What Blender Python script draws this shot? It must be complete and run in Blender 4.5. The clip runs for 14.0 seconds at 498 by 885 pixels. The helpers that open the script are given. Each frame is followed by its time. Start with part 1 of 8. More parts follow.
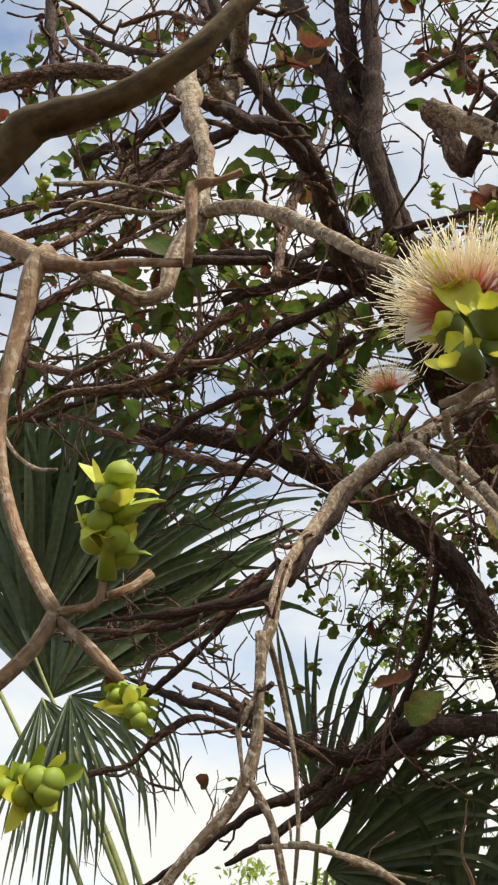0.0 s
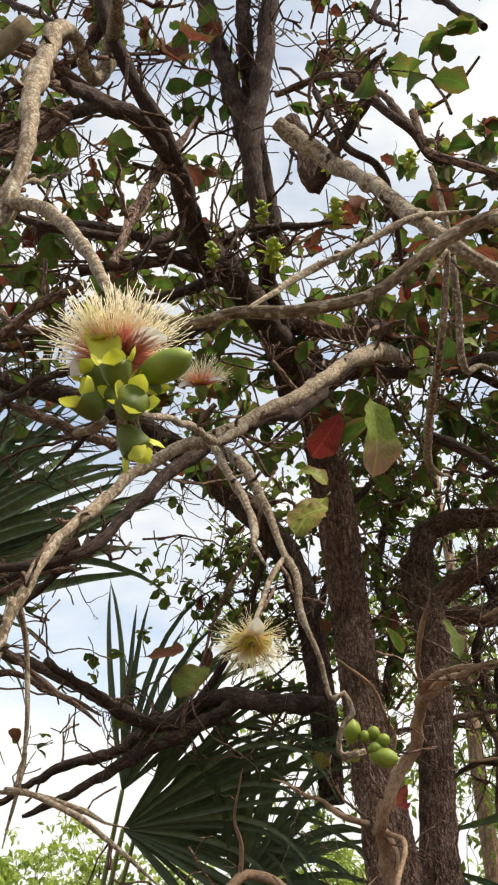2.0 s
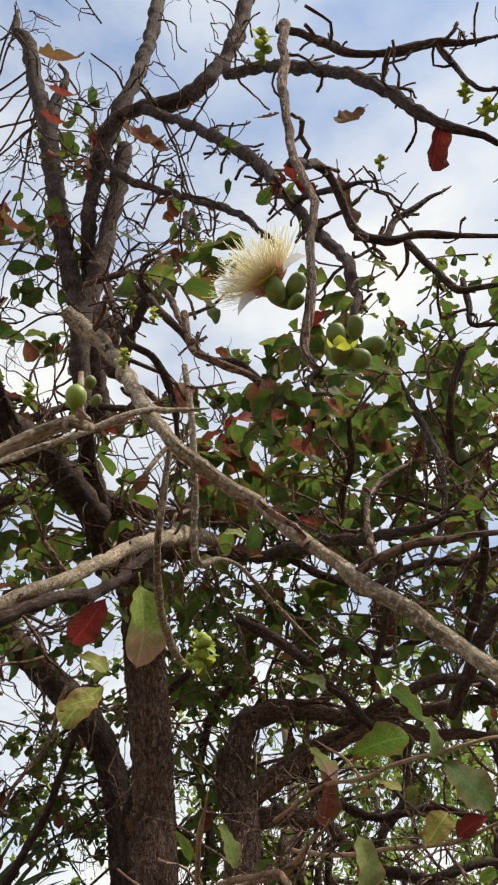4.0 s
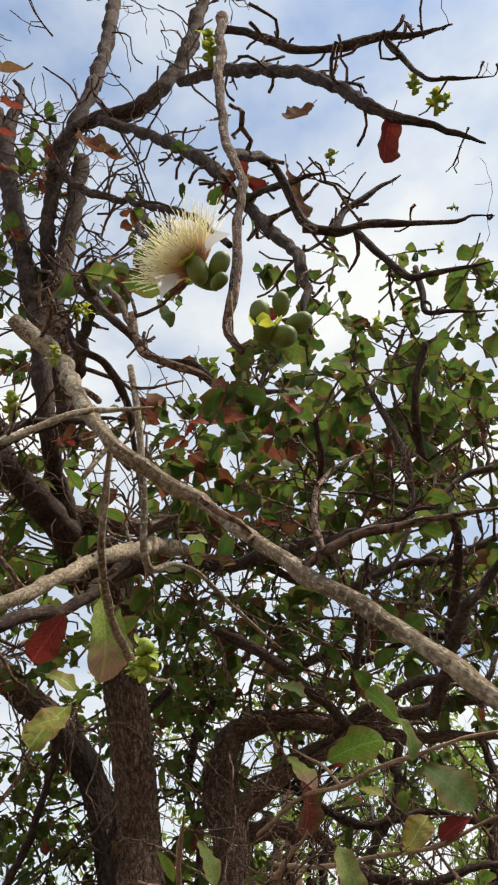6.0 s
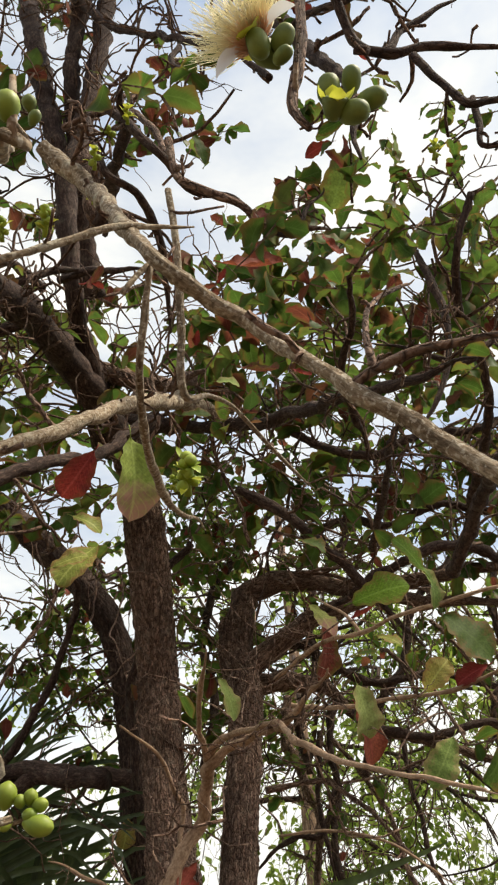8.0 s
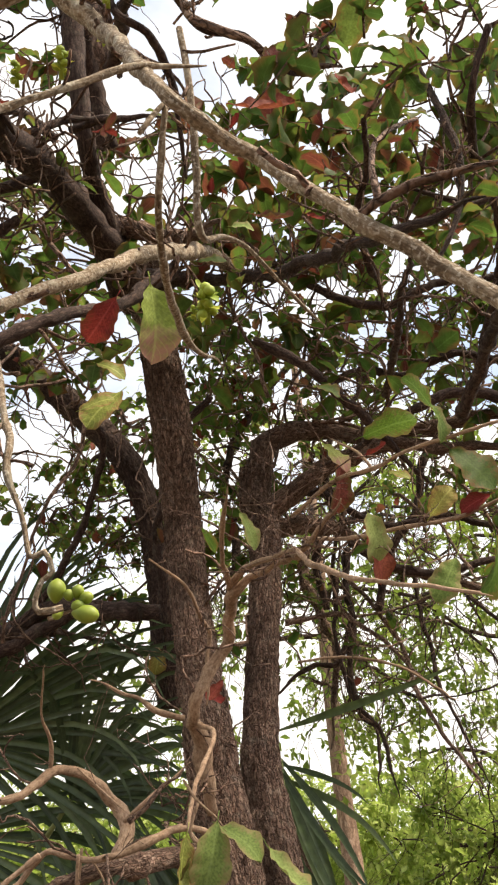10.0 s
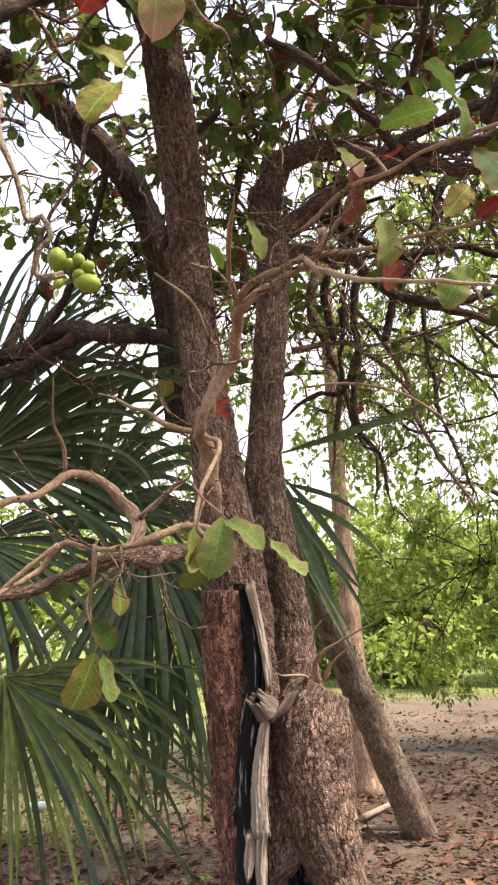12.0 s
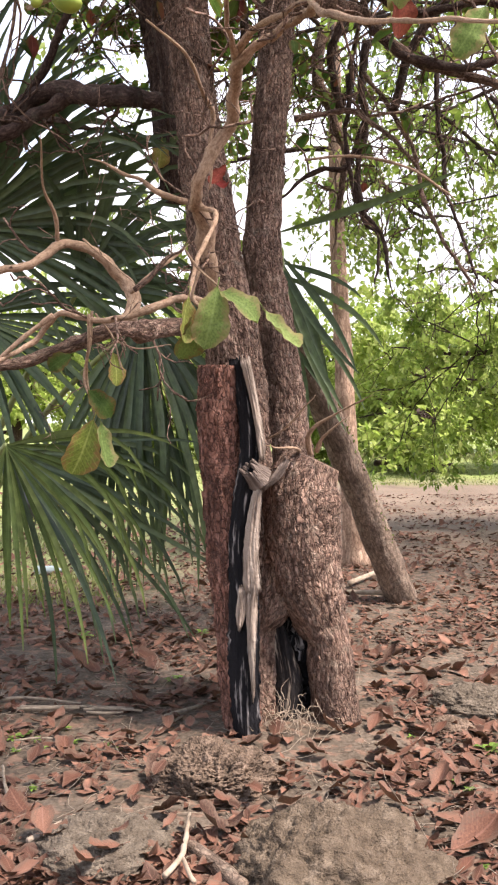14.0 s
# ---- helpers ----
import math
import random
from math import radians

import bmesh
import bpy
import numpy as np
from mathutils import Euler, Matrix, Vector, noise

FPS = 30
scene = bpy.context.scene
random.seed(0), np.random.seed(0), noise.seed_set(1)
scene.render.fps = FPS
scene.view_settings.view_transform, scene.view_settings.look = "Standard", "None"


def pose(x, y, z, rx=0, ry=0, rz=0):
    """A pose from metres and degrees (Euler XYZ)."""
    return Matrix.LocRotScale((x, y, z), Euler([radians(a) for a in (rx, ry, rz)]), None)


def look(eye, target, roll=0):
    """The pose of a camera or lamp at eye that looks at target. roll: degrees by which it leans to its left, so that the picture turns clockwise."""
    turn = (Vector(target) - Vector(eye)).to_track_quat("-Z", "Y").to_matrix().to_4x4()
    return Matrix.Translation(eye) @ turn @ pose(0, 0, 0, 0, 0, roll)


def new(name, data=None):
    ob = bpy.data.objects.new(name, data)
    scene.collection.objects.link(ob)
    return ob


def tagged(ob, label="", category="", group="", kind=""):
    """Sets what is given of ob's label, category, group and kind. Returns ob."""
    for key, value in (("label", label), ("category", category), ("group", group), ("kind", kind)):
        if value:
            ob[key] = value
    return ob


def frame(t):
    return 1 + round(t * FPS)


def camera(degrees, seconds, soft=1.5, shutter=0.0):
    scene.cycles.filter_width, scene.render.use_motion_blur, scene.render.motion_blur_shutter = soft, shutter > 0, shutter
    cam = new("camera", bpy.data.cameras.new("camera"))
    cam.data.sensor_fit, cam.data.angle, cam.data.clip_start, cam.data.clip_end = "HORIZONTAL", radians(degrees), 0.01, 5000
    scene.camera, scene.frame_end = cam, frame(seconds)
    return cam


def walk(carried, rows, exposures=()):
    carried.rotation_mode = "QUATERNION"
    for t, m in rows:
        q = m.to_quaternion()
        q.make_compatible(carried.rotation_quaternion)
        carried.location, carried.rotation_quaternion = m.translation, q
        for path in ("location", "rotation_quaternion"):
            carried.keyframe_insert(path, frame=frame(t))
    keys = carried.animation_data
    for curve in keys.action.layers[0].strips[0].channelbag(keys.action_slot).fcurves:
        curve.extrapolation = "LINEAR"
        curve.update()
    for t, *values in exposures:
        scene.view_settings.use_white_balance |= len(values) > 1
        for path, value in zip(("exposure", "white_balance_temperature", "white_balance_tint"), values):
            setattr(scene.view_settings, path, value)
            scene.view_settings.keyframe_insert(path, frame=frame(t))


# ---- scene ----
cam = camera(32.5, 14.0, 2.2)
PATH = [
    (0, (0.385, 0.297, 1.371), (-0.196, 1.814, 2.538), 0.4),
    (0.5, (0.423, 0.291, 1.372), (-0.065, 1.822, 2.563), -0.4),
    (1, (0.475, 0.306, 1.373), (0.077, 1.853, 2.577), 0),
    (1.5, (0.505, 0.274, 1.346), (0.204, 1.847, 2.544), 0.4),
    (2, (0.553, 0.234, 1.34), (0.232, 1.864, 2.455), 2.1),
    (2.5, (0.611, 0.251, 1.34), (0.19, 1.858, 2.454), 4.2),
    (3, (0.694, 0.279, 1.353), (0.372, 1.863, 2.532), 5.1),
    (3.5, (0.746, 0.281, 1.363), (0.627, 1.793, 2.667), 1.6),
    (4, (0.774, 0.254, 1.364), (0.772, 1.651, 2.795), -1.9),
    (4.2, (0.781, 0.25, 1.365), (0.814, 1.612, 2.829), -3.1),
    (6.3, (0.829, 0.328, 1.381), (0.866, 1.712, 2.824), -5.9),
    (6.5, (0.823, 0.341, 1.381), (0.858, 1.75, 2.801), -5.8),
    (7, (0.801, 0.366, 1.377), (0.827, 1.822, 2.748), -4.5),
    (7.5, (0.788, 0.386, 1.37), (0.799, 1.892, 2.686), -3.2),
    (7.7, (0.787, 0.393, 1.365), (0.786, 1.925, 2.65), -2.8),
    (9.8, (0.794, 0.331, 1.277), (0.717, 2.044, 2.306), -1.9),
    (10, (0.79, 0.335, 1.267), (0.713, 2.077, 2.246), -2.2),
    (10.5, (0.794, 0.36, 1.251), (0.703, 2.169, 2.099), -2.1),
    (11, (0.793, 0.368, 1.22), (0.69, 2.232, 1.937), -2.3),
    (11.5, (0.792, 0.382, 1.204), (0.677, 2.297, 1.77), -2.2),
    (12, (0.79, 0.39, 1.182), (0.667, 2.338, 1.616), -0.9),
    (12.5, (0.793, 0.397, 1.158), (0.665, 2.375, 1.423), -0.3),
    (13, (0.796, 0.41, 1.143), (0.668, 2.402, 1.273), -0.1),
    (13.5, (0.798, 0.405, 1.132), (0.668, 2.4, 1.156), -0.1),
    (14, (0.801, 0.396, 1.127), (0.673, 2.391, 1.079), 0),
]
EXPOSURES = [(0, 0.27, 6800, 8), (2, 0.38, 6800, 8), (4, 0.26, 6650, 8), (6.5, 0.27, 6650, 7), (7.7, 0.38, 6950, 7), (9.8, 0.78, 7100, 11), (11, 0.92, 7050, 13), (12.5, 1.17, 6550, 16), (14, 1.27, 6350, 18)]
walk(cam, [(t, look(eye, target, roll)) for t, eye, target, roll in PATH], EXPOSURES)

# ---------------------------------------------------------------- sky and sun
SUN_UP, SUN_TURN = radians(58), radians(112)
world = bpy.data.worlds.new("hazy_sky")
scene.world = world
world.use_nodes = True
wn, wl = world.node_tree.nodes, world.node_tree.links
wn.clear()
sky = wn.new("ShaderNodeTexSky")
sky.sky_type = "NISHITA"
sky.sun_disc = False
sky.sun_elevation, sky.sun_rotation = SUN_UP, SUN_TURN
sky.air_density, sky.dust_density, sky.ozone_density = 1.2, 0.3, 2.0
sky_level = wn.new("ShaderNodeVectorMath")
sky_level.operation = "SCALE"
sky_level.inputs["Scale"].default_value = 0.17
wl.new(sky.outputs[0], sky_level.inputs[0])
wcoord = wn.new("ShaderNodeTexCoord")
wmap = wn.new("ShaderNodeMapping")
wmap.inputs["Scale"].default_value = (1.0, 1.0, 2.6)
wl.new(wcoord.outputs["Generated"], wmap.inputs[0])
cloud = wn.new("ShaderNodeTexNoise")
cloud.inputs["Scale"].default_value = 2.2
cloud.inputs["Detail"].default_value = 6.0
cloud.inputs["Roughness"].default_value = 0.55
wl.new(wmap.outputs[0], cloud.inputs[0])
cover = wn.new("ShaderNodeMapRange")
cover.inputs["From Min"].default_value, cover.inputs["From Max"].default_value = 0.38, 0.66
cover.inputs["To Min"].default_value, cover.inputs["To Max"].default_value = 0.12, 1.0
wl.new(cloud.outputs[0], cover.inputs[0])
wsep = wn.new("ShaderNodeSeparateXYZ")
wl.new(wcoord.outputs["Generated"], wsep.inputs[0])
low = wn.new("ShaderNodeMapRange")
low.inputs["From Min"].default_value, low.inputs["From Max"].default_value = 0.12, 0.55
low.inputs["To Min"].default_value, low.inputs["To Max"].default_value = 0.7, 0.0
wl.new(wsep.outputs[2], low.inputs[0])
veil = wn.new("ShaderNodeMath")
veil.operation, veil.use_clamp = "ADD", True
wl.new(cover.outputs[0], veil.inputs[0])
wl.new(low.outputs[0], veil.inputs[1])
haze = wn.new("ShaderNodeMix")
haze.data_type = "RGBA"
haze.inputs[7].default_value = (0.81, 0.822, 0.828, 1)
wl.new(veil.outputs[0], haze.inputs[0])
wl.new(sky_level.outputs[0], haze.inputs[6])
bg = wn.new("ShaderNodeBackground")
bg.inputs["Strength"].default_value = 1.0
wl.new(haze.outputs[2], bg.inputs[0])
wout = wn.new("ShaderNodeOutputWorld")
wl.new(bg.outputs[0], wout.inputs[0])

sun = new("sun", bpy.data.lights.new("sun", "SUN"))
sun.data.energy, sun.data.angle, sun.data.color = 5.0, radians(12), (1.0, 0.91, 0.79)
sun.matrix_world = look((math.sin(SUN_TURN) * 20, math.cos(SUN_TURN) * 20, 20 * math.tan(SUN_UP)), (0, 0, 0))


# ---------------------------------------------------------------- materials
def nodes_of(name):
    mat = bpy.data.materials.new(name)
    mat.use_nodes = True
    nt = mat.node_tree
    return mat, nt, nt.nodes["Principled BSDF"]


def ramp(nt, source, stops):
    r = nt.nodes.new("ShaderNodeValToRGB")
    while len(r.color_ramp.elements) < len(stops):
        r.color_ramp.elements.new(0.5)
    for e, (at, c) in zip(r.color_ramp.elements, stops):
        e.position, e.color = at, (*c, 1)
    nt.links.new(source, r.inputs[0])
    return r.outputs[0]


def mixed(nt, a, b, fac, how="MIX"):
    m = nt.nodes.new("ShaderNodeMix")
    m.data_type, m.blend_type = "RGBA", how
    for key, v in ((6, a), (7, b), (0, fac)):
        if isinstance(v, (int, float)):
            m.inputs[key].default_value = v
        elif isinstance(v, tuple):
            m.inputs[key].default_value = (*v, 1)
        else:
            nt.links.new(v, m.inputs[key])
    return m.outputs[2]


def noise_of(nt, coord, scale, detail=4.0, stretch=(1, 1, 1), kind="ShaderNodeTexNoise"):
    mp = nt.nodes.new("ShaderNodeMapping")
    mp.inputs[3].default_value = stretch
    nt.links.new(coord, mp.inputs[0])
    n = nt.nodes.new(kind)
    n.inputs["Scale"].default_value = scale
    if kind == "ShaderNodeTexNoise":
        n.inputs["Detail"].default_value = detail
    nt.links.new(mp.outputs[0], n.inputs["Vector"])
    return n.outputs[0]


def bumped(nt, bsdf, height, strength, distance):
    b = nt.nodes.new("ShaderNodeBump")
    b.inputs["Strength"].default_value, b.inputs["Distance"].default_value = strength, distance
    nt.links.new(height, b.inputs["Height"])
    nt.links.new(b.outputs[0], bsdf.inputs["Normal"])


def bark(name, deep, mid, pale, grain=26.0, rough=0.92, relief=0.006, lichen=0.25, cracks=0.8, speckle=0.0):
    """Cracked bark: plates of differing tone along the limb, deep cracks, pale flecks and lichen."""
    mat, nt, p = nodes_of(name)
    tc = nt.nodes.new("ShaderNodeTexCoord")
    uv, ob = tc.outputs["UV"], tc.outputs["Object"]
    plates = noise_of(nt, uv, grain * 1.7, 6, (1.0, 0.45, 1.0))
    fine = noise_of(nt, ob, 190.0, 3)
    broad = noise_of(nt, ob, 22.0, 5)
    def fissure(scale, tall):
        sub = nt.nodes.new("ShaderNodeMath")
        sub.operation = "SUBTRACT"
        nt.links.new(noise_of(nt, uv, scale, 3, (1.0, tall, 1.0)), sub.inputs[0])
        sub.inputs[1].default_value = 0.5
        mag = nt.nodes.new("ShaderNodeMath")
        mag.operation = "ABSOLUTE"
        nt.links.new(sub.outputs[0], mag.inputs[0])
        return mag.outputs[0]

    def plates_at(scale):
        warp = nt.nodes.new("ShaderNodeVectorMath")
        warp.operation = "MULTIPLY_ADD"
        wn2 = nt.nodes.new("ShaderNodeTexNoise")
        wn2.inputs["Scale"].default_value = scale * 0.7
        nt.links.new(uv, wn2.inputs["Vector"])
        nt.links.new(wn2.outputs["Color"], warp.inputs[0])
        warp.inputs[1].default_value = (1.6 / scale,) * 3
        nt.links.new(uv, warp.inputs[2])
        mp = nt.nodes.new("ShaderNodeMapping")
        mp.inputs[3].default_value = (1.0, 0.42, 1.0)
        nt.links.new(warp.outputs[0], mp.inputs[0])
        v, w = nt.nodes.new("ShaderNodeTexVoronoi"), nt.nodes.new("ShaderNodeTexVoronoi")
        v.feature = "DISTANCE_TO_EDGE"
        for each in (v, w):
            each.inputs["Scale"].default_value = scale
            nt.links.new(mp.outputs[0], each.inputs["Vector"])
        return v.outputs["Distance"], w.outputs["Color"]

    (cells, tones), wide = plates_at(grain * 2.3), fissure(grain * 0.8, 0.22)
    crack = ramp(nt, cells, [(0.0, (0, 0, 0)), (0.16, (1, 1, 1))])
    col = ramp(nt, plates, [(0.25, deep), (0.44, mid), (0.78, pale)])
    col = mixed(nt, col, ramp(nt, tones, [(0.1, (0.68, 0.66, 0.64)), (0.5, (1, 1, 1)), (0.9, (1.3, 1.3, 1.3))]), cracks, "MULTIPLY")
    piece = nt.nodes.new("ShaderNodeNewGeometry")
    col = mixed(nt, col, ramp(nt, piece.outputs["Random Per Island"], [(0.0, (0.72, 0.71, 0.70)), (1.0, (1.28, 1.27, 1.25))]), 1.0, "MULTIPLY")
    gaps = ramp(nt, cells, [(0.0, (cracks,) * 3), (0.13, (0, 0, 0))])
    gaps = mixed(nt, gaps, ramp(nt, noise_of(nt, uv, grain * 1.1, 4), [(0.32, (0.25, 0.25, 0.25)), (0.5, (1, 1, 1))]), 1.0, "MULTIPLY")
    col = mixed(nt, col, deep, gaps)
    col = mixed(nt, col, deep, ramp(nt, wide, [(0.0, (cracks * 0.6,) * 3), (0.05, (0, 0, 0))]))
    col = mixed(nt, col, mixed(nt, pale, (0.30, 0.31, 0.24), 0.5), ramp(nt, broad, [(0.56, (0, 0, 0)), (0.72, (lichen, lichen, lichen))]))
    col = mixed(nt, col, ramp(nt, fine, [(0.3, (0.84, 0.83, 0.82)), (0.7, (1.14, 1.14, 1.14))]), 1.0, "MULTIPLY")
    spots = noise_of(nt, ob, 75.0, 4)
    col = mixed(nt, col, ramp(nt, noise_of(nt, ob, 5.5, 5), [(0.32, (0.66, 0.64, 0.62)), (0.52, (1, 1, 1)), (0.7, (1.22, 1.22, 1.22))]), 1.0, "MULTIPLY")
    col = mixed(nt, col, ramp(nt, spots, [(0.34, (0.82, 0.80, 0.78)), (0.5, (1, 1, 1)), (0.68, (1.12, 1.12, 1.11))]), 1.0, "MULTIPLY")
    if speckle:
        flecks = noise_of(nt, ob, 150.0, 3)
        col = mixed(nt, col, (0.52, 0.47, 0.38), ramp(nt, flecks, [(0.54, (0, 0, 0)), (0.62, (speckle,) * 3)]))
        col = mixed(nt, col, deep, ramp(nt, noise_of(nt, ob, 95.0, 4), [(0.34, (speckle,) * 3), (0.42, (0, 0, 0))]))
    nt.links.new(col, p.inputs["Base Color"])
    p.inputs["Roughness"].default_value = rough
    p.inputs["Specular IOR Level"].default_value = 0.25
    h = mixed(nt, mixed(nt, plates, spots, 0.4), crack, 0.45 * cracks)
    h = mixed(nt, h, fine, 0.2)
    bumped(nt, p, h, 0.9, relief)
    return mat


def foliage(name, a, b, c, edge=None, glow=0.4, rough=0.5, veins=0.35, tipped=False, gloss=0.14):
    """A leaf blade: colour varied leaf by leaf, paler midrib and side veins, worn edge, light passing through."""
    mat, nt, p = nodes_of(name)
    tc = nt.nodes.new("ShaderNodeTexCoord")
    info = nt.nodes.new("ShaderNodeObjectInfo")
    geo = nt.nodes.new("ShaderNodeNewGeometry")
    add = nt.nodes.new("ShaderNodeMath")
    add.operation = "ADD"
    nt.links.new(info.outputs["Random"], add.inputs[0])
    nt.links.new(geo.outputs["Random Per Island"], add.inputs[1])
    fr = nt.nodes.new("ShaderNodeMath")
    fr.operation = "FRACT"
    nt.links.new(add.outputs[0], fr.inputs[0])
    col = ramp(nt, fr.outputs[0], [(0.0, a), (0.55, b), (1.0, c)])
    blotch = noise_of(nt, tc.outputs["Object"], 26.0, 4)
    col = mixed(nt, col, ramp(nt, blotch, [(0.3, (0.7, 0.7, 0.7)), (0.7, (1.25, 1.25, 1.2))]), 1.0, "MULTIPLY")
    sep = nt.nodes.new("ShaderNodeSeparateXYZ")
    nt.links.new(tc.outputs["UV"], sep.inputs[0])
    side = nt.nodes.new("ShaderNodeMath")
    side.operation = "ABSOLUTE"
    nt.links.new(sep.outputs[0], side.inputs[0])
    if edge:
        worn = mixed(nt, noise_of(nt, tc.outputs["Object"], 9.0 if tipped else 17.0, 3), sep.outputs[1] if tipped else side.outputs[0], 0.6 if tipped else 0.45)
        col = mixed(nt, col, edge, ramp(nt, worn, [(0.5, (0, 0, 0)), (0.72, (0.9, 0.9, 0.9))]))
    rib = ramp(nt, side.outputs[0], [(0.03, (veins, veins, veins)), (0.09, (0, 0, 0))])
    slant = nt.nodes.new("ShaderNodeMath")
    slant.operation = "MULTIPLY_ADD"
    nt.links.new(side.outputs[0], slant.inputs[0])
    slant.inputs[1].default_value = -0.28
    nt.links.new(sep.outputs[1], slant.inputs[2])
    saw = nt.nodes.new("ShaderNodeMath")
    saw.operation = "PINGPONG"
    nt.links.new(slant.outputs[0], saw.inputs[0])
    saw.inputs[1].default_value = 0.055
    vein = ramp(nt, saw.outputs[0], [(0.0, (veins * 0.7,) * 3), (0.012, (0, 0, 0))])
    ribs = mixed(nt, rib, vein, 1.0, "ADD")
    col = mixed(nt, col, tuple(min(1, v * 2.2 + 0.05) for v in b), ribs)
    nt.links.new(col, p.inputs["Base Color"])
    p.inputs["Roughness"].default_value = rough
    p.inputs["Specular IOR Level"].default_value = gloss
    bumped(nt, p, mixed(nt, ribs, blotch, 0.3), 0.4, 0.002)
    tr = nt.nodes.new("ShaderNodeBsdfTranslucent")
    nt.links.new(mixed(nt, col, (1.0, 1.35, 0.55), 0.35, "MULTIPLY"), tr.inputs[0])
    mx = nt.nodes.new("ShaderNodeMixShader")
    mx.inputs[0].default_value = glow
    nt.links.new(p.outputs[0], mx.inputs[1])
    nt.links.new(tr.outputs[0], mx.inputs[2])
    nt.links.new(mx.outputs[0], nt.nodes["Material Output"].inputs[0])
    return mat


def plain(name, a, b, scale=30.0, rough=0.6, glow=0.0, relief=0.0, along=None):
    """Two mixed tones in fine mottle; along: a second pair of tones running from the root (v = 0) to the tip."""
    mat, nt, p = nodes_of(name)
    tc = nt.nodes.new("ShaderNodeTexCoord")
    n = noise_of(nt, tc.outputs["Object"], scale, 4)
    col = ramp(nt, n, [(0.32, a), (0.68, b)])
    if along:
        sep = nt.nodes.new("ShaderNodeSeparateXYZ")
        nt.links.new(tc.outputs["UV"], sep.inputs[0])
        col = mixed(nt, ramp(nt, sep.outputs[1], along), col, 0.25)
    nt.links.new(col, p.inputs["Base Color"])
    p.inputs["Roughness"].default_value = rough
    if relief:
        bumped(nt, p, noise_of(nt, tc.outputs["Object"], scale * 2, 5), 0.8, relief)
    if glow:
        tr = nt.nodes.new("ShaderNodeBsdfTranslucent")
        nt.links.new(col, tr.inputs[0])
        mx = nt.nodes.new("ShaderNodeMixShader")
        mx.inputs[0].default_value = glow
        nt.links.new(p.outputs[0], mx.inputs[1])
        nt.links.new(tr.outputs[0], mx.inputs[2])
        nt.links.new(mx.outputs[0], nt.nodes["Material Output"].inputs[0])
    return mat


BARK = bark("grey_brown_bark", (0.045, 0.027, 0.020), (0.225, 0.140, 0.104), (0.37, 0.275, 0.21), grain=34.0, relief=0.020, cracks=0.85)
# BARK toned down; the upper trunks' canopy shade is put into the colour.
BARK_MID = bark("shaded_brown_bark", (0.034, 0.020, 0.014), (0.175, 0.108, 0.078), (0.32, 0.225, 0.17), grain=36.0, relief=0.020, cracks=0.85)
BARK_RED = bark("reddish_bark", (0.04, 0.02, 0.015), (0.23, 0.110, 0.080), (0.36, 0.20, 0.155), grain=26.0, lichen=0.05, relief=0.022, cracks=0.8)
# Backlit shade of the crown limbs is put into this near-black bark.
BARK_DARK_BACKLIT = bark("dark_backlit_bark", (0.020, 0.012, 0.010), (0.060, 0.038, 0.031), (0.14, 0.095, 0.075), grain=44.0, lichen=0.2)
BARK_LIGHT = bark("pale_bark", (0.07, 0.048, 0.028), (0.225, 0.165, 0.108), (0.42, 0.36, 0.27), grain=60.0, relief=0.006, lichen=0.8, cracks=0.3, speckle=0.6)
BARK_NEAR = bark("smooth_young_bark", (0.12, 0.075, 0.045), (0.22, 0.145, 0.09), (0.32, 0.23, 0.15), grain=60.0, relief=0.004, lichen=0.5, cracks=0.2, speckle=0.4)
# Smooth olive-brown bark, darkened to paint in the near branch's shadowed underside.
BARK_OLIVE_SHADE = bark("shaded_olive_bark", (0.035, 0.026, 0.013), (0.085, 0.062, 0.032), (0.16, 0.125, 0.07), grain=50.0, relief=0.003, lichen=0.3, cracks=0.1)
BARK_TWIG = bark("tan_twig_bark", (0.13, 0.08, 0.052), (0.29, 0.195, 0.13), (0.42, 0.31, 0.22), grain=70.0, relief=0.002, lichen=0.1, cracks=0.15)
BARK_FAR = bark("tan_trunk_bark", (0.16, 0.10, 0.07), (0.33, 0.22, 0.155), (0.46, 0.34, 0.25), grain=14.0)


def fibrous(name, deep, mid, pale, at, rough=0.75):
    """Split wood: long fibres along v."""
    mat, nt, p = nodes_of(name)
    tc = nt.nodes.new("ShaderNodeTexCoord")
    fibre = noise_of(nt, tc.outputs["UV"], 90.0, 5, (1.0, 0.05, 1.0))
    patch = noise_of(nt, tc.outputs["UV"], 26.0, 4, (1.0, 0.22, 1.0))
    n = mixed(nt, fibre, patch, 0.5)
    nt.links.new(ramp(nt, n, list(zip(at, (deep, mid, pale)))), p.inputs["Base Color"])
    p.inputs["Roughness"].default_value = rough
    p.inputs["Specular IOR Level"].default_value = 0.15
    bumped(nt, p, mixed(nt, fibre, noise_of(nt, tc.outputs["UV"], 120.0, 3, (1.0, 0.5, 1.0)), 0.35), 1.0, 0.02)
    return mat


CHAR = fibrous("charred_wood", (0.004, 0.004, 0.005), (0.014, 0.013, 0.014), (0.30, 0.27, 0.25), (0.28, 0.54, 0.60), 0.9)
CHAR_STREAK = fibrous("half_charred_wood", (0.005, 0.005, 0.005), (0.025, 0.02, 0.018), (0.36, 0.29, 0.22), (0.40, 0.52, 0.61))
HEART = fibrous("bare_split_wood", (0.06, 0.045, 0.036), (0.30, 0.235, 0.185), (0.46, 0.39, 0.32), (0.34, 0.50, 0.66), 0.85)
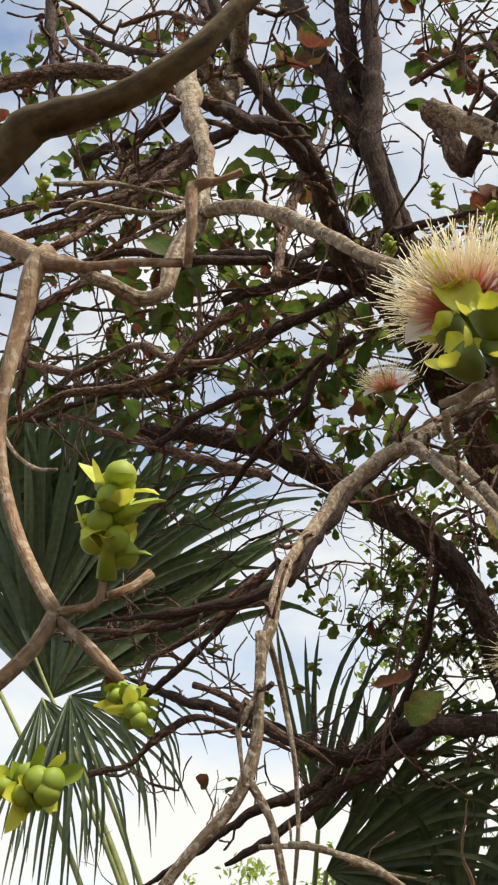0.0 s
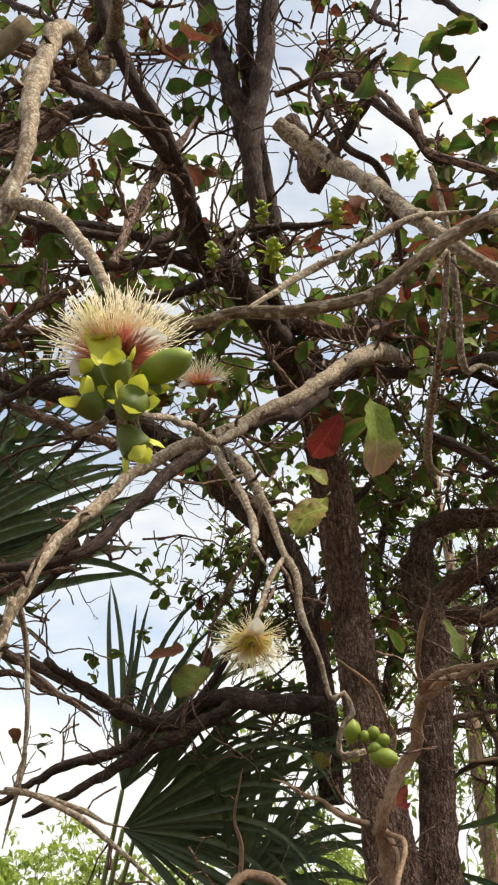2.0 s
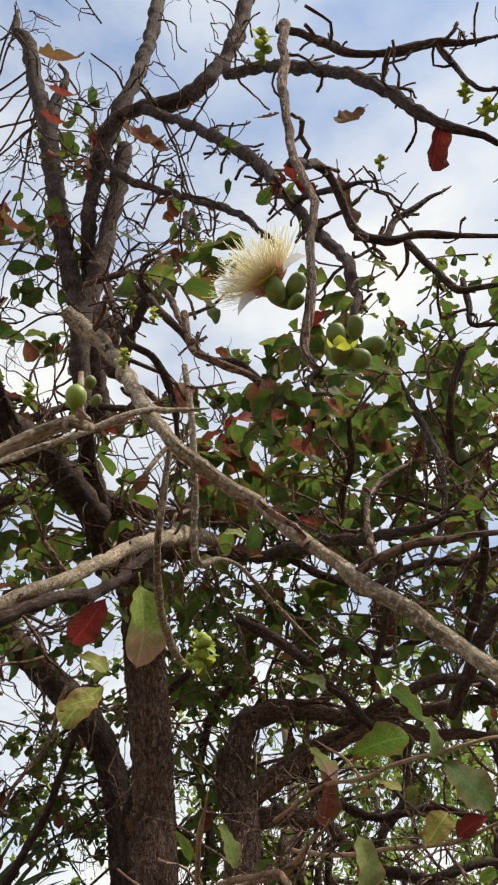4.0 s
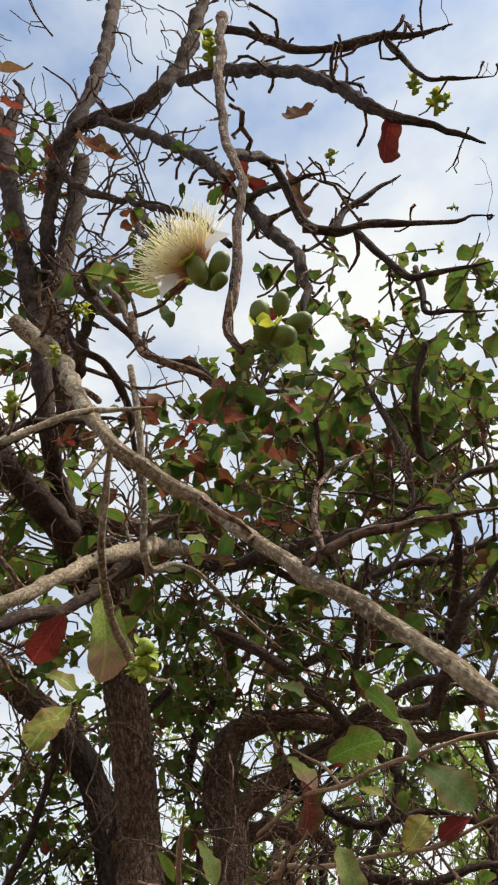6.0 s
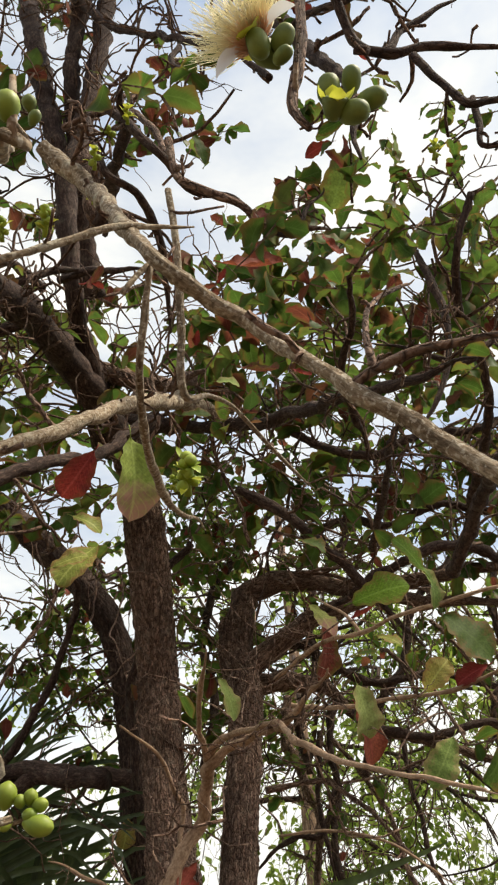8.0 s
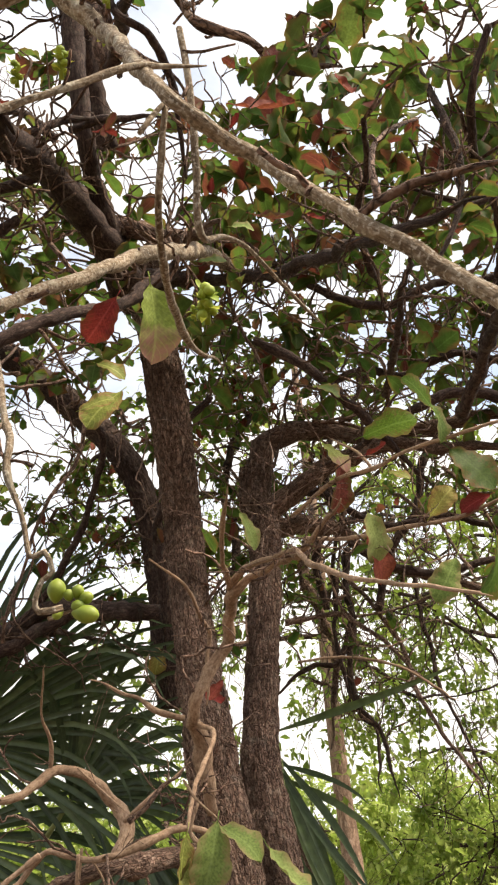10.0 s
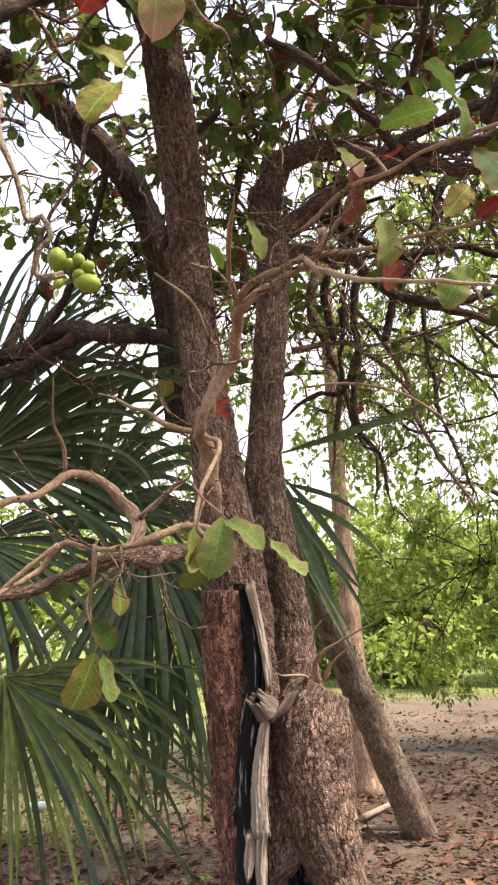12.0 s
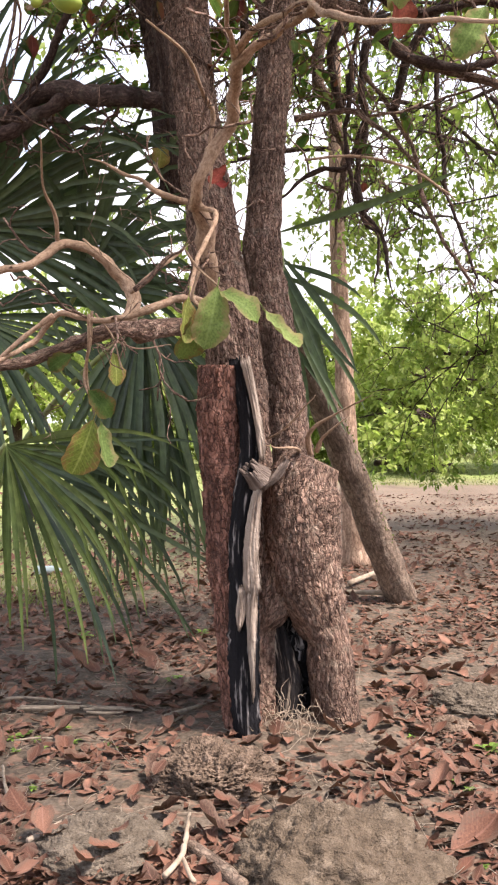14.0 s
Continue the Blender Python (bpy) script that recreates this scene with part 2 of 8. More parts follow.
HEART_GREY = fibrous("weathered_grey_wood", (0.022, 0.017, 0.015), (0.13, 0.098, 0.08), (0.27, 0.215, 0.175), (0.34, 0.50, 0.66), 0.9)
LEAF = foliage("green_leaf", (0.052, 0.088, 0.019), (0.082, 0.126, 0.028), (0.146, 0.171, 0.046), (0.16, 0.09, 0.035), glow=0.55, rough=0.6, veins=0.12)
LEAF_DARK = foliage("deep_green_leaf", (0.039, 0.072, 0.017), (0.063, 0.110, 0.027), (0.105, 0.159, 0.040), (0.13, 0.075, 0.035), glow=0.5, rough=0.5, veins=0.12)
LEAF_BLUSH = foliage("blushing_leaf", (0.17, 0.23, 0.05), (0.24, 0.29, 0.07), (0.28, 0.28, 0.09), (0.34, 0.16, 0.145), rough=0.65, veins=0.2, tipped=True)
LEAF_FRESH = foliage("fresh_green_leaf", (0.10, 0.18, 0.02), (0.14, 0.23, 0.028), (0.20, 0.27, 0.04), (0.20, 0.13, 0.04), glow=0.6, rough=0.6, veins=0.25)
LEAF_YELLOW = foliage("yellowing_leaf", (0.20, 0.24, 0.05), (0.26, 0.27, 0.07), (0.32, 0.26, 0.08), (0.30, 0.16, 0.07))
LEAF_PALE = foliage("pale_grey_green_leaf", (0.13, 0.19, 0.05), (0.18, 0.24, 0.07), (0.24, 0.27, 0.10), (0.28, 0.22, 0.10), glow=0.3, rough=0.75, veins=0.15)
LEAF_RED = foliage("crimson_leaf", (0.16, 0.022, 0.022), (0.23, 0.032, 0.03), (0.27, 0.075, 0.05), (0.14, 0.035, 0.022), rough=0.75, veins=0.2)
LEAF_MAROON = foliage("maroon_leaf", (0.12, 0.03, 0.026), (0.17, 0.045, 0.035), (0.20, 0.09, 0.055), (0.12, 0.09, 0.03), rough=0.75, veins=0.2)
LEAF_DRY = foliage("dry_fallen_leaf", (0.05, 0.026, 0.018), (0.115, 0.052, 0.034), (0.205, 0.106, 0.073), (0.12, 0.078, 0.055), glow=0.08, rough=0.7, veins=0.25)
# Yellow-green paled so the colour itself holds the distance haze and sun.
LEAF_FAR = foliage("hazed_far_leaf", (0.21, 0.28, 0.06), (0.31, 0.37, 0.09), (0.43, 0.47, 0.16), glow=0.45, veins=0.0)
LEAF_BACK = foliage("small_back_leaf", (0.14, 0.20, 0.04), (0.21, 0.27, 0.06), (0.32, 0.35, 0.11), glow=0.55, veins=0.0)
PALM = foliage("palm_blade", (0.038, 0.062, 0.028), (0.064, 0.096, 0.039), (0.110, 0.148, 0.060), glow=0.2, rough=0.42, veins=0.12, gloss=0.45)
PALM_PALE = foliage("olive_palm_blade", (0.055, 0.08, 0.02), (0.08, 0.11, 0.028), (0.13, 0.16, 0.05), glow=0.25, rough=0.5, veins=0.15)
PALM_RIB = plain("palm_stalk", (0.16, 0.20, 0.06), (0.26, 0.28, 0.10), 20)
STAMEN_PALE = plain("pale_threads", (0.88, 0.82, 0.60), (0.95, 0.90, 0.70), 40, 0.6, 0.62, 0.0,
                    [(0.0, (0.90, 0.45, 0.30)), (0.3, (0.95, 0.66, 0.46)), (0.5, (0.97, 0.90, 0.66)), (1.0, (0.98, 0.95, 0.76))])
BUD = plain("fresh_bud", (0.19, 0.27, 0.02), (0.31, 0.38, 0.035), 60, 0.6, 0.12)
POD = plain("green_pod", (0.14, 0.205, 0.016), (0.29, 0.34, 0.035), 30, 0.55, 0.05)
CALYX = plain("green_calyx", (0.075, 0.11, 0.016), (0.17, 0.21, 0.03), 60, 0.6, 0.1)
SEPAL = plain("yellow_green_sepal", (0.46, 0.50, 0.04), (0.68, 0.68, 0.10), 60, 0.55, 0.35)
PETAL = plain("pale_petal", (0.78, 0.80, 0.84), (0.90, 0.90, 0.94), 20, 0.5, 0.3)
STAMEN = plain("stamen_threads", (0.85, 0.80, 0.62), (0.92, 0.87, 0.72), 40, 0.6, 0.62, 0.0,
               [(0.0, (0.90, 0.24, 0.20)), (0.38, (0.95, 0.40, 0.34)), (0.62, (0.97, 0.86, 0.68)), (1.0, (0.98, 0.95, 0.78))])
STAMEN_CREAM = plain("cream_threads", (0.86, 0.8, 0.55), (0.96, 0.92, 0.70), 40, 0.6, 0.75, 0.0,
                     [(0.0, (0.98, 0.88, 0.12)), (0.3, (0.98, 0.80, 0.34)), (0.55, (0.98, 0.92, 0.68)), (1.0, (0.98, 0.94, 0.76))])
GRASS = foliage("dull_grass", (0.13, 0.15, 0.05), (0.19, 0.205, 0.075), (0.28, 0.26, 0.12), glow=0.3, veins=0.0)
DULL_TWIG = plain("dull_dry_stalk", (0.13, 0.10, 0.07), (0.25, 0.20, 0.145), 40, 0.85, 0, 0.002)
DRY_TWIG = plain("dry_stick", (0.21, 0.16, 0.11), (0.36, 0.285, 0.21), 30, 0.85, 0, 0.002)


# ---------------------------------------------------------------- building tools
class Builder:
    """Collects vertices, faces and uv for one mesh."""

    def __init__(self):
        self.v, self.f, self.uv = [], [], []

    def mesh(self, name, mat, smooth=True):
        me = bpy.data.meshes.new(name)
        me.from_pydata(self.v, [], self.f)
        layer = me.uv_layers.new(name="UVMap")
        idx = np.empty(len(me.loops), dtype=np.int32)
        me.loops.foreach_get("vertex_index", idx)
        layer.data.foreach_set("uv", np.asarray(self.uv, dtype=np.float32)[idx].ravel())
        if smooth:
            me.polygons.foreach_set("use_smooth", [True] * len(me.polygons))
        me.materials.append(mat)
        me.update()
        return me

    def tube(self, pts, radii, sides=8, cap=True, rough=0.0, seed=0.0, vscale=None):
        """A skin round a line of points. rough: knobbly bark relief, as a share of the radius."""
        base, n = len(self.v), len(pts)
        tan = [(pts[min(i + 1, n - 1)] - pts[max(i - 1, 0)]).normalized() for i in range(n)]
        ref = Vector((0, 0, 1)) if abs(tan[0].z) < 0.9 else Vector((1, 0, 0))
        side = tan[0].cross(ref).normalized()
        run = 0.0
        for i in range(n):
            side = (side - tan[i] * side.dot(tan[i])).normalized()
            other = tan[i].cross(side)
            if i:
                run += (pts[i] - pts[i - 1]).length
            for k in range(sides):
                a = 2 * math.pi * k / sides
                d = side * math.cos(a) + other * math.sin(a)
                r = radii[i]
                if rough:
                    q = pts[i] + d * r
                    r *= 1 + rough * (noise.noise((q.x * 9 + seed, q.y * 9, q.z * 6)) + 0.5 * noise.noise((q.x * 30, q.y * 30 + seed, q.z * 16)))
                    if sides > 40:
                        n1 = noise.noise((q.x * 30 + seed, q.y * 30, q.z * 9))
                        n2 = noise.noise((q.x * 66, q.y * 66 + seed, q.z * 24))
                        r += 0.004 * noise.noise((q.x * 20, q.y * 20, q.z * 13)) - 0.006 * max(0.0, 1 - abs(n1) * 7) - 0.0035 * max(0.0, 1 - abs(n2) * 5)
                self.v.append(pts[i] + d * r)
                self.uv.append((a * max(radii) if vscale is None else k / sides, run if vscale is None else run * vscale))
        for i in range(n - 1):
            for k in range(sides):
                a, b = base + i * sides + k, base + i * sides + (k + 1) % sides
                self.f.append((a, b, b + sides, a + sides))
        if cap:
            for i, flip in ((0, True), (n - 1, False)):
                ring = [base + i * sides + k for k in range(sides)]
                self.f.append(tuple(reversed(ring)) if flip else tuple(ring))

    def leaf(self, at, along, up, length, width, curl=0.3, fold=0.2, segs=5, wave=0.0, tip=0.62, scallop=0.0):
        """An obovate blade from its stalk end at `at`."""
        along = along.normalized()
        side = along.cross(up)
        side = side.normalized() if side.length > 1e-4 else along.orthogonal().normalized()
        up = side.cross(along)
        base = len(self.v)
        cols = (-1, -0.5, 0, 0.5, 1) if wave else (-1, 0, 1)
        turn = (width + curl) * 40
        for i in range(segs + 1):
            s = i / segs
            w = width * 0.5 * (s ** (0.8 if tip > 0.4 else 0.3)) * (1.0 - s) ** (0.46 if tip > 0.4 else 0.75) / (tip ** (0.8 if tip > 0.4 else 0.3) * (1 - tip) ** (0.46 if tip > 0.4 else 0.75)) if 0 < i < segs else width * 0.03
            w *= 1 + scallop * math.sin(i * 2.3 + turn)
            bend = curl * s * s
            mid = at + (along * (math.sin(bend) / bend if bend > 1e-3 else 1) - up * (bend * 0.5)) * (length * s)
            for k in cols:
                edge = w * (1 + (1.8 * wave * (math.sin(s * 13 + k * 2 + turn) + 0.8 * math.sin(s * 29 - k * 3 + turn)) if wave else 0))
                wob = wave * length * k * k * (math.sin(s * 11 + k * 1.7 + turn) + 0.6 * math.sin(s * 25 + turn * 2 - k)) if k else 0
                self.v.append(mid + side * (edge * k) + up * (fold * edge * abs(k) ** 1.4 + wob))
                self.uv.append((k, s))
        n = len(cols)
        for i in range(segs):
            for k in range(n - 1):
                a = base + i * n + k
                self.f.append((a, a + 1, a + 1 + n, a + n))

    def egg(self, at, axis, length, radius, rings=7, sides=10, blunt=0.5):
        """A bud or pod: round section, fatter toward `blunt`."""
        axis = axis.normalized()
        s0 = axis.orthogonal().normalized()
        s1 = axis.cross(s0)
        base = len(self.v)
        for i in range(rings + 1):
            s = i / rings
            r = radius * max(0.02, math.sin(math.pi * s ** (math.log(0.5) / math.log(blunt)))) ** 0.5
            for k in range(sides):
                a = 2 * math.pi * k / sides
                self.v.append(at + axis * (length * s) + (s0 * math.cos(a) + s1 * math.sin(a)) * r)
                self.uv.append((k / sides, s))
        for i in range(rings):
            for k in range(sides):
                a, b = base + i * sides + k, base + i * sides + (k + 1) % sides
                self.f.append((a, b, b + sides, a + sides))
        self.f.append(tuple(base + k for k in reversed(range(sides))))
        self.f.append(tuple(base + rings * sides + k for k in range(sides)))


def part(name, built, mat, parent, label="", smooth=True):
    ob = new(name, built.mesh(name, mat, smooth) if isinstance(built, Builder) else built)
    ob.parent = parent
    return tagged(ob, label)


def thing(name, label, category, at=(0, 0, 0), group="", kind=""):
    ob = new(name)
    ob.empty_display_size = 0.1
    ob.location = at
    return tagged(ob, label, category, group, kind)


def spline(points, step):
    """Catmull-Rom through (x, y, z, r) points, resampled at about `step` metres."""
    p = [Vector(q) for q in points]
    p = [p[0] * 2 - p[1]] + p + [p[-1] * 2 - p[-2]]
    out = []
    for i in range(1, len(p) - 2):
        a, b, c, d = p[i - 1:i + 3]
        n = max(2, int((c - b).length / step))
        for k in range(n):
            t = k / n
            out.append(0.5 * (2 * b + (c - a) * t + (2 * a - 5 * b + 4 * c - d) * t * t + (3 * b - a - 3 * c + d) * t ** 3))
    out.append(p[-2])
    return [q.to_3d() for q in out], [max(q[3], 0.0008) for q in out]


def wander(rng, at, way, length, r0, r1, steps, bend=0.35, pull=(0, 0, 0)):
    """A crooked twig: points and radii."""
    pts, rad, d = [at.copy()], [r0], way.normalized()
    pull = Vector(pull)
    for i in range(steps):
        d = (d + Vector((rng.gauss(0, bend), rng.gauss(0, bend), rng.gauss(0, bend))) + pull).normalized()
        pts.append(pts[-1] + d * (length / steps))
        rad.append(r0 + (r1 - r0) * (i + 1) / steps)
    return pts, rad


def any_way(rng):
    return Vector((rng.gauss(0, 1), rng.gauss(0, 1), rng.gauss(0, 1))).normalized()


def sprout(rng, wood, tips, at, way, length, radius, level, pull=(0, 0, 0.05), bend=0.35):
    """A twig with side twigs; its ends are added to tips."""
    steps = max(3, int(length / 0.045)) if level else max(3, int(length / 0.03))
    steps = min(steps, 12)
    pts, rad = wander(rng, at, way, length, radius, radius * 0.45, steps, bend, pull)
    rad[-1] = rad[-2] = rad[-2] * 1.5
    wood.tube(pts, rad, 5 if radius > 0.004 else 4, cap=True)
    tips.append((pts[-1], (pts[-1] - pts[-2]).normalized()))
    if level > 0:
        for k in range(rng.randint(2, 4)):
            i = rng.randint(1, len(pts) - 1)
            way2 = ((pts[i] - pts[i - 1]).normalized() + any_way(rng) * 1.0).normalized()
            sprout(rng, wood, tips, pts[i], way2, length * rng.uniform(0.35, 0.7), rad[i] * 0.72, level - 1, pull, bend)


# ---------------------------------------------------------------- ground
def ground_height(x, y):
    near = math.exp(-((x - 0.8) ** 2 + (y - 3.2) ** 2) / 60.0)
    h = 0.035 * noise.noise((x * 0.9, y * 0.9, 0)) + 0.014 * noise.noise((x * 4, y * 4, 3))
    h += near * 0.012 * noise.noise((x * 13, y * 13, 5))
    foot = math.hypot(x - 0.75, (y - 3.6))
    return h + 0.012 * math.exp(-(foot / 0.5) ** 2)


def make_ground():
    g = Builder()
    rings, segs = 190, 220
    radii = [0.03 * (1.056 ** i) for i in range(rings)]
    for r in radii:
        for k in range(segs):
            a = 2 * math.pi * k / segs
            x, y = 0.8 + r * math.cos(a), 3.0 + r * math.sin(a)
            fade = 1.0 if r < 30 else max(0.0, 1 - (r - 30) / 30)
            g.v.append(Vector((x, y, ground_height(x, y) * fade)))
            g.uv.append((x, y))
    for i in range(rings - 1):
        for k in range(segs):
            a, b = i * segs + k, i * segs + (k + 1) % segs
            g.f.append((a, a + segs, b + segs, b))
    g.f.append(tuple(range(segs)))
    mat, nt, p = nodes_of("leaf_strewn_soil")
    tc = nt.nodes.new("ShaderNodeTexCoord")
    ob = tc.outputs["Object"]
    sep = nt.nodes.new("ShaderNodeSeparateXYZ")
    nt.links.new(ob, sep.inputs[0])
    soil = ramp(nt, noise_of(nt, ob, 3.2, 6), [(0.3, (0.06, 0.046, 0.033)), (0.55, (0.10, 0.078, 0.058)), (0.75, (0.155, 0.124, 0.094))])
    crumbs = ramp(nt, noise_of(nt, ob, 70.0, 4), [(0.3, (0.6, 0.58, 0.56)), (0.7, (1.3, 1.3, 1.3))])
    soil = mixed(nt, soil, crumbs, 1.0, "MULTIPLY")
    bits = ramp(nt, noise_of(nt, ob, 21.0, 3), [(0.52, (0, 0, 0)), (0.6, (0.45, 0.45, 0.45))])
    soil = mixed(nt, soil, (0.22, 0.13, 0.09), bits)
    bare = mixed(nt, ramp(nt, noise_of(nt, ob, 1.1, 6), [(0.3, (0.115, 0.088, 0.064)), (0.7, (0.20, 0.158, 0.118))]), crumbs, 0.9, "MULTIPLY")
    bare = mixed(nt, bare, (0.19, 0.115, 0.08), bits)
    grass = ramp(nt, noise_of(nt, ob, 2.3, 6), [(0.3, (0.13, 0.17, 0.055)), (0.6, (0.22, 0.25, 0.085)), (0.8, (0.31, 0.30, 0.13))])
    wob = nt.nodes.new("ShaderNodeMath")
    wob.operation = "MULTIPLY_ADD"
    nt.links.new(noise_of(nt, ob, 0.55, 4), wob.inputs[0])
    wob.inputs[1].default_value = 4.0
    nt.links.new(sep.outputs[1], wob.inputs[2])
    far = nt.nodes.new("ShaderNodeMapRange")
    far.inputs["From Min"].default_value, far.inputs["From Max"].default_value = 8.4, 11.0
    nt.links.new(wob.outputs[0], far.inputs[0])
    lawn = nt.nodes.new("ShaderNodeMapRange")
    lawn.inputs["From Min"].default_value, lawn.inputs["From Max"].default_value = 17.6, 20.0
    nt.links.new(wob.outputs[0], lawn.inputs[0])
    left = nt.nodes.new("ShaderNodeMapRange")
    left.inputs["From Min"].default_value, left.inputs["From Max"].default_value = 0.2, -1.0
    nt.links.new(sep.outputs[0], left.inputs[0])
    col = mixed(nt, soil, mixed(nt, bare, grass, mixed(nt, left.outputs[0], (0.6, 0.6, 0.6), 1.0, "MULTIPLY")), far.outputs[0])
    verge = nt.nodes.new("ShaderNodeMapRange")
    verge.inputs["From Min"].default_value, verge.inputs["From Max"].default_value = 7.2, 8.6
    nt.links.new(wob.outputs[0], verge.inputs[0])
    col = mixed(nt, col, grass, mixed(nt, mixed(nt, left.outputs[0], verge.outputs[0], 1.0, "MULTIPLY"), (0.7, 0.7, 0.7), 1.0, "MULTIPLY"))
    col = mixed(nt, col, grass, lawn.outputs[0])
    nt.links.new(col, p.inputs["Base Color"])
    p.inputs["Roughness"].default_value = 0.95
    p.inputs["Specular IOR Level"].default_value = 0.15
    bumped(nt, p, mixed(nt, noise_of(nt, ob, 34.0, 5), noise_of(nt, ob, 9.0, 3), 0.4), 1.0, 0.02)
    ground = new("ground", g.mesh("ground", mat))
    tagged(ground, "brown bare soil with dry leaf litter, greener farther off", "ground", kind="structure")


make_ground()

# ---------------------------------------------------------------- the tree
tree = thing("flowering_tree", "gnarled old tree with cracked brown bark and white brush flowers", "tree", (0.7, 3.6, 0))
tree_inverse = Matrix.Translation((-0.7, -3.6, 0))
BOUGHS = []


def tree_part(name, built, mat, label="", parent=None):
    ob = new(name, built.mesh(name, mat) if isinstance(built, Builder) else built)
    ob.parent = parent or tree
    if parent is None:
        ob.matrix_parent_inverse = tree_inverse
    return tagged(ob, label)


def limb(name, mat, points, sub=1, taper=1):
    """One trunk or branch of the tree through (x, y, z, radius) points."""
    big = max(q[3] for q in points)
    step = 0.010 if sub > 1 else max(0.012, big * 0.5)
    points = [(x, y, z, r * (1.0 if sub > 1 else 0.76)) for x, y, z, r in points]
    if sub == 1 and taper:
        a, b = Vector(points[-2]), Vector(points[-1])
        d = (b - a).to_3d().normalized() * min(0.3, 9 * b[3])
        bend = Vector((noise.noise(b.to_3d() * 5), 0, noise.noise(b.to_3d() * 7))) * d.length * 0.6
        points += [(*(b.to_3d() + d + bend), b[3] * 0.6), (*(b.to_3d() + d * 2 + bend * 0.4), b[3] * 0.25)]
    pts, rad = spline(points, step)
    k = len(BOUGHS)
    if sub == 1:
        amp = min(0.014, big * 0.4) * (0.75 if mat in (BARK_LIGHT, BARK_NEAR) else 1.0)
        pts = [q + amp * Vector([noise.noise(q * 8 + Vector((k, j, 0))) + 0.5 * noise.noise(q * 22 + Vector((0, k, j))) for j in (0, 9, 18)]) for q in pts]
        rad = [r * (1 + 0.3 * max(0, noise.noise(q * 14 + Vector((k, 0, 0)))) + 0.35 * max(0, noise.noise(q * 34 + Vector((0, k, 0))) - 0.15) - 0.12 * abs(noise.noise(q * 37))) for q, r in zip(pts, rad)]
    b = Builder()
    b.tube(pts, rad, 112 if sub > 1 else (16 if big > 0.02 else 9), rough=0.12 if sub > 1 else 0.24, seed=k * 1.7)
    tree_part(name, b, mat)
    if sub > 1:
        flaky_bark(b, 112, mat, k, 1.5 if mat == BARK_RED else 1.0)
    BOUGHS.append((pts, rad, mat))


def flaky_bark(skin, sides, mat, seed, size):
    """Loose scales of bark on a trunk's skin, each with its own outline, lift and thickness."""
    rng, b, rows = random.Random(seed), Builder(), len(skin.v) // sides
    def spot(i, k):
        i = min(max(i, 0.0), rows - 1.001)
        i0, k0 = int(i), math.floor(k)
        a, c = skin.v[i0 * sides + k0 % sides], skin.v[i0 * sides + (k0 + 1) % sides]
        d, e = skin.v[(i0 + 1) * sides + k0 % sides], skin.v[(i0 + 1) * sides + (k0 + 1) % sides]
        return a.lerp(c, k - k0).lerp(d.lerp(e, k - k0), i - i0)
    around = max(q[0] for q in skin.uv) / (sides - 1)
    for _ in range(int(rows * sides * 0.085 / size ** 2)):
        i, k = rng.uniform(2, rows - 3), rng.uniform(0, sides)
        at = spot(i, k)
        if noise.noise(at * 7) < -0.12 or at.z < 0.42 and rng.random() < 0.8 or at.z < -0.02:
            continue
        tall, broad = size * rng.uniform(0.8, 2.2), size * rng.uniform(0.8, 1.7)
        n = (spot(i, k + 1) - spot(i, k - 1)).cross(spot(i + 1, k) - spot(i - 1, k)).normalized()
        lift, lean, base = rng.uniform(0.0012, 0.0042) * size, rng.gauss(0, 0.5), len(b.v)
        for k2 in range(8):
            a = math.pi * k2 / 4 + 0.3
            r = rng.uniform(0.72, 1.2)
            di, dk = math.sin(a) * tall * r, math.cos(a) * broad * r
            p = spot(i + di, k + dk)
            for up in (lift * (1 + lean * math.sin(a)), -0.002):
                b.v.append(p + n * up)
                b.uv.append(((k + dk) * around, (i + di) * 0.01))
        top = [base + 2 * j for j in range(8)]
        b.f.append(tuple(top))
        for j in range(8):
            p, q = top[j], top[(j + 1) % 8]
            b.f.append((q, p, p + 1, q + 1))
    tagged(tree_part("flaky_bark", b.mesh("flaky_bark", mat, False), mat), "loose flaking bark scales", kind="stuff")


# trunks
limb("trunk", BARK, [(0.618, 3.620, -0.102, 0.118), (0.613, 3.628, 0.155, 0.102), (0.606, 3.636, 0.584, 0.096), (0.575, 3.630, 1.100, 0.099), (0.535, 3.625, 1.380, 0.102), (0.488, 3.630, 1.641, 0.102), (0.438, 3.650, 1.977, 0.091), (0.371, 3.700, 2.445, 0.081), (0.338, 3.720, 2.780, 0.081)], sub=2)
# upper part of the same trunk, its shade held in the darker bark
limb("trunk", BARK_MID, [(0.371, 3.700, 2.440, 0.078), (0.338, 3.705, 2.780, 0.082), (0.312, 3.632, 3.096, 0.089), (0.268, 3.555, 3.467, 0.088), (0.216, 3.450, 3.776, 0.095), (0.160, 3.350, 3.965, 0.106)], sub=2)
limb("stump", BARK_RED, [(0.583, 3.500, -0.037, 0.0690), (0.556, 3.480, 0.300, 0.0724), (0.530, 3.456, 0.716, 0.0796), (0.511, 3.447, 1.020, 0.0792), (0.501, 3.414, 1.176, 0.0783), (0.5015, 3.390, 1.290, 0.0741), (0.502, 3.388, 1.322, 0.0735)], sub=2)
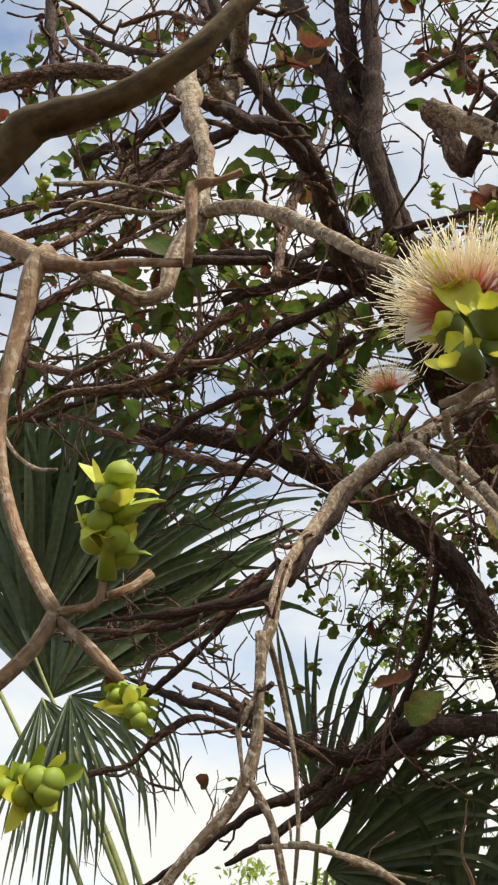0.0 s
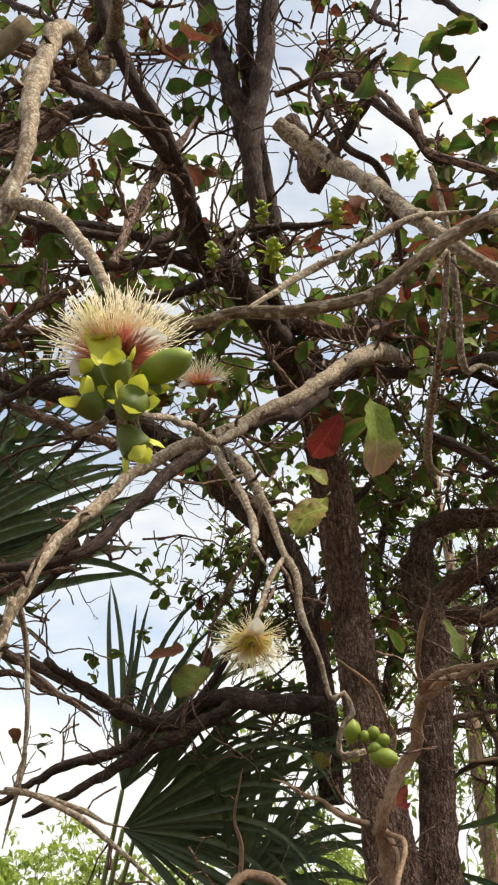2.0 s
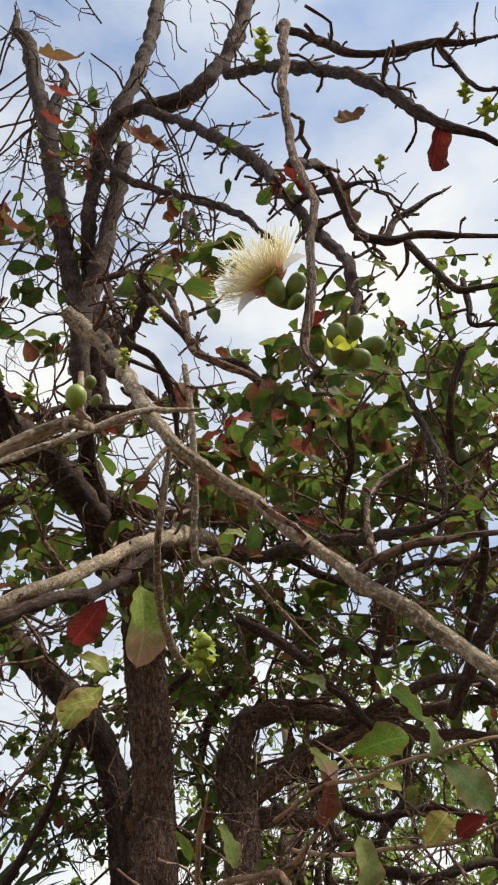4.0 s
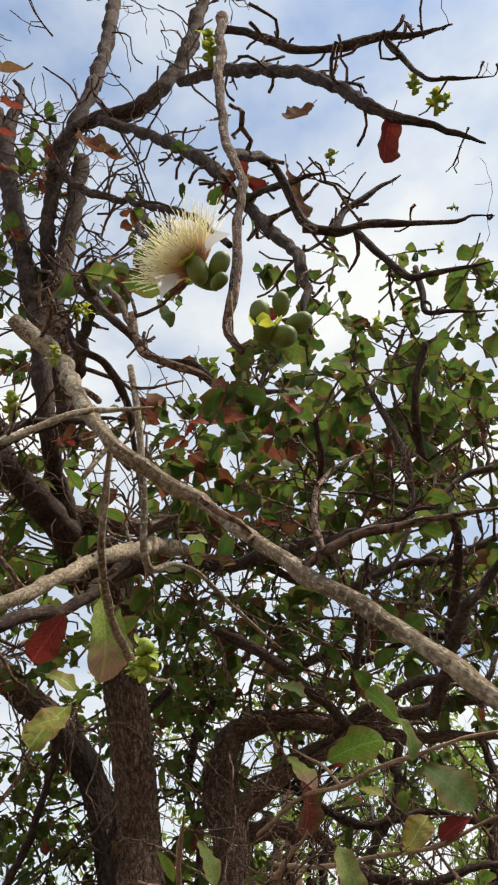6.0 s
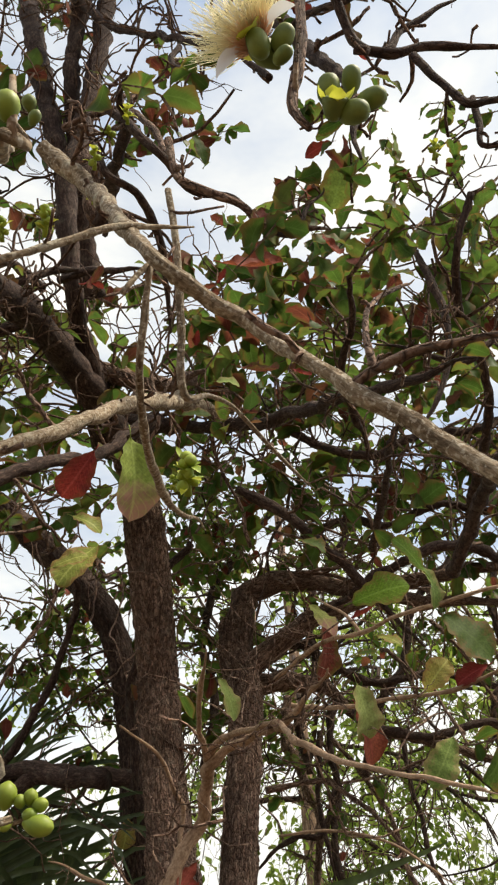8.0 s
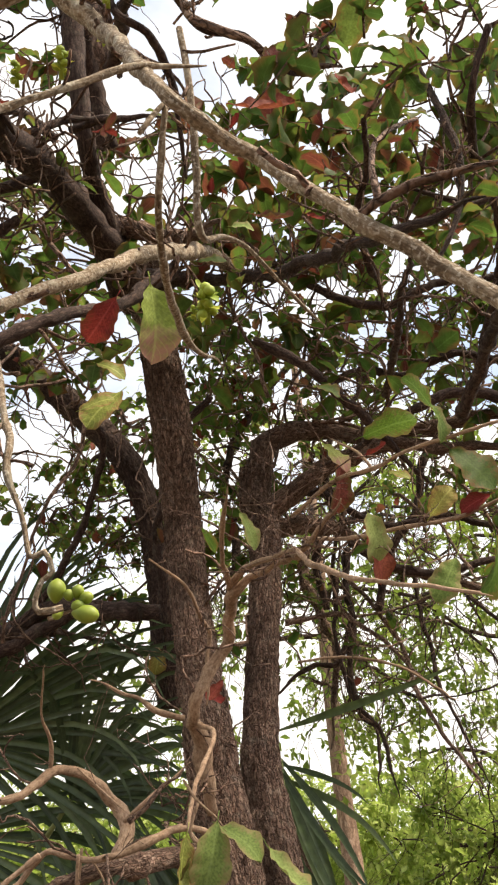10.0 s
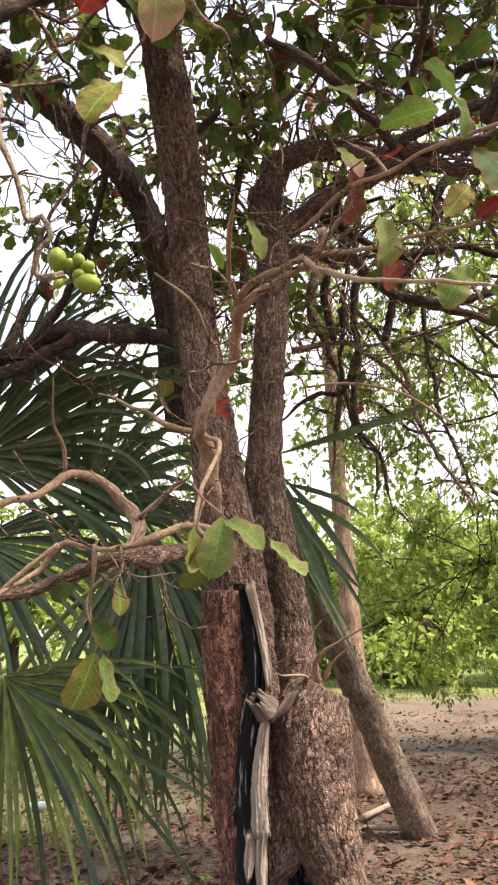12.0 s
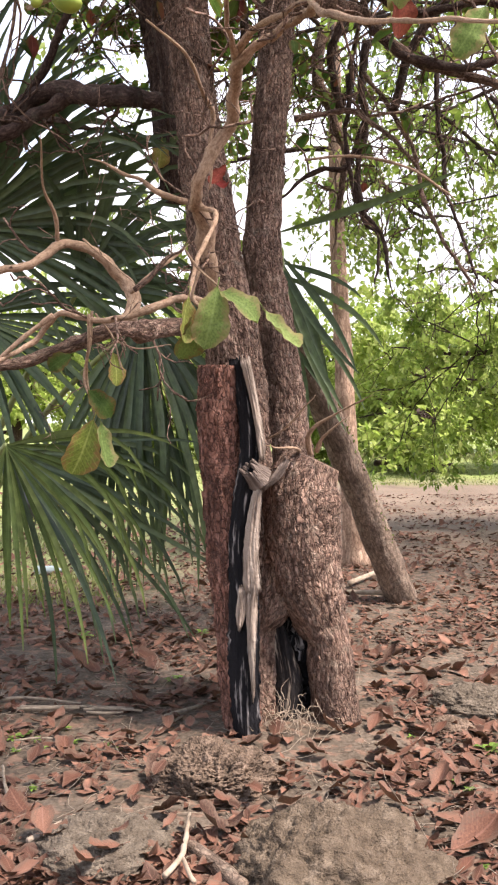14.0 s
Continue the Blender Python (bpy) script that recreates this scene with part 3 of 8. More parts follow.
limb("stump", BARK, [(0.946, 3.600, -0.097, 0.1082), (0.920, 3.600, 0.083, 0.0873), (0.903, 3.600, 0.232, 0.0872), (0.891, 3.600, 0.327, 0.0830), (0.852, 3.600, 0.412, 0.1078), (0.818, 3.599, 0.551, 0.1326), (0.796, 3.597, 0.743, 0.1448), (0.801, 3.596, 0.891, 0.1405), (0.843, 3.596, 0.986, 0.0990)], sub=2)
limb("stump", BARK, [(0.612, 3.580, -0.098, 0.0541), (0.624, 3.587, 0.125, 0.0437), (0.635, 3.593, 0.326, 0.0457), (0.666, 3.599, 0.410, 0.0750), (0.733, 3.618, 0.568, 0.1086), (0.766, 3.637, 0.759, 0.1131)], sub=2)
limb("trunk", BARK, [(0.806, 3.780, 0.652, 0.092), (0.748, 3.800, 1.060, 0.083), (0.697, 3.830, 1.430, 0.078), (0.637, 3.870, 1.800, 0.077), (0.648, 3.900, 2.160, 0.071), (0.678, 3.950, 2.530, 0.073), (0.686, 4.020, 2.900, 0.075)], sub=2)
# second trunk's upper part, shade likewise in the darker bark colour
limb("trunk", BARK_MID, [(0.678, 3.965, 2.500, 0.071), (0.684, 4.035, 2.840, 0.076), (0.650, 4.098, 3.029, 0.079), (0.650, 4.117, 3.226, 0.079)], sub=2)
limb("trunk", BARK_DARK_BACKLIT, [(0.173, 4.525, 2.179, 0.0580), (0.146, 4.478, 2.558, 0.0653), (0.086, 4.430, 3.063, 0.0685), (-0.018, 4.382, 3.396, 0.0734), (-0.186, 4.359, 3.639, 0.0753), (-0.432, 4.335, 3.881, 0.0774), (-0.680, 4.287, 4.097, 0.0759), (-1.015, 4.240, 4.328, 0.0715), (-1.431, 4.192, 4.513, 0.0600), (-1.842, 4.145, 4.617, 0.0475)], sub=2)
# dry twigs on the low branch
limb("twig", BARK_TWIG, [(0.151, 3.000, 1.468, 0.0060), (0.143, 3.000, 1.366, 0.0053), (0.122, 3.000, 1.270, 0.0053), (0.140, 3.000, 1.206, 0.0040)])
limb("twig", BARK_TWIG, [(0.160, 3.000, 1.462, 0.0040), (0.214, 3.000, 1.387, 0.0040), (0.235, 3.000, 1.312, 0.0033)])
limb("twig", BARK_TWIG, [(0.224, 3.000, 1.376, 0.0033), (0.289, 3.000, 1.352, 0.0033), (0.359, 3.000, 1.359, 0.0027)])
limb("twig", BARK_TWIG, [(0.467, 2.800, 1.611, 0.0043), (0.502, 2.800, 1.561, 0.0049), (0.556, 2.800, 1.512, 0.0037)])
limb("twig", BARK_TWIG, [(0.506, 2.800, 1.552, 0.0055), (0.487, 2.800, 1.473, 0.0055), (0.536, 2.800, 1.439, 0.0037)])
limb("twig", BARK_TWIG, [(0.044, 2.950, 1.452, 0.0092), (-0.031, 2.950, 1.395, 0.0092), (-0.138, 2.950, 1.306, 0.0086)])
limb("twig", BARK_TWIG, [(0.135, 2.950, 1.679, 0.0052), (0.193, 2.950, 1.629, 0.0052), (0.257, 2.950, 1.573, 0.0039)])
limb("twig", BARK, [(0.278, 3.000, 1.531, 0.0120), (0.332, 3.000, 1.573, 0.0100), (0.386, 3.000, 1.631, 0.0080)])
# crooked branches that hang beyond the second trunk
limb("branch", BARK_DARK_BACKLIT, [(1.130, 5.000, 3.142, 0.0275), (1.102, 5.000, 2.925, 0.0248), (1.125, 5.000, 2.677, 0.0220), (1.084, 5.000, 2.459, 0.0202), (1.111, 5.000, 2.254, 0.0184), (1.214, 5.000, 2.121, 0.0147), (1.247, 5.000, 1.937, 0.0120)])
limb("branch", BARK_MID, [(0.893, 5.200, 3.282, 0.0384), (0.878, 5.200, 3.009, 0.0384), (0.963, 5.200, 2.809, 0.0326), (1.025, 5.200, 2.610, 0.0288), (0.995, 5.200, 2.366, 0.0231), (0.980, 5.200, 2.244, 0.0135)])
limb("branch", BARK_DARK_BACKLIT, [(1.485, 4.900, 2.947, 0.0178), (1.487, 4.900, 2.678, 0.0179), (1.519, 4.900, 2.507, 0.0143), (1.531, 4.900, 2.322, 0.0125), (1.617, 4.900, 2.093, 0.0107), (1.675, 4.900, 1.915, 0.0089)])
limb("branch", BARK, [(1.103, 4.800, 2.888, 0.0158), (1.250, 4.800, 2.690, 0.0175), (1.361, 4.800, 2.479, 0.0158), (1.397, 4.800, 2.284, 0.0158), (1.474, 4.800, 2.101, 0.0140), (1.600, 4.800, 1.898, 0.0123)])
limb("branch", BARK, [(0.757, 4.400, 2.531, 0.0193), (1.006, 4.400, 2.566, 0.0176), (1.095, 4.400, 2.513, 0.0144), (1.209, 4.400, 2.434, 0.0128), (1.336, 4.400, 2.280, 0.0111), (1.450, 4.400, 2.177, 0.0080)])
limb("branch", BARK, [(1.110, 4.600, 2.609, 0.0101), (1.295, 4.600, 2.631, 0.0092), (1.493, 4.600, 2.692, 0.0083), (1.715, 4.600, 2.753, 0.0075)])
limb("branch", BARK_TWIG, [(0.802, 4.300, 2.311, 0.0070), (0.964, 4.300, 2.326, 0.0086), (1.138, 4.300, 2.304, 0.0086), (1.298, 4.300, 2.252, 0.0078), (1.446, 4.300, 2.150, 0.0062)])
limb("branch", BARK_DARK_BACKLIT, [(1.117, 5.000, 2.721, 0.0147), (1.030, 5.000, 2.489, 0.0203), (0.891, 5.000, 2.477, 0.0184), (0.773, 5.000, 2.406, 0.0148)])
limb("branch", BARK_DARK_BACKLIT, [(1.045, 4.900, 2.973, 0.0215), (1.031, 4.900, 2.774, 0.0180), (1.010, 4.900, 2.632, 0.0162), (1.032, 4.900, 2.488, 0.0162)])
limb("branch", BARK_DARK_BACKLIT, [(1.087, 5.100, 2.503, 0.0132), (1.080, 5.100, 2.369, 0.0132), (1.133, 5.100, 2.203, 0.0113), (1.201, 5.100, 2.142, 0.0113), (1.201, 5.100, 1.963, 0.0094)])
# limbs of the second trunk
limb("limb", BARK_MID, [(0.649, 4.107, 3.096, 0.0827), (0.671, 4.126, 3.288, 0.0848), (0.731, 4.117, 3.389, 0.0773), (0.841, 4.097, 3.423, 0.0662), (0.980, 4.050, 3.397, 0.0544), (1.165, 3.995, 3.325, 0.0479), (1.321, 3.940, 3.305, 0.0445), (1.538, 3.830, 3.260, 0.0381), (1.797, 3.720, 3.246, 0.0321)])
limb("limb", BARK_MID, [(0.642, 4.098, 2.940, 0.0732), (0.851, 4.050, 3.084, 0.0630), (1.045, 3.995, 3.179, 0.0550), (1.286, 3.940, 3.239, 0.0468), (1.546, 3.830, 3.139, 0.0351)])
limb("limb", BARK_MID, [(0.673, 4.240, 2.943, 0.0699), (0.869, 4.335, 3.020, 0.0608), (1.064, 4.382, 2.982, 0.0444), (1.250, 4.430, 2.835, 0.0331), (1.543, 4.430, 2.725, 0.0272), (1.826, 4.430, 2.619, 0.0241)])
limb("limb", BARK_DARK_BACKLIT, [(0.177, 4.145, 2.535, 0.0484), (0.005, 4.098, 2.529, 0.0479), (-0.150, 4.050, 2.535, 0.0451), (-0.321, 3.995, 2.438, 0.0398), (-0.575, 3.940, 2.291, 0.0372)])
# crown limbs of the front trunk; dark ones carry backlit shade in their colour
limb("limb", BARK_DARK_BACKLIT, [(0.191, 3.250, 3.637, 0.1089), (0.121, 2.950, 3.686, 0.0905), (0.064, 2.600, 3.624, 0.0741), (0.034, 2.250, 3.456, 0.0606), (0.027, 1.950, 3.272, 0.0512), (0.043, 1.750, 3.234, 0.0392), (0.054, 1.580, 3.202, 0.0308), (0.000, 1.480, 3.290, 0.0267), (-0.053, 1.420, 3.383, 0.0249), (-0.085, 1.370, 3.463, 0.0231), (-0.111, 1.330, 3.617, 0.0217)])
limb("limb", BARK_DARK_BACKLIT, [(0.161, 3.100, 3.681, 0.0837), (0.131, 2.750, 3.755, 0.0572), (0.136, 2.500, 3.785, 0.0484), (0.122, 2.400, 3.961, 0.0487), (0.104, 2.340, 4.194, 0.0588), (0.126, 2.300, 4.463, 0.0486), (0.162, 2.260, 4.752, 0.0534), (0.183, 2.220, 5.028, 0.0519), (0.193, 2.200, 5.525, 0.0521)], taper=0)
limb("limb", BARK_DARK_BACKLIT, [(0.104, 2.340, 4.186, 0.0499), (0.026, 2.320, 4.515, 0.0494), (-0.043, 2.300, 4.785, 0.0515), (-0.106, 2.280, 5.077, 0.0503), (-0.178, 2.260, 5.451, 0.0494), (-0.262, 2.240, 6.109, 0.0462)])
limb("limb", BARK, [(0.355, 1.720, 3.450, 0.0357), (0.379, 1.730, 3.333, 0.0348), (0.394, 1.740, 3.229, 0.0301), (0.400, 1.745, 3.174, 0.0238)], taper=0)
limb("limb", BARK_DARK_BACKLIT, [(0.400, 1.745, 3.169, 0.0218), (0.435, 1.700, 3.183, 0.0253), (0.473, 1.600, 3.127, 0.0221), (0.509, 1.450, 2.994, 0.0167), (0.561, 1.300, 2.900, 0.0136)])
limb("limb", BARK_DARK_BACKLIT, [(-0.057, 1.200, 2.932, 0.0200), (-0.043, 1.350, 3.084, 0.0241), (0.002, 1.450, 3.150, 0.0254), (0.032, 1.560, 3.196, 0.0268), (0.039, 1.650, 3.207, 0.0257)])
limb("branch", BARK_DARK_BACKLIT, [(0.055, 2.400, 3.698, 0.0220), (0.001, 2.300, 3.697, 0.0188), (-0.049, 2.150, 3.568, 0.0176), (-0.088, 2.050, 3.398, 0.0214)])
limb("branch", BARK, [(-0.016, 1.500, 2.705, 0.0147), (-0.018, 1.550, 2.867, 0.0158), (-0.016, 1.600, 3.045, 0.0187), (0.018, 1.620, 3.173, 0.0194)])
limb("branch", BARK_DARK_BACKLIT, [(-0.535, 2.000, 3.441, 0.0218), (-0.387, 2.050, 3.499, 0.0246), (-0.245, 2.100, 3.490, 0.0272), (-0.137, 2.150, 3.446, 0.0297), (-0.041, 2.200, 3.417, 0.0298), (0.020, 2.400, 3.525, 0.0320)])
limb("branch", BARK_DARK_BACKLIT, [(-0.401, 2.100, 3.342, 0.0218), (-0.269, 2.150, 3.399, 0.0247), (-0.132, 2.200, 3.462, 0.0252), (-0.031, 2.250, 3.548, 0.0258)])
limb("branch", BARK_DARK_BACKLIT, [(0.106, 2.400, 3.744, 0.0221), (0.230, 2.350, 3.724, 0.0189), (0.318, 2.300, 3.660, 0.0157)])
limb("limb", BARK_DARK_BACKLIT, [(0.157, 2.750, 4.044, 0.0560), (0.117, 2.600, 4.238, 0.0502), (0.091, 2.450, 4.521, 0.0451), (0.063, 2.300, 4.834, 0.0432), (0.073, 2.200, 5.224, 0.0455), (0.083, 2.150, 5.437, 0.0612), (0.172, 2.100, 5.772, 0.0491), (0.236, 2.100, 6.418, 0.0501), (0.265, 2.100, 7.174, 0.0557), (0.254, 2.100, 8.269, 0.0585)])
limb("limb", BARK_DARK_BACKLIT, [(0.048, 2.500, 4.431, 0.0479), (-0.053, 2.400, 4.873, 0.0476), (-0.182, 2.300, 5.466, 0.0519), (-0.330, 2.250, 6.117, 0.0571), (-0.553, 2.200, 7.047, 0.0600)])
limb("limb", BARK_DARK_BACKLIT, [(0.132, 2.120, 5.690, 0.0411), (0.316, 2.000, 5.549, 0.0501), (0.489, 1.950, 5.473, 0.0526), (0.620, 1.900, 5.598, 0.0498), (0.744, 1.880, 5.930, 0.0487), (0.835, 1.850, 6.521, 0.0492)])
limb("limb", BARK_DARK_BACKLIT, [(0.318, 2.000, 5.502, 0.0355), (0.517, 1.900, 5.132, 0.0294), (0.680, 1.750, 4.632, 0.0287), (0.825, 1.600, 4.097, 0.0269), (0.903, 1.450, 3.586, 0.0224), (0.954, 1.320, 3.153, 0.0186), (0.992, 1.250, 2.915, 0.0166), (0.988, 1.220, 2.743, 0.0124)])
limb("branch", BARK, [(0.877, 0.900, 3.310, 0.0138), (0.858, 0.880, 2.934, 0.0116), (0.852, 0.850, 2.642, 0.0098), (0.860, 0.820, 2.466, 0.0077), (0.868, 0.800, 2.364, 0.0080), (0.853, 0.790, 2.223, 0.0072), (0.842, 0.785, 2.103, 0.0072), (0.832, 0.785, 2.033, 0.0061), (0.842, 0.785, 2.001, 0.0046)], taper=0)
limb("branch", BARK_DARK_BACKLIT, [(0.730, 1.800, 5.396, 0.0337), (0.925, 1.600, 4.941, 0.0297), (1.098, 1.400, 4.362, 0.0274), (1.201, 1.300, 3.949, 0.0240), (1.263, 1.250, 3.651, 0.0216), (1.318, 1.240, 3.552, 0.0171), (1.372, 1.240, 3.486, 0.0130)])
limb("branch", BARK_DARK_BACKLIT, [(0.903, 1.200, 4.183, 0.0181), (1.024, 1.200, 4.079, 0.0176), (1.103, 1.200, 3.965, 0.0170), (1.225, 1.200, 3.962, 0.0170), (1.373, 1.200, 4.016, 0.0173)])
limb("branch", BARK_DARK_BACKLIT, [(1.375, 1.200, 4.026, 0.0130), (1.397, 1.200, 3.812, 0.0122), (1.430, 1.200, 3.679, 0.0098), (1.497, 1.200, 3.669, 0.0078)])
limb("branch", BARK_DARK_BACKLIT, [(0.867, 1.000, 2.874, 0.0119), (0.941, 1.100, 3.062, 0.0120), (0.980, 1.150, 3.060, 0.0123), (1.010, 1.200, 2.970, 0.0136), (1.061, 1.200, 2.921, 0.0118), (1.102, 1.200, 3.003, 0.0107), (1.153, 1.200, 3.050, 0.0094)])
limb("branch", BARK_DARK_BACKLIT, [(1.006, 1.200, 2.936, 0.0119), (1.082, 1.200, 2.913, 0.0118), (1.143, 1.200, 2.937, 0.0104), (1.210, 1.200, 2.931, 0.0089), (1.318, 1.200, 2.928, 0.0060)])
limb("branch", BARK_DARK_BACKLIT, [(1.115, 1.200, 2.908, 0.0103), (1.152, 1.200, 2.805, 0.0099), (1.185, 1.200, 2.730, 0.0096), (1.217, 1.200, 2.735, 0.0082), (1.256, 1.200, 2.743, 0.0069)])
limb("branch", BARK_DARK_BACKLIT, [(0.920, 1.400, 3.452, 0.0116), (0.963, 1.300, 3.319, 0.0107), (1.016, 1.250, 3.245, 0.0103)])
limb("branch", BARK, [(0.643, 1.300, 2.827, 0.0103), (0.663, 1.300, 2.711, 0.0098), (0.721, 1.300, 2.659, 0.0110), (0.777, 1.320, 2.644, 0.0096), (0.821, 1.350, 2.617, 0.0097), (0.875, 1.400, 2.671, 0.0087)])
limb("branch", BARK_DARK_BACKLIT, [(0.867, 1.500, 3.406, 0.0118), (0.761, 1.600, 3.764, 0.0134), (0.551, 1.800, 4.258, 0.0160), (0.298, 2.000, 4.786, 0.0218), (0.119, 2.100, 5.240, 0.0276)])
limb("branch", BARK, [(0.324, 1.600, 3.397, 0.0120), (0.486, 1.500, 3.296, 0.0113), (0.591, 1.400, 3.049, 0.0101), (0.656, 1.300, 2.748, 0.0086)])
limb("limb", BARK, [(0.133, 3.300, 3.865, 0.0872), (0.096, 3.025, 3.863, 0.0729), (0.311, 2.912, 3.721, 0.0458), (0.474, 2.912, 3.682, 0.0384), (0.556, 2.678, 3.500, 0.0289)])
limb("limb", BARK_DARK_BACKLIT, [(0.218, 3.300, 3.811, 0.0640), (0.487, 3.137, 3.647, 0.0392), (0.771, 2.800, 3.358, 0.0323), (0.935, 2.440, 3.110, 0.0260), (1.035, 2.109, 2.859, 0.0205), (1.094, 1.932, 2.728, 0.0173), (1.179, 1.769, 2.620, 0.0120)])
limb("limb", BARK_DARK_BACKLIT, [(0.132, 3.830, 2.437, 0.0506), (-0.058, 3.940, 2.482, 0.0523), (-0.286, 4.050, 2.543, 0.0518), (-0.607, 4.145, 2.463, 0.0452), (-0.863, 4.193, 2.577, 0.0415), (-1.179, 4.240, 2.740, 0.0381), (-1.501, 4.240, 2.869, 0.0309)])
limb("limb", BARK_DARK_BACKLIT, [(-0.607, 4.145, 2.456, 0.0300), (-0.806, 4.145, 2.338, 0.0347), (-0.982, 4.145, 2.296, 0.0297), (-1.203, 4.145, 2.183, 0.0222), (-1.440, 4.140, 2.048, 0.0195)])
# light branch from the fork toward the viewer
limb("branch", BARK_LIGHT, [(0.658, 3.250, 3.763, 0.0345), (0.581, 2.800, 3.466, 0.0364), (0.523, 2.440, 3.172, 0.0340), (0.458, 2.019, 2.787, 0.0250), (0.362, 1.777, 2.516, 0.0202), (0.260, 1.667, 2.364, 0.0184), (0.174, 1.529, 2.232, 0.0158), (0.113, 1.488, 2.156, 0.0150), (0.074, 1.388, 2.019, 0.0128), (0.063, 1.282, 1.899, 0.0107), (0.058, 1.221, 1.815, 0.0099), (0.058, 1.197, 1.751, 0.0089), (0.061, 1.179, 1.693, 0.0080)])
limb("branch", BARK_DARK_BACKLIT, [(0.438, 2.680, 3.305, 0.0400), (0.294, 2.437, 2.969, 0.0280), (0.144, 2.203, 2.734, 0.0248), (0.007, 2.126, 2.586, 0.0219), (-0.064, 2.037, 2.437, 0.0191), (-0.100, 1.944, 2.294, 0.0178), (-0.142, 1.852, 2.179, 0.0154), (-0.240, 1.850, 2.158, 0.0142), (-0.397, 1.850, 2.157, 0.0132)])
limb("branch", BARK_LIGHT, [(0.069, 1.253, 1.558, 0.0043), (0.107, 1.256, 1.552, 0.0049), (0.156, 1.265, 1.532, 0.0048), (0.188, 1.277, 1.512, 0.0041), (0.224, 1.300, 1.486, 0.0041)])
# hanging twigs with flower and pods
limb("branch", BARK_LIGHT, [(0.164, 1.672, 2.343, 0.0138), (0.225, 1.622, 2.275, 0.0131), (0.294, 1.515, 2.162, 0.0118), (0.347, 1.439, 2.030, 0.0089), (0.384, 1.391, 1.930, 0.0074), (0.412, 1.355, 1.864, 0.0071), (0.416, 1.345, 1.812, 0.0068), (0.439, 1.349, 1.746, 0.0059), (0.453, 1.358, 1.692, 0.0057), (0.470, 1.359, 1.700, 0.0054), (0.481, 1.369, 1.675, 0.0054), (0.469, 1.366, 1.662, 0.0047), (0.463, 1.369, 1.639, 0.0047), (0.469, 1.374, 1.623, 0.0054), (0.496, 1.382, 1.628, 0.0055)], taper=0)
limb("branch", BARK_LIGHT, [(0.387, 1.392, 1.919, 0.0066), (0.377, 1.346, 1.870, 0.0063), (0.368, 1.329, 1.826, 0.0053), (0.360, 1.304, 1.778, 0.0059), (0.355, 1.300, 1.745, 0.0057)], taper=0)
# branch with the pod
limb("branch", BARK_LIGHT, [(0.636, 0.694, 1.837, 0.0057), (0.650, 0.656, 1.802, 0.0048), (0.659, 0.671, 1.813, 0.0053), (0.655, 0.656, 1.810, 0.0037)], taper=0)
limb("branch", BARK_DARK_BACKLIT, [(-0.049, 2.667, 3.828, 0.0307), (-0.337, 2.677, 3.752, 0.0264), (-0.603, 2.680, 3.676, 0.0244), (-0.872, 2.680, 3.628, 0.0201), (-1.179, 2.680, 3.618, 0.0183), (-1.492, 2.680, 3.577, 0.0186)])
# near branches at the start; the thick first one has shade in its colour
limb("branch", BARK_OLIVE_SHADE, [(0.294, 0.567, 1.983, 0.0116), (0.270, 0.567, 1.941, 0.0111), (0.240, 0.567, 1.902, 0.0109), (0.204, 0.567, 1.881, 0.0111), (0.169, 0.566, 1.870, 0.0116), (0.141, 0.566, 1.870, 0.0139), (0.125, 0.566, 1.868, 0.0169), (0.101, 0.566, 1.843, 0.0145), (0.080, 0.566, 1.827, 0.0159)], taper=0)
limb("branch", BARK_NEAR, [(0.019, 0.640, 1.905, 0.0110), (0.073, 0.631, 1.848, 0.0105), (0.105, 0.626, 1.816, 0.0092), (0.138, 0.627, 1.801, 0.0043), (0.176, 0.627, 1.788, 0.0039), (0.212, 0.628, 1.776, 0.0040)], taper=0)
limb("branch", BARK_NEAR, [(0.216, 0.628, 1.771, 0.0041), (0.223, 0.618, 1.797, 0.0045), (0.223, 0.617, 1.833, 0.0059), (0.240, 0.618, 1.832, 0.0036), (0.257, 0.618, 1.834, 0.0033)], taper=0)
limb("branch", BARK_NEAR, [(0.109, 0.630, 1.826, 0.0098), (0.101, 0.626, 1.812, 0.0092), (0.097, 0.626, 1.778, 0.0073), (0.096, 0.626, 1.738, 0.0064), (0.098, 0.626, 1.691, 0.0048), (0.106, 0.626, 1.648, 0.0046), (0.123, 0.626, 1.604, 0.0046), (0.143, 0.626, 1.567, 0.0051), (0.158, 0.626, 1.546, 0.0053)], taper=0)
limb("branch", BARK_NEAR, [(0.158, 0.626, 1.546, 0.0046), (0.156, 0.616, 1.525, 0.0046), (0.145, 0.606, 1.505, 0.0045), (0.133, 0.605, 1.495, 0.0044)], taper=0)
limb("branch", BARK_NEAR, [(0.158, 0.626, 1.547, 0.0032), (0.174, 0.627, 1.547, 0.0029), (0.182, 0.627, 1.551, 0.0029), (0.182, 0.627, 1.567, 0.0027)], taper=0)
limb("branch", BARK_NEAR, [(0.160, 0.626, 1.542, 0.0034), (0.176, 0.626, 1.529, 0.0035), (0.189, 0.626, 1.516, 0.0036), (0.198, 0.626, 1.507, 0.0027)], taper=0)
limb("branch", BARK_NEAR, [(0.177, 0.642, 1.560, 0.0030), (0.185, 0.652, 1.568, 0.0033), (0.192, 0.657, 1.577, 0.0037)], taper=0)
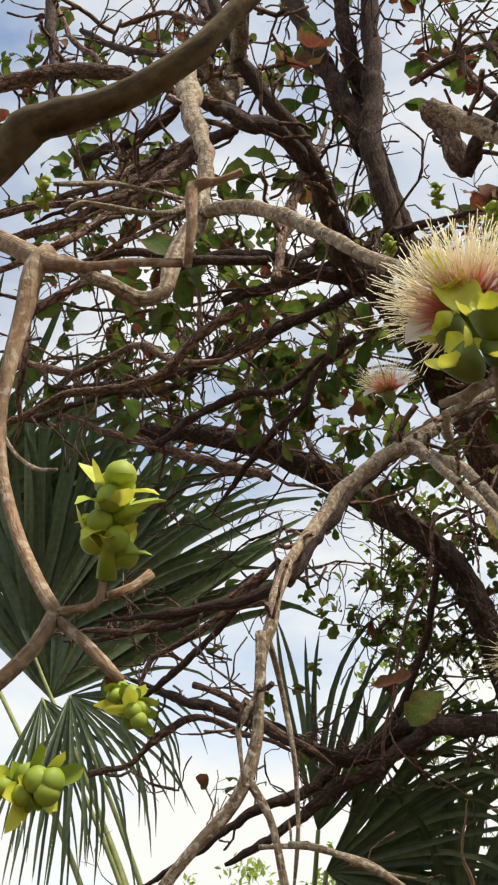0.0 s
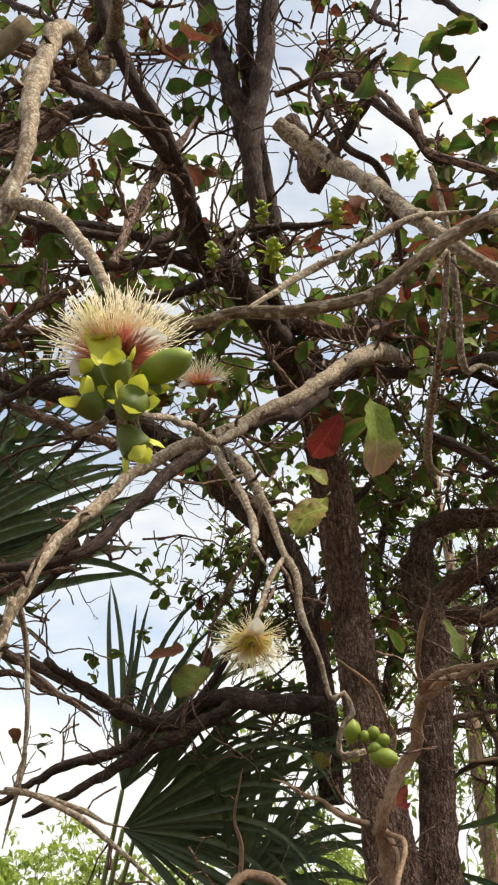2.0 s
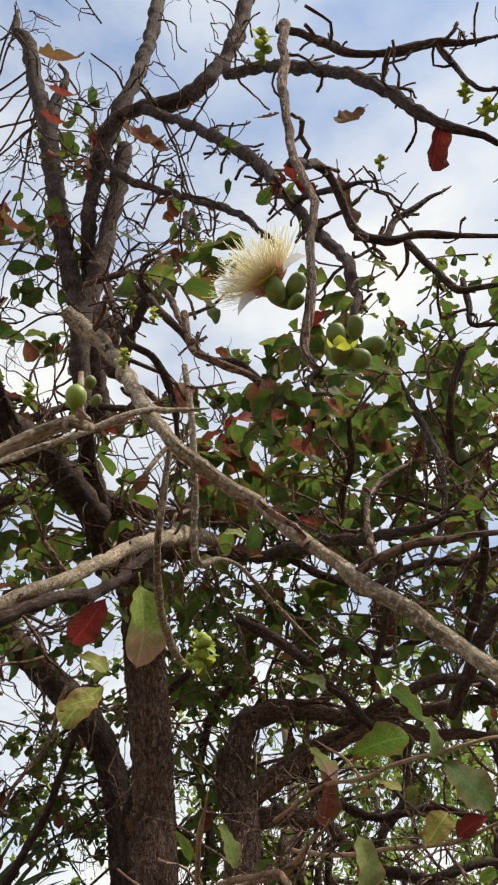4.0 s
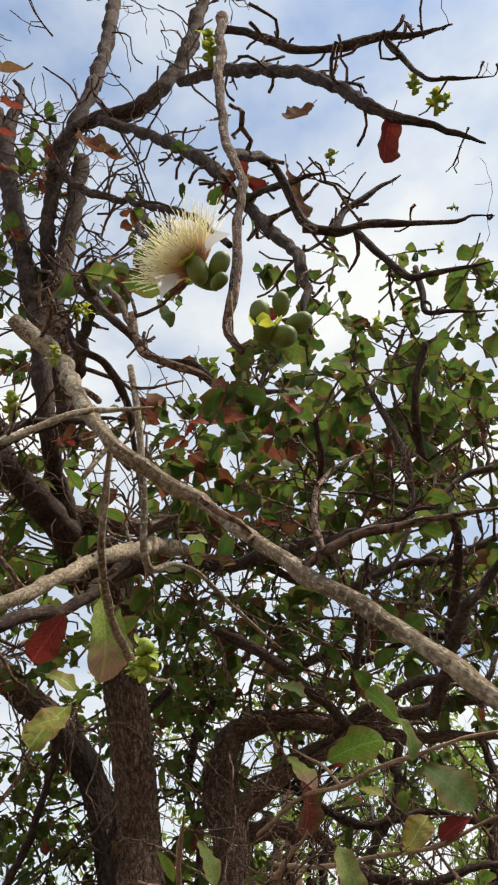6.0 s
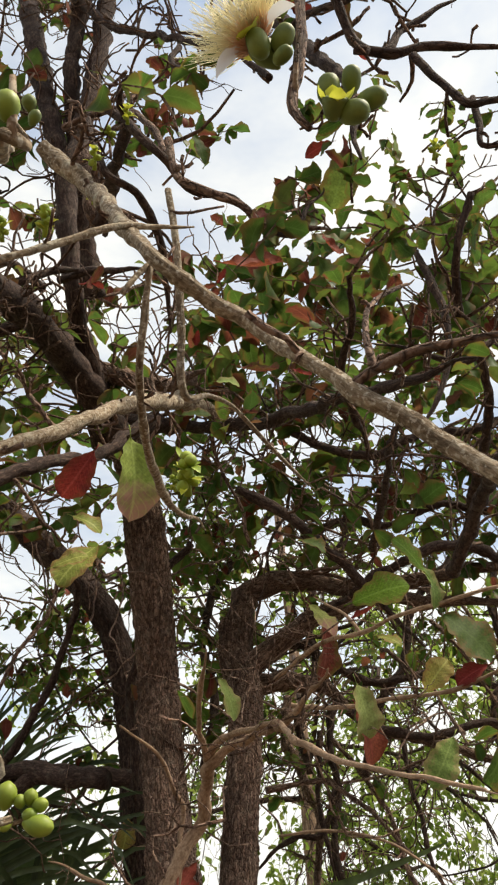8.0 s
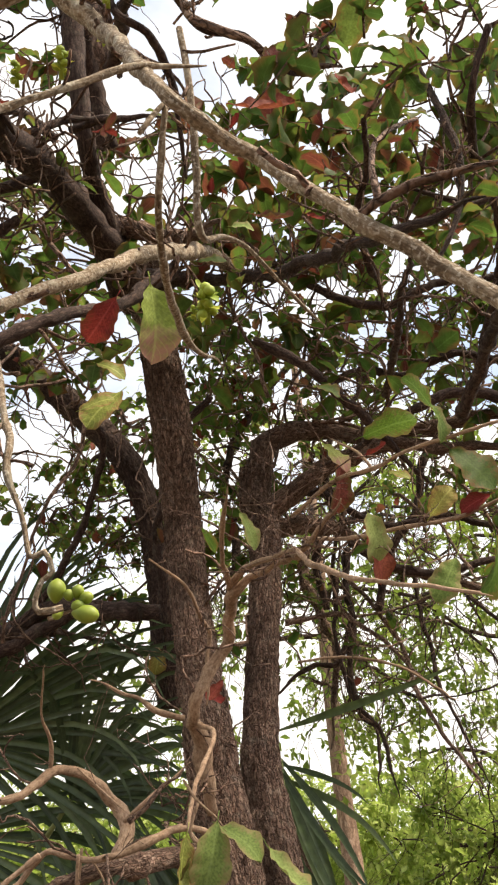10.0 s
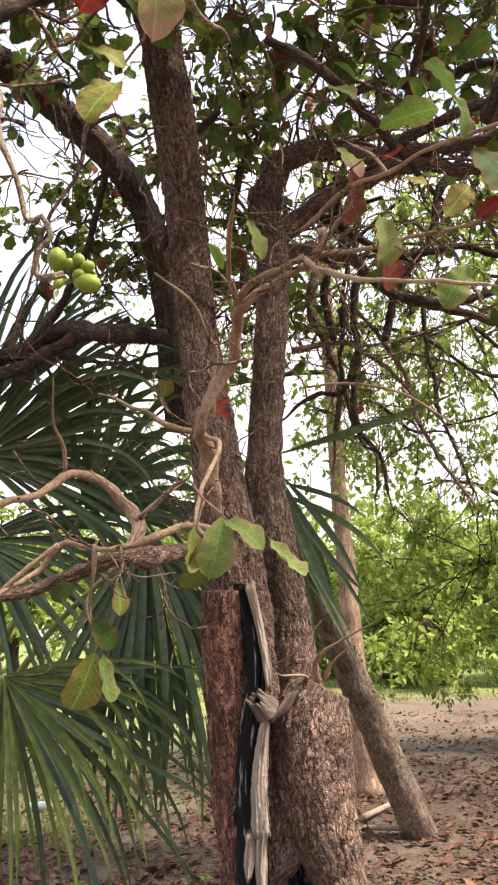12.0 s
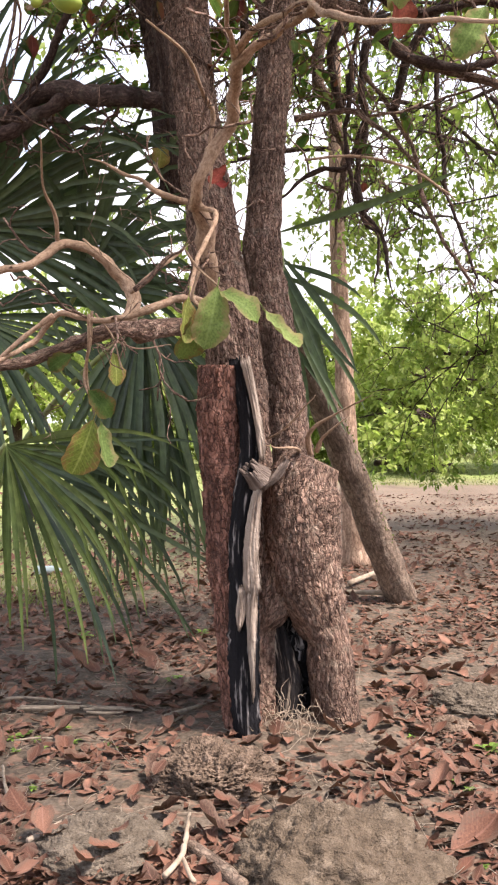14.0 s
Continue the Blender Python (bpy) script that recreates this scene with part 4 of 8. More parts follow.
limb("branch", BARK_LIGHT, [(-0.165, 0.974, 2.383, 0.0058), (-0.144, 0.974, 2.396, 0.0050), (-0.102, 1.015, 2.410, 0.0059), (-0.048, 1.057, 2.427, 0.0068), (-0.053, 1.162, 2.584, 0.0087)])
limb("branch", BARK_LIGHT, [(-0.202, 0.975, 2.468, 0.0051), (-0.173, 1.020, 2.510, 0.0054), (-0.143, 1.074, 2.560, 0.0056), (-0.105, 1.171, 2.629, 0.0059)])
# branches that bear the first flower
limb("branch", BARK_LIGHT, [(0.275, 1.575, 2.293, 0.0125), (0.305, 1.243, 2.038, 0.0078), (0.323, 1.047, 1.925, 0.0057), (0.366, 0.806, 1.763, 0.0040), (0.382, 0.684, 1.677, 0.0031), (0.381, 0.658, 1.664, 0.0030)], taper=0)
limb("branch", BARK_LIGHT, [(0.353, 0.664, 1.651, 0.0032), (0.368, 0.658, 1.649, 0.0039), (0.376, 0.658, 1.656, 0.0032)], taper=0)
limb("branch", BARK_LIGHT, [(0.224, 1.529, 2.239, 0.0121), (0.270, 1.464, 2.129, 0.0102), (0.320, 1.392, 2.022, 0.0085), (0.349, 1.340, 1.939, 0.0079)])
# big diagonal branch across the middle
limb("branch", BARK_LIGHT, [(0.360, 1.401, 2.994, 0.0215), (0.398, 1.423, 2.958, 0.0251), (0.483, 1.407, 2.840, 0.0225), (0.568, 1.213, 2.511, 0.0180), (0.622, 1.135, 2.340, 0.0158), (0.665, 1.091, 2.228, 0.0144), (0.697, 1.103, 2.198, 0.0135), (0.738, 1.126, 2.177, 0.0136), (0.791, 1.137, 2.143, 0.0133), (0.826, 1.120, 2.084, 0.0134), (0.861, 1.098, 2.025, 0.0121), (0.899, 1.090, 1.975, 0.0129), (0.944, 1.087, 1.942, 0.0119), (0.984, 1.080, 1.899, 0.0115), (1.015, 1.061, 1.839, 0.0114), (1.056, 1.046, 1.781, 0.0113)])
limb("branch", BARK_LIGHT, [(0.659, 1.129, 2.263, 0.0048), (0.641, 1.129, 2.237, 0.0055), (0.624, 1.124, 2.198, 0.0046)], taper=0)
limb("branch", BARK_LIGHT, [(0.657, 1.129, 2.261, 0.0071), (0.649, 1.158, 2.205, 0.0070), (0.636, 1.217, 2.145, 0.0070), (0.623, 1.353, 2.151, 0.0085), (0.620, 1.522, 2.191, 0.0094), (0.627, 1.634, 2.220, 0.0091), (0.650, 1.694, 2.229, 0.0062)])
limb("branch", BARK_LIGHT, [(0.661, 1.235, 2.576, 0.0073), (0.675, 1.252, 2.461, 0.0079), (0.681, 1.293, 2.325, 0.0077), (0.682, 1.346, 2.219, 0.0076), (0.713, 1.399, 2.259, 0.0062), (0.750, 1.455, 2.283, 0.0055), (0.800, 1.517, 2.260, 0.0048), (0.845, 1.581, 2.248, 0.0049)])
# crown limbs at the top
limb("limb", BARK_DARK_BACKLIT, [(1.234, 1.279, 2.883, 0.0079), (1.230, 1.282, 2.797, 0.0087), (1.223, 1.283, 2.734, 0.0074), (1.262, 1.279, 2.725, 0.0063)])
limb("branch", BARK_DARK_BACKLIT, [(0.448, 1.417, 3.115, 0.0128), (0.504, 1.383, 2.873, 0.0104), (0.575, 1.428, 2.833, 0.0116), (0.602, 1.546, 2.846, 0.0109), (0.606, 1.593, 2.795, 0.0097)])
limb("branch", BARK_DARK_BACKLIT, [(0.518, 1.296, 2.957, 0.0127), (0.627, 1.289, 2.773, 0.0117), (0.689, 1.379, 2.780, 0.0100), (0.761, 1.404, 2.780, 0.0089), (0.813, 1.392, 2.678, 0.0085), (0.868, 1.357, 2.602, 0.0071), (0.905, 1.367, 2.687, 0.0053)])
limb("branch", BARK_MID, [(0.891, 1.090, 1.985, 0.0088), (0.915, 1.077, 1.995, 0.0088), (0.964, 1.062, 2.010, 0.0081), (0.994, 1.043, 1.998, 0.0073), (1.031, 1.025, 1.990, 0.0054), (1.079, 1.025, 1.993, 0.0042)])
limb("branch", BARK_MID, [(0.920, 1.076, 1.998, 0.0062), (0.919, 1.088, 2.064, 0.0053), (0.937, 1.122, 2.148, 0.0049), (0.997, 1.182, 2.251, 0.0039)])
limb("branch", BARK_DARK_BACKLIT, [(0.704, 3.138, 3.314, 0.0218), (0.833, 3.138, 3.229, 0.0301), (0.955, 3.135, 3.121, 0.0274), (1.085, 3.295, 3.062, 0.0281), (1.215, 3.396, 2.963, 0.0217)])
limb("branch", BARK_DARK_BACKLIT, [(1.342, 2.582, 2.585, 0.0258), (1.340, 2.138, 2.543, 0.0221), (1.290, 1.808, 2.406, 0.0162), (1.331, 1.761, 2.434, 0.0137)])
limb("branch", BARK_DARK_BACKLIT, [(1.209, 1.850, 3.241, 0.0061), (1.241, 1.850, 3.050, 0.0130), (1.262, 1.850, 2.878, 0.0123), (1.241, 1.849, 2.726, 0.0104), (1.192, 1.838, 2.601, 0.0075)])
limb("branch", BARK_DARK_BACKLIT, [(1.195, 3.115, 3.001, 0.0204), (1.179, 2.633, 2.881, 0.0158), (1.130, 2.153, 2.704, 0.0116), (1.104, 1.815, 2.544, 0.0073)])
# twigs low on the trunk
limb("branch", BARK_TWIG, [(0.432, 3.274, 1.850, 0.0266), (0.457, 3.172, 1.904, 0.0257), (0.507, 3.164, 1.997, 0.0256), (0.563, 3.148, 2.084, 0.0254), (0.584, 3.050, 2.151, 0.0228), (0.604, 2.905, 2.176, 0.0244), (0.674, 2.858, 2.207, 0.0172), (0.757, 2.700, 2.181, 0.0149), (0.810, 2.541, 2.143, 0.0138), (0.857, 2.354, 2.111, 0.0094), (0.892, 2.241, 2.119, 0.0078)])
limb("branch", BARK_TWIG, [(0.604, 2.906, 2.190, 0.0191), (0.594, 2.795, 2.203, 0.0116), (0.594, 2.668, 2.229, 0.0110), (0.612, 2.554, 2.264, 0.0104)])
limb("branch", BARK_TWIG, [(0.607, 2.905, 2.204, 0.0163), (0.654, 2.763, 2.199, 0.0127), (0.733, 2.574, 2.150, 0.0094), (0.804, 2.394, 2.095, 0.0086), (0.844, 2.252, 2.001, 0.0100), (0.914, 2.079, 1.902, 0.0072), (0.993, 1.917, 1.826, 0.0057), (1.094, 1.755, 1.748, 0.0043)])
limb("branch", BARK_TWIG, [(0.431, 3.279, 1.864, 0.0261), (0.455, 3.367, 1.800, 0.0422), (0.461, 3.431, 1.695, 0.0354), (0.472, 3.500, 1.602, 0.0241)], taper=0)
limb("branch", BARK_TWIG, [(0.422, 3.276, 1.855, 0.0125), (0.513, 3.195, 1.808, 0.0091), (0.495, 3.097, 1.704, 0.0103), (0.471, 2.994, 1.610, 0.0085), (0.474, 2.880, 1.497, 0.0068), (0.527, 2.801, 1.433, 0.0066)])
limb("branch", BARK_TWIG, [(0.395, 3.350, 1.887, 0.0145), (0.314, 3.284, 1.903, 0.0126), (0.246, 3.283, 1.948, 0.0095), (0.180, 3.273, 1.971, 0.0078)])
limb("branch", BARK_TWIG, [(0.348, 2.834, 2.275, 0.0040), (0.400, 2.890, 2.250, 0.0054), (0.454, 3.022, 2.229, 0.0071), (0.479, 3.122, 2.173, 0.0089), (0.500, 3.208, 2.142, 0.0122), (0.492, 3.233, 2.051, 0.0107)])
limb("branch", BARK, [(0.507, 3.624, 1.460, 0.0543), (0.409, 3.439, 1.455, 0.0473), (0.334, 3.305, 1.448, 0.0416), (0.256, 3.182, 1.436, 0.0399), (0.182, 3.083, 1.408, 0.0316), (0.063, 3.094, 1.371, 0.0282), (-0.047, 3.120, 1.340, 0.0250), (-0.173, 3.037, 1.299, 0.0225)])
limb("branch", BARK_TWIG, [(0.506, 3.168, 1.507, 0.0120), (0.426, 3.053, 1.513, 0.0145), (0.325, 2.985, 1.470, 0.0155), (0.234, 2.953, 1.436, 0.0155), (0.123, 2.983, 1.448, 0.0114), (0.045, 3.001, 1.462, 0.0114), (-0.045, 3.029, 1.381, 0.0101), (-0.126, 2.925, 1.307, 0.0098)])
limb("branch", BARK_TWIG, [(0.216, 3.206, 1.456, 0.0308), (0.221, 3.253, 1.544, 0.0312), (0.184, 3.273, 1.607, 0.0283), (0.137, 3.214, 1.662, 0.0231), (0.081, 3.177, 1.699, 0.0198), (0.016, 3.119, 1.691, 0.0209), (-0.047, 3.057, 1.629, 0.0160), (-0.146, 3.007, 1.594, 0.0143)])
limb("branch", BARK_TWIG, [(0.008, 3.121, 1.700, 0.0105), (0.021, 3.052, 1.772, 0.0087), (0.022, 2.921, 1.838, 0.0055), (0.071, 2.757, 1.903, 0.0039)])
limb("branch", BARK_TWIG, [(0.171, 2.881, 1.441, 0.0069), (0.155, 2.934, 1.359, 0.0056), (0.123, 3.029, 1.272, 0.0057), (0.130, 3.047, 1.209, 0.0044)])
limb("branch", BARK_TWIG, [(0.232, 3.193, 1.554, 0.0107), (0.306, 3.147, 1.603, 0.0090), (0.375, 3.183, 1.667, 0.0061)])
# upper left boughs
limb("branch", BARK_LIGHT, [(-0.000, 0.757, 1.988, 0.0091), (-0.005, 0.819, 2.035, 0.0105), (0.001, 0.857, 2.058, 0.0122), (0.017, 0.896, 2.067, 0.0132), (0.047, 0.903, 2.075, 0.0126), (0.062, 0.919, 2.156, 0.0173), (0.074, 0.934, 2.211, 0.0167), (0.072, 0.942, 2.277, 0.0159), (0.062, 0.963, 2.405, 0.0157), (0.003, 1.024, 2.625, 0.0198), (-0.093, 1.173, 3.039, 0.0249), (-0.122, 1.240, 3.224, 0.0246), (-0.117, 1.296, 3.279, 0.0231), (-0.121, 1.366, 3.278, 0.0238), (-0.107, 1.427, 3.311, 0.0273), (-0.092, 1.431, 3.448, 0.0285), (-0.017, 1.264, 3.390, 0.0199), (-0.074, 1.270, 3.736, 0.0206)])
limb("branch", BARK_LIGHT, [(0.059, 0.942, 2.247, 0.0114), (0.116, 0.911, 2.201, 0.0121), (0.185, 0.873, 2.122, 0.0111), (0.259, 0.820, 1.992, 0.0095), (0.309, 0.775, 1.895, 0.0083), (0.356, 0.744, 1.829, 0.0071), (0.407, 0.721, 1.788, 0.0066), (0.449, 0.705, 1.781, 0.0066), (0.497, 0.694, 1.767, 0.0064), (0.547, 0.690, 1.770, 0.0058), (0.590, 0.687, 1.805, 0.0055), (0.623, 0.686, 1.827, 0.0056), (0.643, 0.679, 1.830, 0.0051)], taper=0)
limb("branch", BARK, [(-0.851, 1.272, 3.497, 0.0227), (-0.739, 1.272, 3.488, 0.0238), (-0.646, 1.272, 3.468, 0.0249), (-0.520, 1.272, 3.433, 0.0257), (-0.415, 1.274, 3.381, 0.0250), (-0.292, 1.302, 3.313, 0.0217), (-0.213, 1.364, 3.325, 0.0192), (-0.155, 1.442, 3.326, 0.0168)])
limb("branch", BARK_DARK_BACKLIT, [(-0.206, 1.988, 3.336, 0.0185), (-0.328, 1.925, 3.323, 0.0183), (-0.418, 1.848, 3.280, 0.0179), (-0.576, 1.811, 3.334, 0.0149), (-0.700, 1.773, 3.304, 0.0132)])
limb("branch", BARK, [(-0.274, 1.479, 3.256, 0.0196), (-0.327, 1.425, 3.107, 0.0186), (-0.407, 1.377, 2.968, 0.0165), (-0.577, 1.393, 2.973, 0.0157), (-0.847, 1.437, 3.044, 0.0140)])
limb("branch", BARK, [(-0.176, 1.333, 2.901, 0.0118), (-0.235, 1.308, 2.885, 0.0117), (-0.287, 1.247, 2.791, 0.0111), (-0.391, 1.189, 2.750, 0.0098), (-0.549, 1.163, 2.739, 0.0088)])
limb("branch", BARK_DARK_BACKLIT, [(-0.976, 3.137, 4.032, 0.0236), (-1.200, 3.137, 3.972, 0.0263), (-1.524, 3.137, 4.112, 0.0246)])
limb("branch", BARK, [(-0.665, 3.300, 3.476, 0.0294), (-0.943, 3.300, 3.612, 0.0330), (-1.215, 3.300, 3.757, 0.0316), (-1.580, 3.300, 3.961, 0.0249)])
limb("branch", BARK_DARK_BACKLIT, [(0.614, 1.613, 3.819, 0.0113), (0.600, 1.587, 3.690, 0.0094), (0.644, 1.536, 3.536, 0.0073)])
limb("branch", BARK_LIGHT, [(0.426, 0.818, 1.885, 0.0023), (0.460, 1.016, 2.127, 0.0066), (0.511, 1.050, 2.192, 0.0063), (0.602, 1.101, 2.302, 0.0061), (0.653, 1.129, 2.336, 0.0055)])
limb("branch", BARK_LIGHT, [(0.055, 1.201, 1.781, 0.0091), (0.060, 1.181, 1.715, 0.0081), (0.062, 1.172, 1.657, 0.0078), (0.052, 1.164, 1.607, 0.0084), (0.033, 1.154, 1.570, 0.0073), (-0.006, 1.145, 1.527, 0.0076), (-0.033, 1.140, 1.491, 0.0074)])
limb("branch", BARK_LIGHT, [(0.055, 1.164, 1.604, 0.0064), (0.072, 1.176, 1.569, 0.0057), (0.081, 1.190, 1.520, 0.0056), (0.090, 1.194, 1.481, 0.0055)])
limb("branch", BARK_LIGHT, [(0.059, 1.219, 1.779, 0.0054), (0.060, 1.260, 1.734, 0.0047), (0.069, 1.274, 1.664, 0.0046), (0.064, 1.301, 1.595, 0.0039), (0.060, 1.302, 1.545, 0.0032)])
limb("branch", BARK_LIGHT, [(-0.001, 1.349, 1.576, 0.0047), (0.053, 1.371, 1.577, 0.0047), (0.114, 1.414, 1.563, 0.0048)])
limb("branch", BARK_DARK_BACKLIT, [(-0.503, 2.680, 2.652, 0.0180), (-0.648, 2.680, 2.569, 0.0197), (-0.779, 2.680, 2.524, 0.0180), (-0.979, 2.680, 2.526, 0.0164)])
limb("branch", BARK_DARK_BACKLIT, [(-0.498, 2.913, 2.834, 0.0159), (-0.633, 2.913, 2.695, 0.0175), (-0.837, 3.025, 2.593, 0.0180), (-1.075, 3.138, 2.507, 0.0165)])
limb("branch", BARK_DARK_BACKLIT, [(-0.830, 3.300, 2.480, 0.0208), (-0.700, 3.500, 2.408, 0.0257), (-0.601, 3.830, 2.387, 0.0320), (-0.465, 4.050, 2.434, 0.0408)])
# criss-crossing boughs of the left crown
limb("branch", BARK_DARK_BACKLIT, [(-0.634, 1.272, 4.061, 0.0202), (-0.612, 1.272, 3.846, 0.0192), (-0.577, 1.272, 3.642, 0.0182), (-0.540, 1.272, 3.476, 0.0188)])
limb("branch", BARK, [(-0.699, 1.346, 4.109, 0.0105), (-0.637, 1.346, 3.932, 0.0100), (-0.573, 1.346, 3.750, 0.0112), (-0.453, 1.327, 3.542, 0.0089)])
limb("branch", BARK, [(-0.483, 1.437, 3.916, 0.0084), (-0.345, 1.433, 3.890, 0.0099), (-0.223, 1.416, 3.745, 0.0110), (-0.088, 1.378, 3.524, 0.0101)])
limb("branch", BARK_DARK_BACKLIT, [(-0.785, 1.620, 4.404, 0.0140), (-0.568, 1.574, 4.067, 0.0146), (-0.362, 1.511, 3.801, 0.0133), (-0.210, 1.454, 3.548, 0.0121)])
limb("branch", BARK, [(-0.199, 1.491, 3.321, 0.0185), (-0.272, 1.474, 3.242, 0.0167), (-0.330, 1.418, 3.141, 0.0148), (-0.389, 1.352, 3.008, 0.0128), (-0.518, 1.350, 3.016, 0.0117)])
limb("branch", BARK, [(-0.189, 1.471, 3.228, 0.0191), (-0.247, 1.441, 3.124, 0.0185), (-0.286, 1.394, 3.021, 0.0153), (-0.306, 1.334, 2.891, 0.0120)])
limb("branch", BARK, [(-0.046, 1.147, 2.538, 0.0057), (-0.077, 1.118, 2.493, 0.0055), (-0.117, 1.084, 2.427, 0.0053), (-0.151, 1.082, 2.418, 0.0062), (-0.210, 1.109, 2.424, 0.0055)])
limb("branch", BARK, [(-0.280, 1.290, 2.815, 0.0103), (-0.320, 1.226, 2.684, 0.0097), (-0.367, 1.201, 2.627, 0.0095), (-0.472, 1.219, 2.634, 0.0087), (-0.574, 1.217, 2.621, 0.0088)])
limb("branch", BARK, [(-0.336, 1.285, 2.608, 0.0109), (-0.398, 1.275, 2.569, 0.0119), (-0.449, 1.273, 2.535, 0.0118), (-0.463, 1.300, 2.448, 0.0106), (-0.498, 1.346, 2.409, 0.0097)])
limb("branch", BARK, [(-0.175, 1.701, 2.868, 0.0150), (-0.311, 1.736, 2.835, 0.0167), (-0.420, 1.773, 2.785, 0.0155), (-0.565, 1.773, 2.770, 0.0143), (-0.703, 1.773, 2.789, 0.0131), (-0.853, 1.773, 2.750, 0.0118)])
limb("branch", BARK, [(-0.164, 1.851, 2.891, 0.0115), (-0.293, 1.850, 2.850, 0.0130), (-0.427, 1.850, 2.889, 0.0119), (-0.609, 1.938, 3.080, 0.0147), (-0.858, 2.025, 3.113, 0.0156), (-1.063, 2.025, 3.221, 0.0145)])
limb("branch", BARK_LIGHT, [(-0.125, 0.895, 1.910, 0.0029), (-0.115, 0.895, 1.894, 0.0029), (-0.099, 0.894, 1.874, 0.0028), (-0.075, 0.894, 1.854, 0.0028), (-0.050, 0.894, 1.848, 0.0022)], taper=0)
limb("branch", BARK_MID, [(-0.229, 2.026, 2.313, 0.0132), (-0.330, 2.025, 2.252, 0.0132), (-0.431, 2.025, 2.238, 0.0133), (-0.499, 2.025, 2.230, 0.0120), (-0.566, 2.025, 2.209, 0.0108), (-0.692, 2.025, 2.229, 0.0096)])
limb("branch", BARK_MID, [(-0.295, 2.200, 2.318, 0.0128), (-0.404, 2.200, 2.305, 0.0129), (-0.513, 2.200, 2.251, 0.0115), (-0.607, 2.200, 2.210, 0.0101), (-0.635, 2.200, 2.161, 0.0071)])
limb("branch", BARK_MID, [(-0.327, 1.850, 1.986, 0.0091), (-0.264, 1.850, 1.957, 0.0089), (-0.203, 1.850, 1.913, 0.0087), (-0.134, 1.849, 1.864, 0.0084)])
limb("branch", BARK_MID, [(-1.322, 3.137, 2.212, 0.0163), (-1.164, 3.137, 2.228, 0.0160), (-1.038, 3.138, 2.326, 0.0181), (-0.886, 3.138, 2.371, 0.0161), (-0.717, 3.138, 2.293, 0.0155)])
limb("branch", BARK_DARK_BACKLIT, [(-0.945, 2.680, 3.260, 0.0190), (-0.760, 2.680, 3.375, 0.0213), (-0.574, 2.680, 3.437, 0.0190), (-0.393, 2.680, 3.415, 0.0167), (-0.254, 2.680, 3.518, 0.0146)])
limb("branch", BARK_DARK_BACKLIT, [(-0.060, 2.441, 3.371, 0.0208), (-0.188, 2.440, 3.251, 0.0187), (-0.255, 2.440, 3.122, 0.0164), (-0.421, 2.560, 3.103, 0.0172), (-0.574, 2.680, 3.047, 0.0158)])
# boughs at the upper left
limb("branch", BARK_DARK_BACKLIT, [(-1.158, 2.200, 4.575, 0.0298), (-0.809, 2.112, 4.434, 0.0301), (-0.590, 2.023, 4.391, 0.0289), (-0.444, 1.936, 4.415, 0.0260), (-0.369, 1.850, 4.533, 0.0237), (-0.485, 1.850, 5.026, 0.0236)])
limb("branch", BARK_DARK_BACKLIT, [(-0.273, 1.862, 3.866, 0.0228), (-0.460, 1.964, 4.013, 0.0264), (-0.608, 2.010, 3.966, 0.0247), (-0.890, 2.025, 3.967, 0.0212)])
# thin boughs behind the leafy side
limb("branch", BARK_DARK_BACKLIT, [(0.940, 3.400, 3.804, 0.0252), (1.109, 3.400, 3.695, 0.0272), (1.305, 3.400, 3.648, 0.0245), (1.525, 3.400, 3.754, 0.0251), (1.758, 3.400, 3.765, 0.0226), (2.078, 3.400, 3.900, 0.0206)])
limb("branch", BARK_DARK_BACKLIT, [(0.986, 3.830, 3.497, 0.0233), (1.209, 3.830, 3.603, 0.0264), (1.392, 3.830, 3.558, 0.0261), (1.653, 3.830, 3.663, 0.0267), (1.887, 3.830, 3.612, 0.0238), (2.159, 3.830, 3.717, 0.0215)])
limb("branch", BARK_DARK_BACKLIT, [(1.833, 3.400, 2.980, 0.0282), (1.692, 3.400, 3.140, 0.0313), (1.515, 3.400, 3.166, 0.0292), (1.370, 3.399, 3.114, 0.0266), (1.185, 3.500, 3.056, 0.0224)])
limb("branch", BARK_DARK_BACKLIT, [(1.387, 1.773, 3.263, 0.0123), (1.338, 1.850, 3.142, 0.0136), (1.360, 2.025, 3.078, 0.0156), (1.449, 2.200, 3.014, 0.0162), (1.496, 2.440, 2.994, 0.0189), (1.541, 2.911, 3.066, 0.0217)])
limb("branch", BARK_DARK_BACKLIT, [(1.102, 2.200, 3.445, 0.0126), (1.132, 2.440, 3.476, 0.0154), (1.110, 2.680, 3.485, 0.0184), (1.167, 2.912, 3.457, 0.0193)])
limb("branch", BARK_DARK_BACKLIT, [(1.475, 1.850, 2.843, 0.0124), (1.383, 1.850, 2.813, 0.0123), (1.282, 1.850, 2.730, 0.0106), (1.205, 1.850, 2.755, 0.0094)])
limb("branch", BARK_DARK_BACKLIT, [(0.443, 3.940, 3.568, 0.0213), (0.289, 3.940, 3.369, 0.0233), (0.232, 4.050, 3.145, 0.0228), (0.152, 4.145, 2.949, 0.0250), (0.182, 4.240, 2.618, 0.0241)])
limb("branch", BARK_DARK_BACKLIT, [(-0.148, 3.610, 3.352, 0.0219), (-0.034, 3.720, 3.216, 0.0242), (-0.086, 3.830, 3.036, 0.0216), (-0.182, 3.940, 2.839, 0.0236), (-0.340, 4.050, 2.605, 0.0232)])
